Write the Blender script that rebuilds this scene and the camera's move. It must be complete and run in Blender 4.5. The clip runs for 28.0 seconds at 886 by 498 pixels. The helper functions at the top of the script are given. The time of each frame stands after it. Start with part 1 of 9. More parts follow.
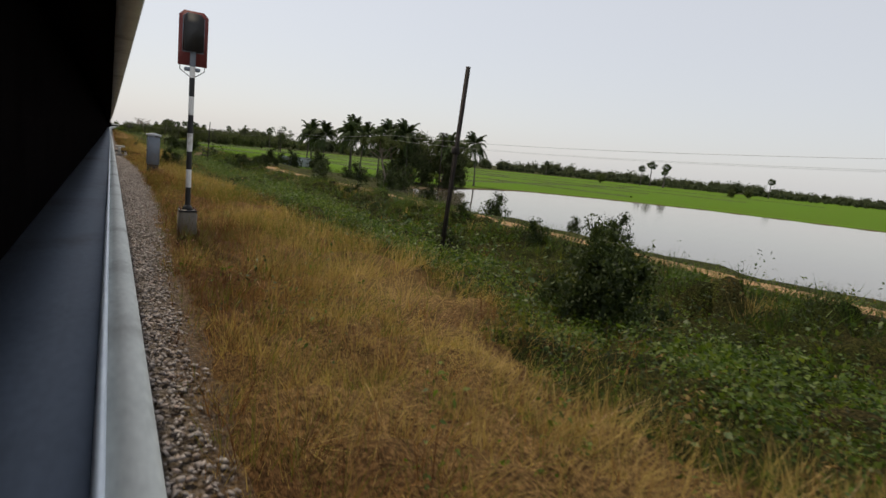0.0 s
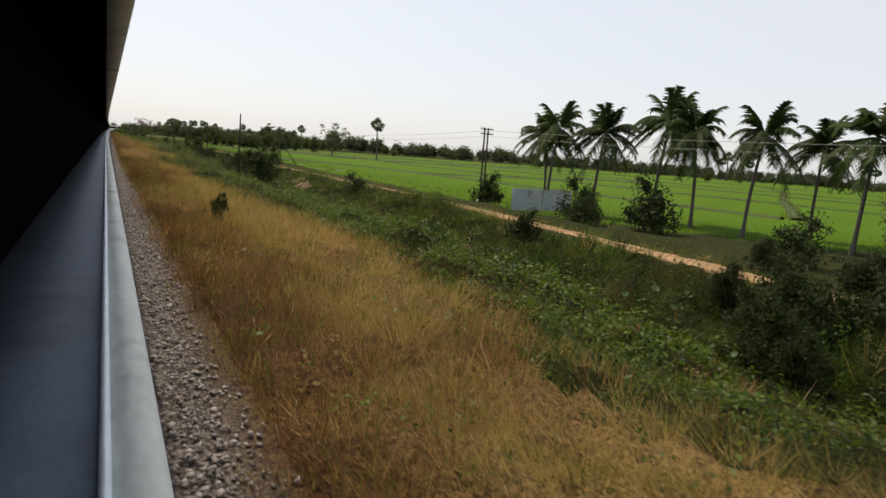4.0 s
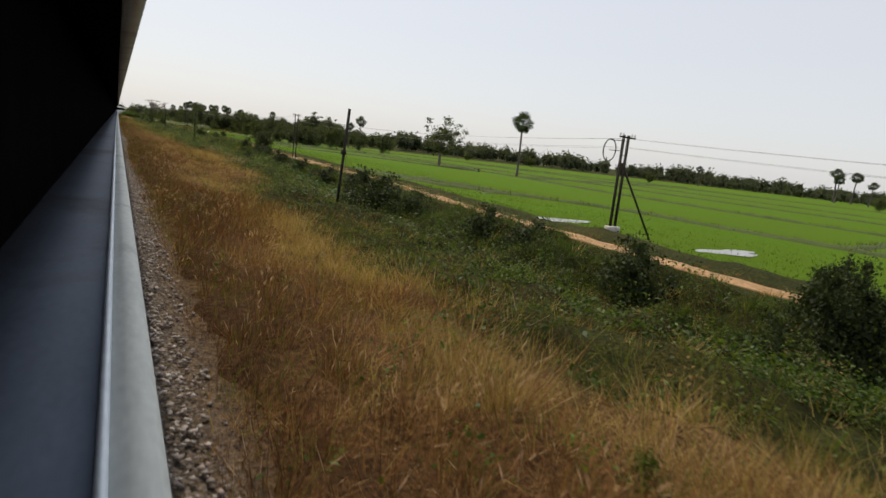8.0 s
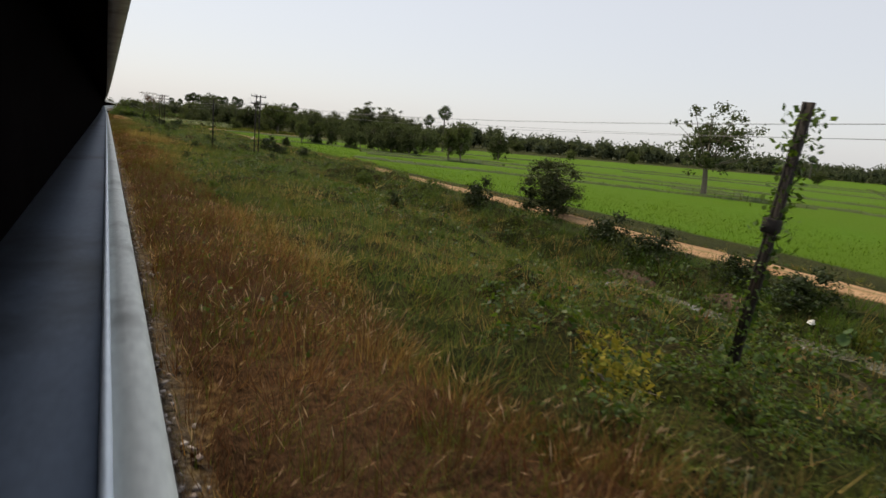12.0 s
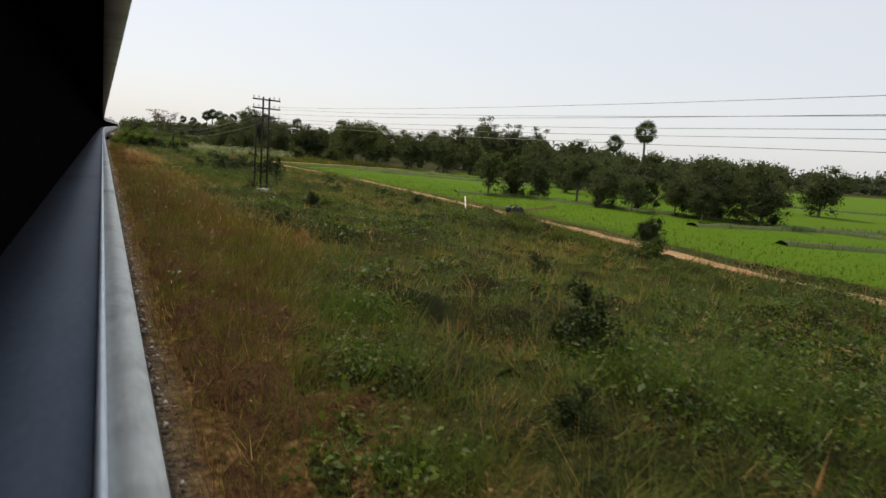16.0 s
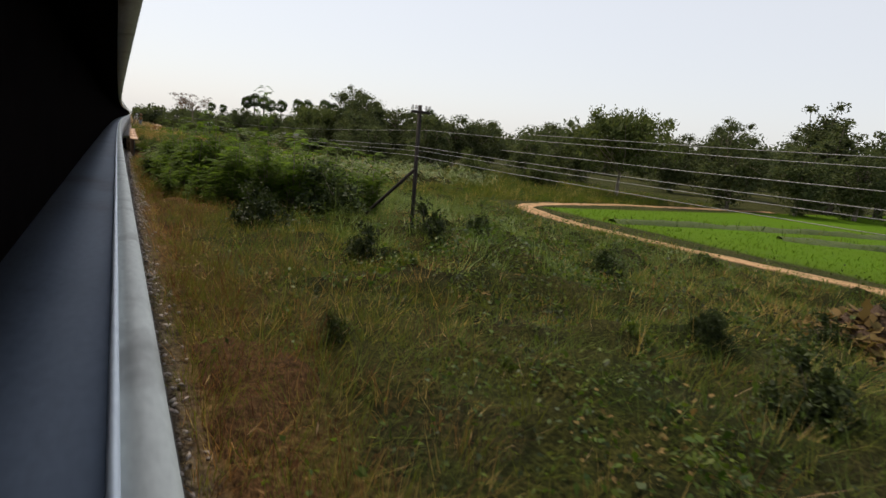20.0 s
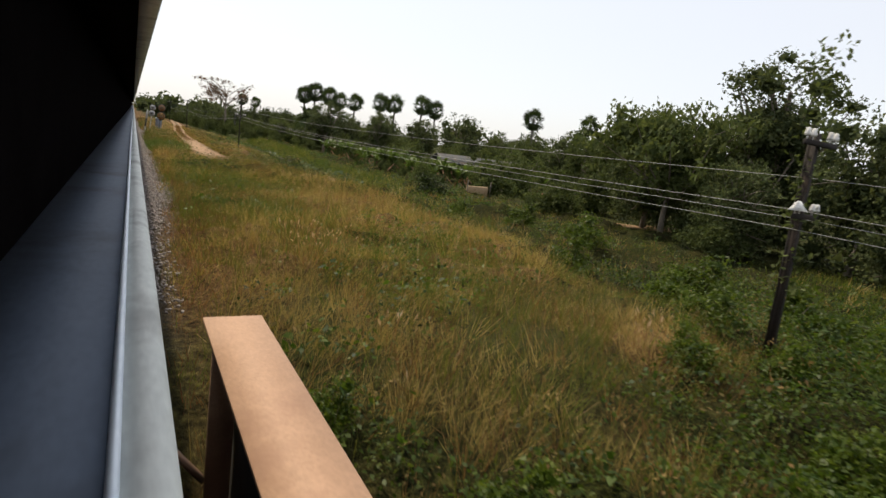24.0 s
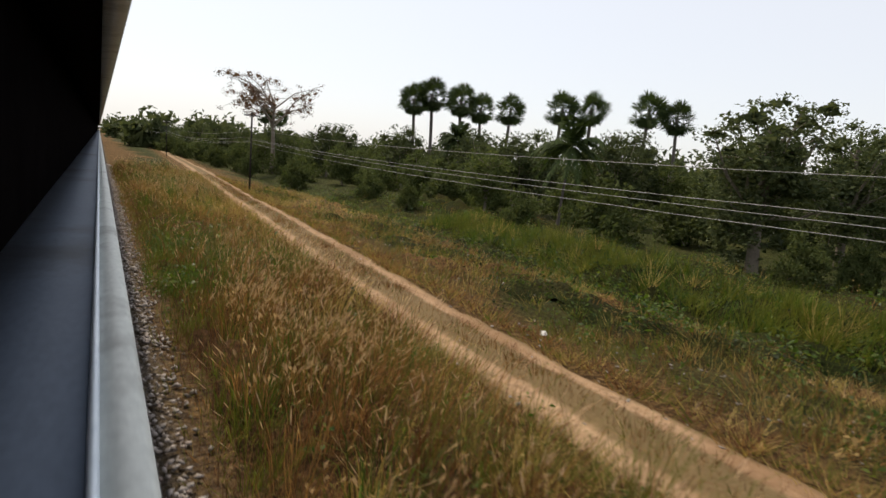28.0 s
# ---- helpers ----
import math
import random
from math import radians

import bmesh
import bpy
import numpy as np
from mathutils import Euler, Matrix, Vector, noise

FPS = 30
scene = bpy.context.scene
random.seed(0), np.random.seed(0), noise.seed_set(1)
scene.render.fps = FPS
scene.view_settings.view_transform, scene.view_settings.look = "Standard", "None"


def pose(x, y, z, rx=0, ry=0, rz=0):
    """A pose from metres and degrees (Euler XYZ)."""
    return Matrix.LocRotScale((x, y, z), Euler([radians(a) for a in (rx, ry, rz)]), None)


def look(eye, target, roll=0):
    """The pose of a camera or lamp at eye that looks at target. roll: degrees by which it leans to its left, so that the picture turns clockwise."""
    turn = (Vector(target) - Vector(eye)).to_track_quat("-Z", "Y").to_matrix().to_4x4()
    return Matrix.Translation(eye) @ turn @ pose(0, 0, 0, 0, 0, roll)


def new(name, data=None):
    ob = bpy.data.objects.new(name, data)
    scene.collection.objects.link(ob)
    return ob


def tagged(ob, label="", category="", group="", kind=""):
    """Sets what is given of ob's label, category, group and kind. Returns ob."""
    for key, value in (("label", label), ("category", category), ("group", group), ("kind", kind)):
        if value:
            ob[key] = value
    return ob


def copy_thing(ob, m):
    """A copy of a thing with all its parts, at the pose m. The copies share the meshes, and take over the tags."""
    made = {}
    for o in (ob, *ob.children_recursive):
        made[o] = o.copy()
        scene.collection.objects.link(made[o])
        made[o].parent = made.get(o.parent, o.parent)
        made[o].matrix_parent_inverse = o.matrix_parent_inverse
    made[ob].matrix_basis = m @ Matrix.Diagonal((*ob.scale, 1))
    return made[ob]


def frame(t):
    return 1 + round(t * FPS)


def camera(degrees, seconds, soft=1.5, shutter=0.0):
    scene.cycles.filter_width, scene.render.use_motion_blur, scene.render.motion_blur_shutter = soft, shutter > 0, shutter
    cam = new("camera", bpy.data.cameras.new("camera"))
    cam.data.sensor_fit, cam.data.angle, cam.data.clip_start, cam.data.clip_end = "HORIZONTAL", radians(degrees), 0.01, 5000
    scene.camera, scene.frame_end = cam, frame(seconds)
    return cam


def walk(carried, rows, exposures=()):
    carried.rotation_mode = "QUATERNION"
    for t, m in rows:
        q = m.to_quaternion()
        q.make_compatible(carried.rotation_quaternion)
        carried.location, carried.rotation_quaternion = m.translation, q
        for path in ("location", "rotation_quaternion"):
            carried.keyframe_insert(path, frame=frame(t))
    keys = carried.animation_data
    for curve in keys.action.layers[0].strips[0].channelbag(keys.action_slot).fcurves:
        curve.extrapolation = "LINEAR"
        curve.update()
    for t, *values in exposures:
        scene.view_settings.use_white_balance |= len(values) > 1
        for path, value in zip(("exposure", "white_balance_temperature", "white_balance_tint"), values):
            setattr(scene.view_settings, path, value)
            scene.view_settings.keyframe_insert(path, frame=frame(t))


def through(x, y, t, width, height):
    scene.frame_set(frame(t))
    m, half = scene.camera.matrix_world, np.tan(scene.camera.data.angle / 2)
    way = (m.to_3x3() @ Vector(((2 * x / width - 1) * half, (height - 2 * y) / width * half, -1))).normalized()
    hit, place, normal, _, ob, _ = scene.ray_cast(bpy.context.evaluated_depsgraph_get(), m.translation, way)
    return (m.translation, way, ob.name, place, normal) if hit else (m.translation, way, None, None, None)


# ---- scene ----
SPEED, EYE = 17.0, 3.0
# heading of the line, in degrees to the left of +y, every four seconds of the ride
HEADING = [-0.22, 0.03, -0.36, -0.52, -0.17, -0.36, -1.73, -1.61]
_t = np.arange(0, 28.01, 0.1)
_h = np.radians(np.interp(_t, np.arange(0, 28.1, 4.0), HEADING))
_h = np.convolve(np.pad(_h, 15, mode="edge"), np.ones(31) / 31, mode="valid")
_m = (_h[1:] + _h[:-1]) / 2
LINE_X = np.r_[0, np.cumsum(-np.sin(_m) * SPEED * 0.1)]
LINE_Y = np.r_[0, np.cumsum(np.cos(_m) * SPEED * 0.1)]


def track_x(y):
    """Where the line of travel lies at y; straight on past both ends."""
    y = np.asarray(y, float)
    x = np.interp(y, LINE_Y, LINE_X)
    x = np.where(y < 0, y * np.tan(-_h[0]), x)
    return np.where(y > LINE_Y[-1], LINE_X[-1] + (y - LINE_Y[-1]) * np.tan(-_h[-1]), x)


# seconds, then the turn of the camera as pose() takes it
TURNS = [
    (0, 81.22, -5.89, -29.71), (0.5, 81.27, -6.09, -29.39), (1, 80.56, -4.65, -29.66), (1.5, 80.14, -5.33, -30.06),
    (2, 80.78, -5.1, -30.29), (2.5, 80.89, -4.43, -29.62), (3, 80.18, -2.74, -28.59), (3.5, 79.81, -3.44, -29.35),
    (4, 80.57, -4.4, -29.88), (4.5, 81.09, -5.94, -29.36), (5, 80.79, -6.18, -29.38), (5.5, 80.48, -6.43, -29.4),
    (6, 80.18, -6.67, -29.42), (6.5, 79.88, -6.92, -29.44), (7, 80.25, -6.38, -29.27), (7.5, 79.66, -7.33, -29.13),
    (8, 80.1, -6.83, -29.34), (8.5, 80.26, -6.6, -29.63), (9, 80.11, -6.44, -29.46), (9.5, 79.91, -5.56, -30.22),
    (10, 79.51, -4.31, -30.41), (10.5, 79.44, -4.55, -30.58), (11, 79.63, -4.82, -30.35), (11.5, 79.4, -5.36, -30.34),
    (12, 78.94, -5.36, -30.06), (12.5, 80.48, -4.87, -31.03), (13, 80.33, -4.99, -30.8), (13.5, 80.18, -5.11, -30.58),
    (14, 80.04, -5.23, -30.35), (14.5, 79.89, -5.35, -30.12), (15, 79.14, -4.46, -30.16), (15.5, 79.28, -5.14, -30.37),
    (16, 80.48, -4.67, -30.28), (16.5, 79.59, -5.96, -29.75), (17, 79.29, -4.87, -29.95), (17.5, 79.13, -5.3, -29),
    (18, 79.54, -4.79, -30.06), (18.5, 79.9, -4.9, -29.94), (19, 80.15, -5.03, -29.83), (19.5, 79.89, -4.91, -30.17),
    (20, 79.52, -5.14, -29.45), (20.5, 80.37, -4.42, -29.86), (21, 79.67, -5.93, -28.78), (21.5, 80.29, -6.09, -29.26),
    (22, 80.07, -6.51, -29.21), (22.5, 79.84, -6.92, -29.16), (23, 79.62, -7.34, -29.11), (23.5, 79.39, -7.75, -29.06),
    (24, 79.77, -7.41, -29.37), (24.5, 79.05, -6.21, -30.03), (25, 80.63, -6.18, -30.73), (25.5, 80.36, -6.9, -30.47),
    (26, 80.75, -6.23, -31.28), (26.5, 80.2, -5.12, -31.1), (27, 80.43, -4.9, -31.94), (27.5, 80.45, -4.54, -31.47),
    (28, 81.17, -5.15, -31.97),
]
cam = camera(74.96, 28.0, soft=1.5, shutter=0.05)
walk(cam, [(t, pose(LINE_X[round(t * 10)], LINE_Y[round(t * 10)], EYE, a, b, c)) for t, a, b, c in TURNS],
     exposures=[(0, -0.31), (2, -0.27), (3, -0.15), (4, -0.05), (7, -0.22), (8, -0.18), (12, -0.19), (16, -0.1), (21, -0.05), (24, 0.13), (25, 0.08), (26, -0.25), (27, 0.05), (28, 0.08)])

# ---- sky and sun: hazy daylight, the sun high and ahead of the train ----
SUN_EL, SUN_AZ = 56, 8          # degrees; azimuth to the left of +y
world = bpy.data.worlds.new("world")
scene.world = world
world.use_nodes = True
wn = world.node_tree.nodes
sky = wn.new("ShaderNodeTexSky")
sky.sky_type, sky.sun_disc = "NISHITA", False
sky.sun_elevation, sky.sun_rotation = radians(SUN_EL), radians(-SUN_AZ)
sky.air_density, sky.dust_density, sky.ozone_density = 1.0, 2.0, 1.5
wn["Background"].inputs["Strength"].default_value = 0.14
# thin high haze over the whole sky evens its colour
haze = wn.new("ShaderNodeMix")
haze.data_type = "RGBA"
haze.inputs[0].default_value = 0.68
haze.inputs[7].default_value = (7.05, 7.0, 7.1, 1)
world.node_tree.links.new(sky.outputs[0], haze.inputs[6])
world.node_tree.links.new(haze.outputs[2], wn["Background"].inputs["Color"])
sun = new("sun", bpy.data.lights.new("sun", "SUN"))
sun.data.energy, sun.data.angle, sun.data.color = 4.2, radians(1.5), (1.0, 0.86, 0.66)
_e, _a = radians(SUN_EL), radians(SUN_AZ)
sun.matrix_world = look((0, 0, 60), (math.sin(_a) * math.cos(_e), -math.cos(_a) * math.cos(_e), 60 - math.sin(_e)))

rng = np.random.default_rng(7)


# ---- materials ----
def material(name, rough=0.8, metal=0.0, spec=0.4):
    m = bpy.data.materials.new(name)
    m.use_nodes = True
    b = m.node_tree.nodes["Principled BSDF"]
    b.inputs["Roughness"].default_value, b.inputs["Metallic"].default_value = rough, metal
    b.inputs["Specular IOR Level"].default_value = spec
    return m, m.node_tree, b


def node(nt, kind, **values):
    n = nt.nodes.new(kind)
    for key, value in values.items():
        n.inputs[key.replace("_", " ")].default_value = value
    return n


def noise_tex(nt, scale, detail=4.0, rough=0.6, stretch=None):
    geo = nt.nodes.new("ShaderNodeNewGeometry")
    n = node(nt, "ShaderNodeTexNoise", Scale=scale, Detail=detail, Roughness=rough)
    src = geo.outputs["Position"]
    if stretch:
        mp = node(nt, "ShaderNodeMapping", Scale=stretch)
        nt.links.new(src, mp.inputs["Vector"])
        src = mp.outputs[0]
    nt.links.new(src, n.inputs["Vector"])
    return n.outputs["Fac"]


def ramp(nt, fac, stops):
    r = nt.nodes.new("ShaderNodeValToRGB")
    e = r.color_ramp.elements
    while len(e) < len(stops):
        e.new(0.5)
    for el, (p, c) in zip(e, stops):
        el.position, el.color = p, (*c, 1)
    nt.links.new(fac, r.inputs[0])
    return r.outputs[0]


def mixc(nt, fac, a, b, blend="MIX"):
    m = nt.nodes.new("ShaderNodeMix")
    m.data_type, m.blend_type = "RGBA", blend
    for sock, v in ((m.inputs[0], fac), (m.inputs[6], a), (m.inputs[7], b)):
        if hasattr(v, "is_output"):
            nt.links.new(v, sock)
        else:
            sock.default_value = v if isinstance(v, float) else (*v, 1)
    return m.outputs[2]


def bump(nt, bsdf, height, strength=0.4, dist=0.02):
    b = node(nt, "ShaderNodeBump", Strength=strength, Distance=dist)
    nt.links.new(height, b.inputs["Height"])
    nt.links.new(b.outputs[0], bsdf.inputs["Normal"])


def surface(name, c1, c2, scale=3.0, fine=40.0, rough=0.8, metal=0.0, bump_s=0.3, dist=0.01, stains=None, spec=0.4):
    """Two tones by a coarse noise, broken by a fine one, with relief."""
    m, nt, b = material(name, rough, metal, spec)
    big, small = noise_tex(nt, scale, 5), noise_tex(nt, fine, 3)
    col = ramp(nt, big, [(0.3, c1), (0.7, c2)])
    col = mixc(nt, 0.35, col, ramp(nt, small, [(0.3, tuple(v * 0.6 for v in c1)), (0.7, tuple(min(1, v * 1.25) for v in c2))]))
    if stains:
        col = mixc(nt, ramp(nt, noise_tex(nt, scale * 0.6, 8, 0.7), [(0.52, (0, 0, 0)), (0.66, (1, 1, 1))]), col, stains)
    nt.links.new(col, b.inputs["Base Color"])
    bump(nt, b, small, bump_s, dist)
    return m


def foliage(name, tones, shine=0.35, through=0.35, rough=0.75):
    """Leaves: tone by leaf, light let through from behind."""
    m, nt, b = material(name, rough, 0, shine * 0.3)
    geo = nt.nodes.new("ShaderNodeNewGeometry")
    k = len(tones) - 1
    col = ramp(nt, geo.outputs["Random Per Island"], [(i / k, c) for i, c in enumerate(tones)])
    patch = noise_tex(nt, 0.35, 3)
    col = mixc(nt, patch, mixc(nt, 0.3, col, (0.0, 0.0, 0.0)), col)
    info = nt.nodes.new("ShaderNodeObjectInfo")
    hsv = node(nt, "ShaderNodeHueSaturation")
    mr = node(nt, "ShaderNodeMapRange", To_Min=0.8, To_Max=1.25)
    nt.links.new(info.outputs["Random"], mr.inputs[0])
    nt.links.new(mr.outputs[0], hsv.inputs["Value"])
    nt.links.new(col, hsv.inputs["Color"])
    col = hsv.outputs[0]
    nt.links.new(col, b.inputs["Base Color"])
    tr = node(nt, "ShaderNodeBsdfTranslucent")
    nt.links.new(mixc(nt, 0.5, col, (1.0, 1.0, 0.35), "MULTIPLY"), tr.inputs["Color"])
    mx = node(nt, "ShaderNodeMixShader", Fac=through)
    nt.links.new(b.outputs[0], mx.inputs[1])
    nt.links.new(tr.outputs[0], mx.inputs[2])
    nt.links.new(mx.outputs[0], nt.nodes["Material Output"].inputs["Surface"])
    return m


M_DRY = foliage("dry_grass", [(0.15, 0.07, 0.03), (0.28, 0.145, 0.06), (0.37, 0.21, 0.085), (0.20, 0.10, 0.042)], 0.2, 0.4)
M_STRAW = foliage("straw_grass", [(0.30, 0.21, 0.075), (0.46, 0.33, 0.125), (0.38, 0.29, 0.095), (0.54, 0.40, 0.175)], 0.2, 0.4)
M_PLUME = foliage("grass_plume", [(0.44, 0.28, 0.175), (0.60, 0.43, 0.29), (0.52, 0.34, 0.22)], 0.2, 0.45)
M_GREEN = foliage("green_grass", [(0.08, 0.10, 0.017), (0.145, 0.165, 0.028), (0.11, 0.13, 0.022), (0.20, 0.19, 0.048)], 0.3, 0.42)
M_SOFT = foliage("soft_grass", [(0.09, 0.135, 0.03), (0.145, 0.195, 0.05), (0.12, 0.165, 0.04), (0.18, 0.22, 0.075)], 0.3, 0.42)
M_WEED = foliage("weed_leaf", [(0.022, 0.05, 0.007), (0.05, 0.095, 0.011), (0.10, 0.16, 0.019), (0.032, 0.065, 0.008)], 0.8, 0.48, 0.5)
M_WEEDY = foliage("bushy_weed_leaf", [(0.038, 0.068, 0.009), (0.08, 0.125, 0.015), (0.14, 0.185, 0.026), (0.05, 0.08, 0.011)], 0.8, 0.48, 0.5)
# M_LEAF, M_FAR and M_DARK lifted, M_FAR greyed too: haze put into the colour
M_LEAF = foliage("tree_leaf", [(0.048, 0.066, 0.022), (0.078, 0.10, 0.032), (0.12, 0.14, 0.05), (0.06, 0.082, 0.028)], 0.4, 0.4)
M_FAR = foliage("hazed_far_wood_leaf", [(0.07, 0.088, 0.05), (0.095, 0.115, 0.066), (0.12, 0.135, 0.08)], 0.2, 0.4)
M_DARK = foliage("dark_leaf", [(0.048, 0.064, 0.029), (0.08, 0.10, 0.043), (0.125, 0.142, 0.06)], 0.35, 0.38)
M_PALM = foliage("palm_leaf", [(0.025, 0.042, 0.012), (0.045, 0.07, 0.018), (0.065, 0.09, 0.028)], 0.5, 0.25)
M_BANANA = foliage("banana_leaf", [(0.045, 0.075, 0.016), (0.075, 0.12, 0.024), (0.13, 0.17, 0.04)], 0.9, 0.4, 0.5)
M_RICE = foliage("rice_leaf", [(0.07, 0.135, 0.007), (0.095, 0.165, 0.009), (0.115, 0.19, 0.012)], 0.2, 0.35)
M_REED = foliage("reed_leaf", [(0.13, 0.20, 0.05), (0.20, 0.28, 0.08), (0.30, 0.36, 0.15), (0.16, 0.24, 0.06)], 1.4, 0.42, 0.42)
M_LOTUS = foliage("lotus_leaf", [(0.045, 0.085, 0.025), (0.08, 0.13, 0.045), (0.14, 0.19, 0.085)], 0.5, 0.25, 0.6)
# paler lotus copy: the sky's sheen on the leaves put into the colour
M_LOTUS_SHEEN = foliage("sheen_lotus_leaf", [(0.07, 0.11, 0.05), (0.13, 0.17, 0.09), (0.24, 0.28, 0.19)], 0.9, 0.2, 0.45)
M_BUSH = foliage("dark_bush_leaf", [(0.018, 0.028, 0.010), (0.034, 0.05, 0.015), (0.06, 0.08, 0.022)], 0.6, 0.3, 0.6)
M_TWIG = foliage("dry_leaf", [(0.16, 0.10, 0.06), (0.24, 0.15, 0.09), (0.20, 0.08, 0.04)], 0.2, 0.2)
M_RUSSET = foliage("russet_grass", [(0.07, 0.03, 0.016), (0.14, 0.06, 0.03), (0.10, 0.045, 0.024), (0.19, 0.095, 0.045)], 0.2, 0.35)
M_BROWNLEAF = foliage("withered_leaf", [(0.17, 0.11, 0.045), (0.26, 0.18, 0.075), (0.12, 0.10, 0.035)], 0.2, 0.3)
M_BARK = surface("bark", (0.10, 0.08, 0.06), (0.20, 0.17, 0.13), 4, 30, 0.9, bump_s=0.6, dist=0.02)
M_PALMBARK = surface("palm_bark", (0.06, 0.052, 0.045), (0.12, 0.105, 0.09), 5, 25, 0.9, bump_s=0.6, dist=0.02)
# rust tones taken near black: the backlit side is put into the colour
M_POLE = surface("backlit_rusty_rail", (0.013, 0.011, 0.010), (0.03, 0.023, 0.019), 3, 40, 0.85, 0.1, stains=(0.035, 0.022, 0.016))
M_CONC = surface("concrete", (0.42, 0.40, 0.37), (0.56, 0.54, 0.50), 2.5, 60, 0.9, stains=(0.25, 0.24, 0.22))
M_WHITE = surface("white_paint", (0.70, 0.70, 0.68), (0.80, 0.80, 0.78), 5, 60, 0.6, bump_s=0.1, stains=(0.45, 0.43, 0.40))
M_BLACK = surface("black_paint", (0.015, 0.015, 0.016), (0.03, 0.03, 0.03), 5, 60, 0.55, bump_s=0.1)
M_RED = surface("dull_red_paint", (0.14, 0.03, 0.03), (0.20, 0.05, 0.045), 5, 60, 0.6, bump_s=0.1)
# grey lowered for the shaded faces of the cabinet
M_GREY = surface("grey_cabinet_paint", (0.15, 0.18, 0.22), (0.205, 0.235, 0.28), 2, 60, 0.5, 0.1, bump_s=0.08, stains=(0.18, 0.18, 0.19))
M_WIRE = surface("wire_metal", (0.16, 0.16, 0.16), (0.26, 0.26, 0.26), 3, 60, 0.55, 0.5, bump_s=0.0)
M_INSUL = surface("porcelain", (0.6, 0.58, 0.55), (0.75, 0.73, 0.70), 9, 60, 0.25, bump_s=0.0)
M_GIRDER = surface("brown_girder_paint", (0.34, 0.205, 0.125), (0.42, 0.26, 0.165), 1.2, 50, 0.7, bump_s=0.1, stains=(0.29, 0.165, 0.105))
M_BOLT = surface("bolt_head", (0.12, 0.06, 0.04), (0.20, 0.10, 0.06), 20, 80, 0.6, 0.2)
M_SILL = surface("dark_blue_sill", (0.045, 0.062, 0.092), (0.07, 0.092, 0.13), 1.5, 60, 0.7, bump_s=0.05, spec=0.3, stains=(0.022, 0.028, 0.038))
M_RIM = surface("pale_rim_paint", (0.56, 0.585, 0.55), (0.70, 0.72, 0.675), 4, 60, 0.6, bump_s=0.15, stains=(0.36, 0.365, 0.34))
# bright tone paints the highlight along the sill's edge
M_EDGE_GLINT = surface("edge_highlight", (0.62, 0.70, 0.80), (0.75, 0.82, 0.90), 6, 60, 0.4, 0.1, bump_s=0.05)
# near-black base colour carries the shade inside and under the coach
M_INNER = surface("unlit_interior", (0.003, 0.0025, 0.0025), (0.006, 0.005, 0.005), 3, 60, 1.0, bump_s=0.1, spec=0.0)
M_COACH = surface("coach_paint", (0.30, 0.31, 0.33), (0.38, 0.39, 0.40), 1, 60, 0.5)
M_SIGNBACK = surface("weathered_sign_face", (0.13, 0.07, 0.03), (0.20, 0.11, 0.05), 6, 60, 0.6, bump_s=0.1)
M_TIN = surface("corrugated_tin", (0.35, 0.40, 0.45), (0.50, 0.54, 0.58), 2, 50, 0.5, 0.4, stains=(0.30, 0.24, 0.2))


# ---- mesh helpers ----
def mesh_np(name, verts, quads=None, tris=None, mats=(), mat_q=None, mat_t=None, smooth=False):
    me = bpy.data.meshes.new(name)
    verts = np.asarray(verts, np.float32).reshape(-1, 3)
    quads = np.zeros((0, 4), np.int32) if quads is None else np.asarray(quads, np.int32).reshape(-1, 4)
    tris = np.zeros((0, 3), np.int32) if tris is None else np.asarray(tris, np.int32).reshape(-1, 3)
    nq, ntr = len(quads), len(tris)
    me.vertices.add(len(verts))
    me.vertices.foreach_set("co", verts.ravel())
    me.loops.add(nq * 4 + ntr * 3)
    me.loops.foreach_set("vertex_index", np.concatenate([quads.ravel(), tris.ravel()]))
    me.polygons.add(nq + ntr)
    me.polygons.foreach_set("loop_start", np.concatenate([np.arange(nq) * 4, nq * 4 + np.arange(ntr) * 3]).astype(np.int32))
    for m in mats:
        me.materials.append(m)
    if mat_q is not None or mat_t is not None:
        idx = np.concatenate([np.zeros(nq, np.int32) if mat_q is None else mat_q, np.zeros(ntr, np.int32) if mat_t is None else mat_t])
        me.polygons.foreach_set("material_index", idx.astype(np.int32))
    me.update(calc_edges=True)
    if smooth:
        me.polygons.foreach_set("use_smooth", np.ones(nq + ntr, bool))
    return me


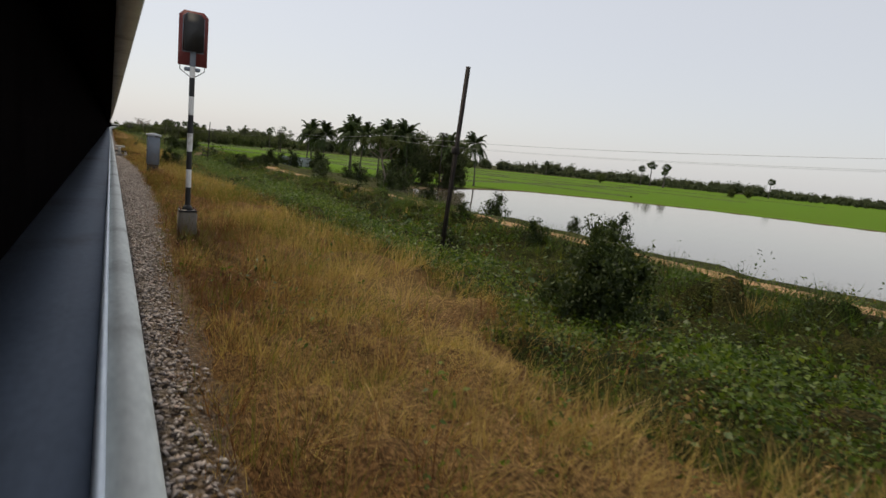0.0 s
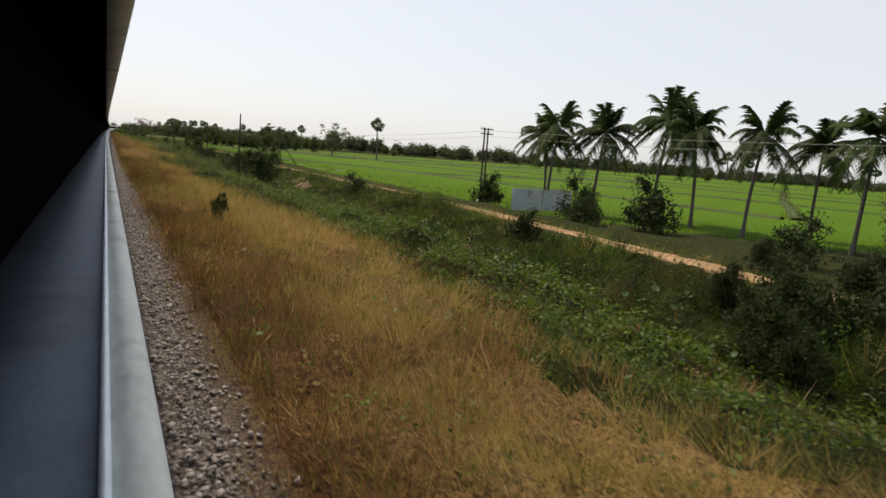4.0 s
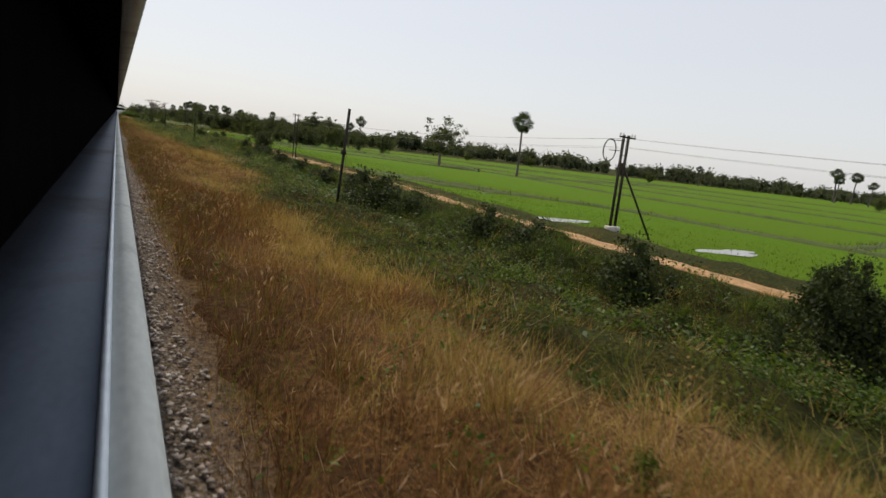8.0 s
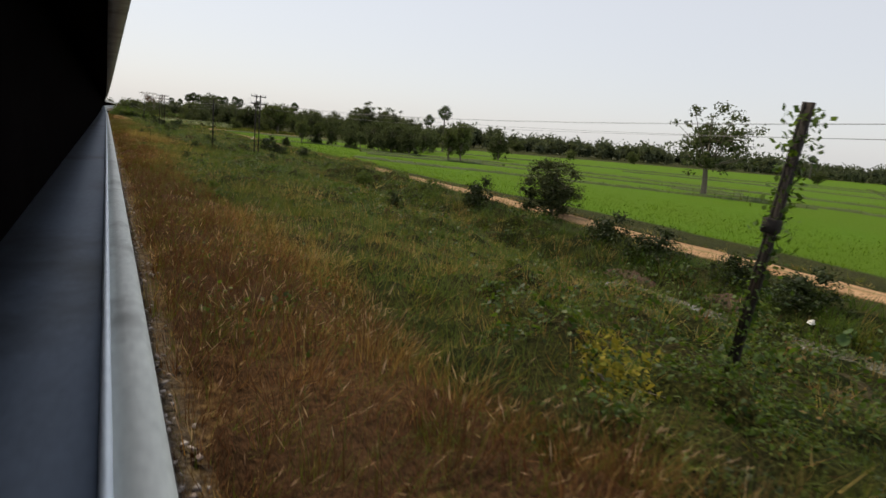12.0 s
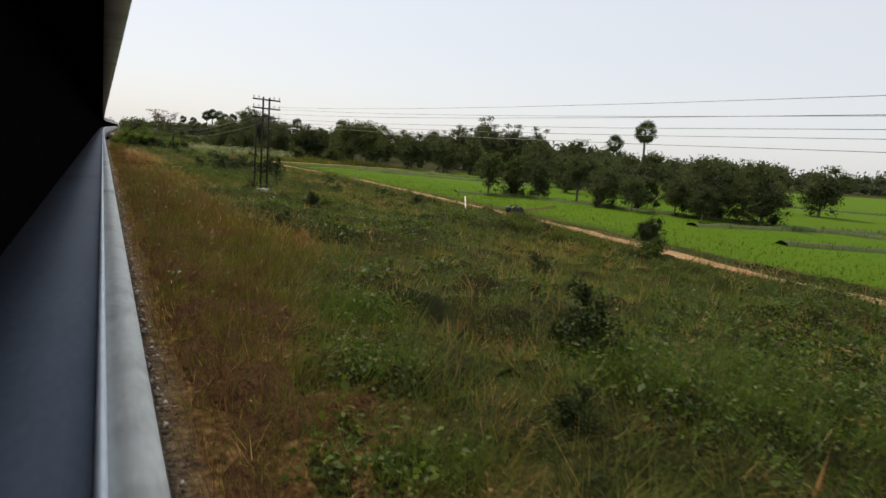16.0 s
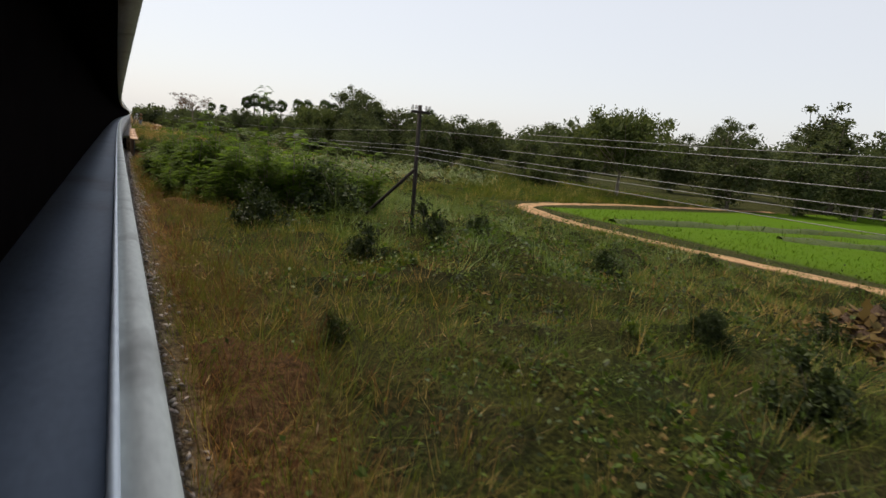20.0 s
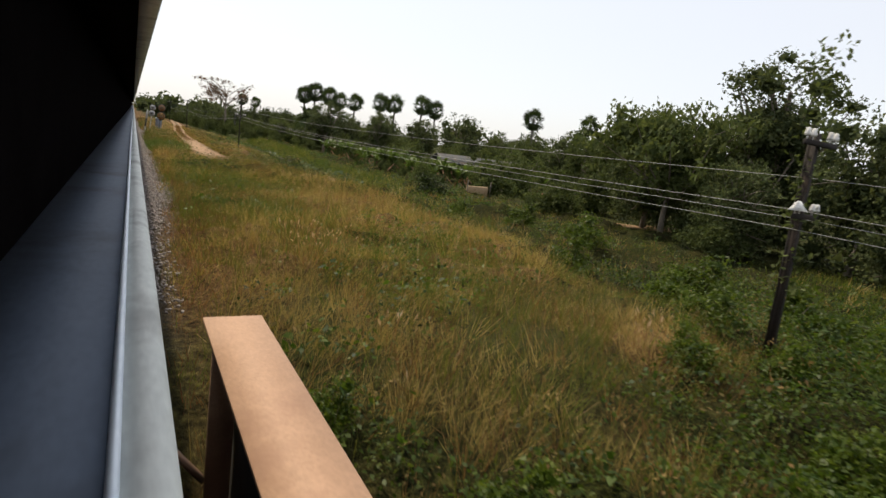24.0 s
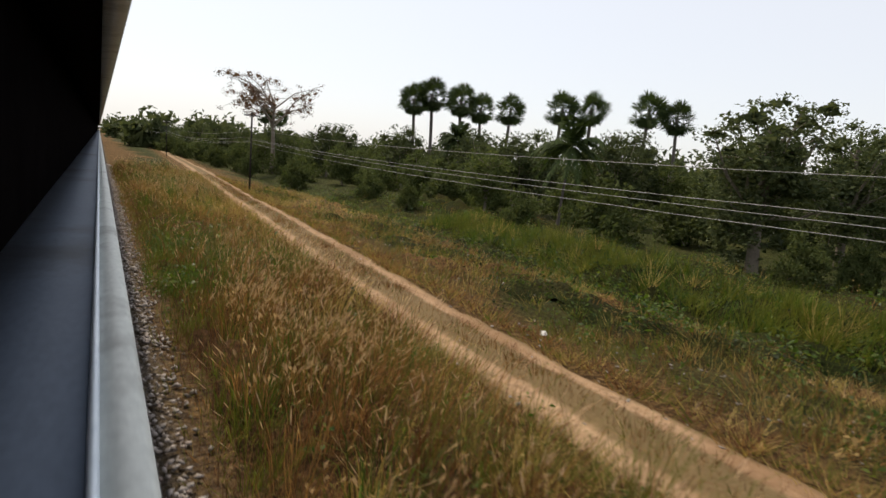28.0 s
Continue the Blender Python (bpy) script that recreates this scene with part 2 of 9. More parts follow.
class Shape:
    """Collects boxes, tubes and cards into one mesh."""

    def __init__(self):
        self.v, self.q, self.t, self.n = [], [], [], 0

    def add(self, verts, quads=(), tris=()):
        verts = np.asarray(verts, float).reshape(-1, 3)
        self.v.append(verts)
        if len(quads):
            self.q.append(np.asarray(quads, int).reshape(-1, 4) + self.n)
        if len(tris):
            self.t.append(np.asarray(tris, int).reshape(-1, 3) + self.n)
        self.n += len(verts)
        return self

    def box(self, c, s, turn=None, bevel=0.0):
        x, y, z = (v / 2 for v in s)
        b = min(bevel, x, y, z)
        if b:
            pts = [(sx * (x - b * (k != 0)), sy * (y - b * (k != 1)), sz * (z - b * (k != 2)))
                   for sx in (-1, 1) for sy in (-1, 1) for sz in (-1, 1) for k in range(3)]
            bm = bmesh.new()
            for p in pts:
                bm.verts.new(p)
            bmesh.ops.convex_hull(bm, input=bm.verts)
            bmesh.ops.triangulate(bm, faces=bm.faces)
            bm.verts.index_update()
            v = np.array([tuple(p.co) for p in bm.verts])
            f = [[p.index for p in fc.verts] for fc in bm.faces]
            bm.free()
            if turn is not None:
                v = v @ np.array(turn).T
            return self.add(v + np.array(c), (), f)
        v = np.array([(-x, -y, -z), (x, -y, -z), (x, y, -z), (-x, y, -z), (-x, -y, z), (x, -y, z), (x, y, z), (-x, y, z)])
        if turn is not None:
            v = v @ np.array(turn).T
        return self.add(v + np.array(c), [(0, 3, 2, 1), (4, 5, 6, 7), (0, 1, 5, 4), (1, 2, 6, 5), (2, 3, 7, 6), (3, 0, 4, 7)])

    def tube(self, pts, radii, n=8, cap=True):
        pts = np.asarray(pts, float)
        radii = np.broadcast_to(np.asarray(radii, float), (len(pts),))
        d = np.gradient(pts, axis=0)
        d /= np.linalg.norm(d, axis=1)[:, None] + 1e-9
        ref = np.array((1, 0, 0.)) if abs(d[0][0]) < 0.8 else np.array((0, 1, 0.))
        a = np.cross(d, ref)
        a /= np.linalg.norm(a, axis=1)[:, None] + 1e-9
        b = np.cross(d, a)
        ang = np.arange(n) * 2 * np.pi / n
        ring = np.cos(ang)[None, :, None] * a[:, None] + np.sin(ang)[None, :, None] * b[:, None]
        v = (pts[:, None] + ring * radii[:, None, None]).reshape(-1, 3)
        k = len(pts)
        i, j = np.meshgrid(np.arange(k - 1), np.arange(n), indexing="ij")
        q = np.stack([i * n + j, i * n + (j + 1) % n, (i + 1) * n + (j + 1) % n, (i + 1) * n + j], -1).reshape(-1, 4)
        t = []
        if cap:
            v = np.vstack([v, pts[:1], pts[-1:]])
            t = [(k * n, (m + 1) % n, m) for m in range(n)] + [(k * n + 1, (k - 1) * n + m, (k - 1) * n + (m + 1) % n) for m in range(n)]
        return self.add(v, q, t)

    def prism(self, outline, y0, y1):
        """An outline in x and z, drawn out along y."""
        o = np.array(outline, float)
        k = len(o)
        v = np.vstack([np.c_[o[:, 0], np.full(k, y0), o[:, 1]], np.c_[o[:, 0], np.full(k, y1), o[:, 1]]])
        q = [(i, (i + 1) % k, k + (i + 1) % k, k + i) for i in range(k)]
        t = [(0, i + 1, i) for i in range(1, k - 1)] + [(k, k + i, k + i + 1) for i in range(1, k - 1)]
        return self.add(v, q, t)

    def mesh(self, name, mat, smooth=False):
        return mesh_np(name, np.vstack(self.v), np.vstack(self.q) if self.q else None, np.vstack(self.t) if self.t else None, [mat], smooth=smooth)


def part(name, shape, mat, parent, label="", smooth=False, at=None):
    """One mesh object under a thing or under a part."""
    ob = new(name, shape.mesh(name, mat, smooth) if isinstance(shape, Shape) else shape)
    ob.parent = parent
    if at is not None:
        ob.matrix_local = at
    return tagged(ob, label) if label else ob


def thing(name, m, label, category, group="", kind=""):
    ob = new(name)
    ob.matrix_world = m
    return tagged(ob, label, category, group, kind)


def smooth_noise(x, y, scale, seed=0):
    """Soft value noise, about -1 to 1."""
    r = np.random.default_rng(seed)
    tab = r.uniform(-1, 1, (64, 64))
    x, y = np.asarray(x) / scale, np.asarray(y) / scale
    xi, yi = np.floor(x).astype(int), np.floor(y).astype(int)
    fx, fy = x - xi, y - yi
    fx, fy = fx * fx * (3 - 2 * fx), fy * fy * (3 - 2 * fy)
    g = lambda i, j: tab[(xi + i) % 64, (yi + j) % 64]
    return (g(0, 0) * (1 - fx) + g(1, 0) * fx) * (1 - fy) + (g(0, 1) * (1 - fx) + g(1, 1) * fx) * fy


# ---- ground ----
PROFILE_U = [-60, -9, -5, 0, 1.3, 3, 6, 8.5, 10.5, 12.5, 15, 17, 21, 24, 28, 60]
PROFILES = {
    -100: [-0.9, -0.9, 0.3, 0.5, 0.45, 0.35, 0.1, -0.3, -0.75, -0.9, -0.45, -0.15, -0.15, -0.6, -0.9, -0.9],
    100: [-0.9, -0.9, 0.3, 0.5, 0.45, 0.35, 0.1, -0.3, -0.8, -1.3, -0.95, -0.15, -0.15, -0.6, -0.9, -0.9],
    130: [-0.9, -0.9, 0.3, 0.5, 0.45, 0.33, 0.1, -0.25, -0.8, -1.3, -0.95, -0.25, -0.25, -0.6, -0.9, -0.9],
    172: [-0.9, -0.9, 0.3, 0.5, 0.45, 0.33, 0.1, -0.25, -0.8, -1.35, -1.1, -0.3, -0.3, -0.6, -0.9, -0.9],
    198: [-0.9, -0.9, 0.3, 0.5, 0.45, 0.33, 0.1, -0.25, -0.6, -0.95, -1.4, -0.7, -0.3, -0.6, -0.9, -0.9],
    232: [-0.9, -0.9, 0.3, 0.5, 0.45, 0.33, 0.1, -0.25, -0.5, -0.95, -1.45, -0.6, -0.3, -0.6, -0.9, -0.9],
    256: [-0.9, -0.9, 0.3, 0.5, 0.45, 0.35, 0.12, -0.05, -0.2, -0.4, -0.6, -0.6, -0.5, -0.7, -0.95, -0.95],
    300: [-0.9, -0.9, 0.3, 0.5, 0.45, 0.35, 0.15, -0.03, -0.22, -0.42, -0.65, -0.8, -0.85, -0.85, -1.0, -1.0],
    380: [-0.9, -0.9, 0.3, 0.5, 0.45, 0.35, 0.15, 0.0, -0.2, -0.42, -0.65, -0.8, -0.85, -0.9, -1.0, -1.0],
    390: [-1.2, -1.8, -1.8, -1.8, -1.8, -1.8, -1.7, -1.7, -1.7, -1.7, -1.6, -1.5, -1.4, -1.3, -1.0, -0.9],
    404: [-1.2, -1.8, -1.8, -1.8, -1.8, -1.8, -1.7, -1.6, -1.5, -1.5, -1.4, -1.3, -1.2, -1.1, -1.0, -0.9],
    413.5: [-0.9, -0.9, 0.3, 0.5, 0.45, 0.5, 0.5, 0.35, 0.1, -0.4, -0.6, -0.6, -0.6, -0.6, -0.7, -0.8],
    438: [-0.9, -0.9, 0.3, 0.5, 0.45, 0.5, 0.5, 0.35, 0.1, -0.25, -0.35, -0.4, -0.45, -0.5, -0.6, -0.7],
    450: [-0.9, -0.9, 0.3, 0.5, 0.45, 0.38, 0.28, 0.05, -0.2, -0.55, -1.05, -0.55, -0.35, -0.55, -0.6, -0.7],
    700: [-0.9, -0.9, 0.3, 0.5, 0.45, 0.38, 0.28, 0.05, -0.2, -0.55, -1.05, -0.55, -0.35, -0.55, -0.6, -0.7],
}
POND = np.array([(26, -70), (26, 38), (25, 56), (30, 64), (40, 68), (48, 74), (62, 80), (75, 75), (90, 64), (102, 42), (115, 10), (130, -70)], float)


def pond_depth(x, y):
    """Metres inside the pond's shore (negative outside)."""
    x, y = np.asarray(x, float), np.asarray(y, float)
    inside, best = np.zeros(x.shape, bool), np.full(x.shape, 1e9)
    for (ax, ay), (bx, by) in zip(POND, np.roll(POND, -1, 0)):
        t = np.clip(((x - ax) * (bx - ax) + (y - ay) * (by - ay)) / ((bx - ax) ** 2 + (by - ay) ** 2), 0, 1)
        best = np.minimum(best, np.hypot(x - ax - t * (bx - ax), y - ay - t * (by - ay)))
        cross = (ay > y) != (by > y)
        with np.errstate(divide="ignore", invalid="ignore"):
            xs = (bx - ax) * (y - ay) / (by - ay if by != ay else 1e-9) + ax
        inside ^= cross & (x < xs)
    return np.where(inside, best, -best)


ROAD = [(20, -40), (19.5, 20), (18.6, 48), (17.4, 63), (17.6, 76), (19.0, 95), (19.2, 110), (18.8, 145), (18.9, 160), (20.2, 180), (20.6, 200), (20.5, 215), (21.2, 235),
        (22.3, 255), (22.8, 270), (23.4, 285), (25.5, 299), (26.2, 320), (27.0, 335), (26.0, 348), (24.5, 358), (24.5, 366), (26.5, 372.5), (31, 375), (40, 376), (60, 374)]


def road_x(y):
    """The x of the dirt track beside the line at y."""
    near = [p for p in ROAD if p[1] < 373]
    a = np.interp(y, [p[1] for p in near], [p[0] for p in near])
    b = np.interp(y, [438.5, 440, 442, 444.5, 447.5, 451, 456, 465, 473, 482, 487, 498, 510, 530, 560, 640], [16, 13.4, 10.9, 9.1, 8.6, 8.6, 8.8, 9.1, 9.35, 9.85, 10.15, 11.1, 12.0, 13.8, 16, 21])
    return np.where(y < 376, a, np.where(y < 439, 90.0, b))


def ground_z(x, y):
    x, y = np.broadcast_arrays(np.asarray(x, float), np.asarray(y, float))
    u = x - track_x(y)
    keys = sorted(PROFILES)
    rows = np.stack([np.interp(u, PROFILE_U, PROFILES[k]) for k in keys])
    pos = np.interp(y, keys, np.arange(len(keys)))
    i = np.clip(pos.astype(int), 0, len(keys) - 2)
    f = pos - i
    z = np.take_along_axis(rows, i[None], 0)[0] * (1 - f) + np.take_along_axis(rows, i[None] + 1, 0)[0] * f
    rough = np.interp(u, [1.2, 2.2, 5, 8, 22, 26, 40], [0, 0.09, 0.12, 0.20, 0.20, 0.05, 0.02])
    rough = rough * (0.12 + 0.88 * np.clip((np.abs(x - road_x(y)) - 1.0) / 2.0, 0, 1))
    z = z + rough * (0.9 * smooth_noise(x, y, 7.5, 3) + smooth_noise(x, y, 3.1, 1) + 0.75 * smooth_noise(x, y, 1.25, 2))
    d = pond_depth(x, y)
    z = np.where(d > -3, np.minimum(z, -0.75 - 0.35 * np.clip((d + 1.5) / 2.5, 0, 1) * 1.6), z)
    return z


def gz(x, y):
    return float(ground_z(np.array([x]), np.array([y]))[0])


def ditch_u(y):
    """Lateral place of the ditch's bed where water stands."""
    return np.interp(y, [160, 172, 185, 198, 206, 214, 226], [12.5, 13.1, 14.1, 15.0, 15.0, 14.3, 14.3])


def lotus_x(y):
    """Where the lotus ditch past the bend of the dirt track runs."""
    return np.interp(y, [444, 446.5, 449.5, 452, 456, 462, 470, 488], [17.0, 16.9, 16.1, 16.0, 16.4, 16.8, 17.3, 18.6])


def at_u(u, y):
    """The world x of a place u metres to the right of the line."""
    return float(track_x(y)) + u


ys = np.concatenate([[-900, -400, -200, -120], np.arange(-80, -8, 3.0), np.arange(-8, 530, 0.85), np.arange(530, 620, 2.0), [640, 670, 710, 760, 830, 920, 1050, 1300, 1700, 2400, 3500]])
us = np.concatenate([[-2500, -900, -300, -100, -40, -15, -9, -6, -4, -2, 0, 0.7], np.arange(1.3, 13, 0.45), np.arange(13, 27, 0.65), np.arange(27, 110, 3.0),
                     [120, 140, 170, 210, 270, 350, 480, 700, 1000, 1500, 2300, 3500]])
GX, GY = track_x(ys)[:, None] + us[None, :], np.repeat(ys[:, None], len(us), 1)
GZ = ground_z(GX, GY)
nu = len(us)
i, j = np.meshgrid(np.arange(len(ys) - 1), np.arange(nu - 1), indexing="ij")
quads = np.stack([i * nu + j, i * nu + j + 1, (i + 1) * nu + j + 1, (i + 1) * nu + j], -1).reshape(-1, 4)


def band(v, a, b, soft):
    return np.clip((v - a) / soft + 0.5, 0, 1) * np.clip((b - v) / soft + 0.5, 0, 1)


def rice_edge(y):
    """Lateral place where the paddy begins."""
    return np.interp(y, [-80, 60, 100, 140, 230, 256, 300, 372, 378], [120, 60, 26, 24, 26, 24.5, 26.5, 26, 200])


def dry_edge(y):
    """Lateral place where the dry grass gives way to green growth."""
    return np.interp(y, [-20, 15, 30, 45, 60, 75, 95, 110, 122, 130, 138, 148, 155, 165, 172, 182, 190, 205, 212, 222, 240, 250, 257, 262, 275, 300, 309, 318, 325, 332, 345, 352, 372, 384, 412, 420, 440, 448, 600],
                     [7.0, 6.6, 5.5, 5.0, 6.3, 6.5, 6.0, 4.5, 3.6, 4.8, 5.2, 5.4, 5.0, 5.8, 6.8, 8.2, 6.4, 5.2, 3.8, 2.8, 2.6, 3.4, 3.7, 3.9, 3.4, 3.4, 3.3, 4.0, 4.2, 3.2, 1.4, 1.2, 1.3, 1.3, 1.6, 2.4, 2.0, 4.6, 4.2])


def slope_patch(x, y, u):
    """Rough half-dry slope beyond the wheel ruts."""
    clear = 1 - spots(x, y, WEED_SPOTS)
    far = band(u, 6.7, 12.6, 1.6) * np.clip((y - 448) / 8, 0, 1) * np.clip(0.75 + 0.9 * smooth_noise(x, y, 2.4, 91), 0, 1)
    near = band(u, np.interp(y, [420, 430], [3.4, 4.6]), 10.2, 2.0) * band(y, 411, 443, 4) * np.clip(np.interp(y, [414, 426], [0.45, 1.1]) + 1.1 * smooth_noise(x, y, 2.6, 92), 0, 1)
    return np.maximum(far, near) * clear


def spots(x, y, rows):
    """How near a place lies to the middle of any of the rounded patches (x, y, radius): 1 there, 0 well outside."""
    best = np.zeros(np.broadcast(x, y).shape)
    for px, py, r in rows:
        best = np.maximum(best, np.exp(-(((x - px) ** 2 + (y - py) ** 2) / r ** 2) ** 2))
    return best


# patches where leafy weeds have outgrown the straw, and where the dead grass is russet
WEED_SPOTS = [(4.6, 411.9, 0.9), (5.8, 410.6, 1.2), (9.6, 411.2, 1.6), (11.4, 411.0, 1.8), (13.0, 413.4, 2.0), (15.5, 413.5, 2.4), (18, 415.5, 2.6), (8.2, 409.6, 1.4), (15.8, 419.5, 1.6),
              (5.6, 450.0, 1.25), (7.1, 450.0, 0.6), (5.6, 447.4, 1.1), (4.6, 447.0, 1.0), (5.2, 453.0, 1.1), (6.6, 452.6, 0.5), (7.7, 457.3, 0.4), (5.6, 460, 0.8),
              (4.7, 280.0, 0.8), (7.6, 276.4, 1.5), (3.2, 275.8, 0.7), (3.9, 277.8, 0.7), (8.3, 313.2, 1.7), (6.4, 310.0, 1.4), (10.4, 312.8, 1.4), (6.0, 314.2, 1.2),
              (4.3, 125.4, 0.8), (4.4, 123.8, 0.7), (5.8, 486.5, 1.0), (6.3, 489.6, 1.1), (5.5, 484.2, 0.6), (7.1, 173.3, 0.75), (9.2, 173.8, 0.9), (10.8, 140.4, 1.6), (7.2, 207.6, 1.0), (11.6, 39.0, 1.5), (9.6, 275.2, 1.4), (12.2, 277.2, 1.7), (9.4, 309.0, 1.5), (11.6, 310.6, 1.4), (9.0, 258.6, 1.4), (11.6, 260.2, 1.5), (13.0, 257.4, 1.4), (8.0, 262.2, 1.0), (9.8, 256.4, 1.1)]
RUSSET_SPOTS = [(6.6, 445.7, 0.8), (7.2, 463, 1.0), (3.2, 279.5, 0.8), (7.9, 281.2, 1.0), (5.6, 284, 0.9), (2.2, 174.8, 1.2), (3.0, 171.5, 1.2), (6.7, 481.2, 0.9), (7.3, 479.9, 0.6), (6.9, 483.3, 0.6)]


def ballast_edge(y):
    """How far the bare stone reaches beside the coach."""
    return np.interp(y, [-10, 4, 12, 20, 37, 48, 55, 80, 114, 140, 157, 174, 191, 208, 250, 318, 344, 361, 369, 384, 416, 428, 437, 463, 471, 480, 520],
                     [0.7, 0.72, 0.9, 1.35, 1.6, 1.4, 1.0, 1.0, 0.8, 0.75, 0.78, 0.5, 0.75, 0.42, 0.4, 0.5, 0.42, 0.62, 0.42, 0.5, 0.5, 0.94, 0.85, 0.85, 1.15, 0.65, 0.6])


GU = GX - track_x(GY)
edge_wander = np.interp(GY, [200, 215], [1.1, 2.4]) * smooth_noise(GX, GY, 6.0, 71)
rice = np.clip((GU - rice_edge(GY)) / 1.0, 0, 1) * (GY < 385)
rice = np.where((GY > 378), 0, rice)
dry = np.clip(np.clip((dry_edge(GY) + edge_wander - GU) / 1.5 + 0.5, 0, 1) * (GU > 0) + 0.7 * slope_patch(GX, GY, GU), 0, 1)
dry = np.maximum(dry, np.clip(1.6 - (np.abs(GX - road_x(GY)) - 0.8) / 1.2, 0, 1) * (GY > 436))
stone = np.clip((ballast_edge(GY) + 0.1 - GU) / 0.3, 0, 1) * (GU > -5) * (1 - band(GY, 386, 415, 2))
mud = np.clip((pond_depth(GX, GY) + 2.5) / 1.5, 0, 1) + band(GU, 9.5, 14, 2) * (GY < 240) * 0.5
zone = np.stack([rice, dry, stone, np.clip(mud, 0, 1)], -1).reshape(-1, 4).astype(np.float32)

m, nt, b = material("ground_soil_and_turf", 0.95, 0, 0.05)
att = nt.nodes.new("ShaderNodeAttribute")
att.attribute_name = "zone"
sep = nt.nodes.new("ShaderNodeSeparateColor")
nt.links.new(att.outputs["Color"], sep.inputs[0])
n1, n2, n3 = noise_tex(nt, 0.25, 5), noise_tex(nt, 3.0, 6, 0.7), noise_tex(nt, 28, 4)
n4 = noise_tex(nt, 9.0, 6, 0.75)
# dark ends of the green and dry ramps paint shaded gaps between blades
green = ramp(nt, n4, [(0.38, (0.010, 0.011, 0.004)), (0.52, (0.03, 0.035, 0.010)), (0.68, (0.085, 0.092, 0.024))])
green = mixc(nt, ramp(nt, n1, [(0.5, (0, 0, 0)), (0.7, (0.6, 0.6, 0.6))]), green, mixc(nt, n4, (0.035, 0.032, 0.012), (0.10, 0.09, 0.032)))
dryc = ramp(nt, n4, [(0.38, (0.03, 0.017, 0.008)), (0.52, (0.11, 0.065, 0.027)), (0.68, (0.24, 0.155, 0.065))])
col = mixc(nt, sep.outputs[1], green, dryc)
ricec = mixc(nt, n2, (0.055, 0.105, 0.005), (0.085, 0.15, 0.008))
ricec = mixc(nt, ramp(nt, noise_tex(nt, 0.05, 4), [(0.4, (0, 0, 0)), (0.7, (1, 1, 1))]), ricec, (0.068, 0.14, 0.007))
col = mixc(nt, sep.outputs[0], col, ricec)
col = mixc(nt, sep.outputs[2], col, ramp(nt, n3, [(0.36, (0.025, 0.022, 0.02)), (0.5, (0.12, 0.105, 0.095)), (0.64, (0.30, 0.27, 0.25))]))
col = mixc(nt, att.outputs["Alpha"], col, mixc(nt, n2, (0.06, 0.045, 0.03), (0.12, 0.09, 0.055)))
nt.links.new(col, b.inputs["Base Color"])
bump(nt, b, n4, 0.9, 0.12)
M_GROUND = m
me = mesh_np("ground", np.stack([GX, GY, GZ], -1).reshape(-1, 3), quads, None, [M_GROUND], smooth=True)
me.color_attributes.new("zone", "FLOAT_COLOR", "POINT").data.foreach_set("color", zone.ravel())
tagged(new("ground", me), "grassy railway margin and flat paddy land reaching the horizon", "ground", kind="structure")

# pond
m, nt, b = material("still_pond_water", 0.06, 0, 0.5)
b.inputs["Base Color"].default_value = (0.10, 0.09, 0.07, 1)
bump(nt, b, noise_tex(nt, 1.5, 3, stretch=(1, 0.4, 1)), 0.08, 0.02)
M_WATER = m
pond = Shape()
c = POND.mean(0)
pond.add([(*c, -1.0)] + [(p[0] + (c[0] - p[0]) * -0.02, p[1], -1.0) for p in POND], (), [(0, k + 1, (k + 1) % len(POND) + 1) for k in range(len(POND))])
tagged(new("water", pond.mesh("water", M_WATER)), "still muddy pond reflecting the pale sky", "water", kind="structure")


# standing water in the ditch
y = np.arange(166, 218, 1.0)
a = np.linspace(-1, 1, 5)
X = track_x(y)[:, None] + ditch_u(y)[:, None] + np.interp(y, [206, 212], [1.0, 0.55])[:, None] * a[None] * (1 + 0.2 * smooth_noise(y, y * 0, 4.0, 31))[:, None]
V = np.stack([X, np.repeat(y[:, None], 5, 1), np.full(X.shape, -1.16)], -1).reshape(-1, 3)
i, j = np.meshgrid(np.arange(len(y) - 1), np.arange(4), indexing="ij")
me = mesh_np("ditch_water", V, np.stack([i * 5 + j, i * 5 + j + 1, (i + 1) * 5 + j + 1, (i + 1) * 5 + j], -1).reshape(-1, 4), None, [M_WATER])
tagged(new("ditch_water", me), "dark still water in the ditch among lotus leaves", "water", kind="structure")


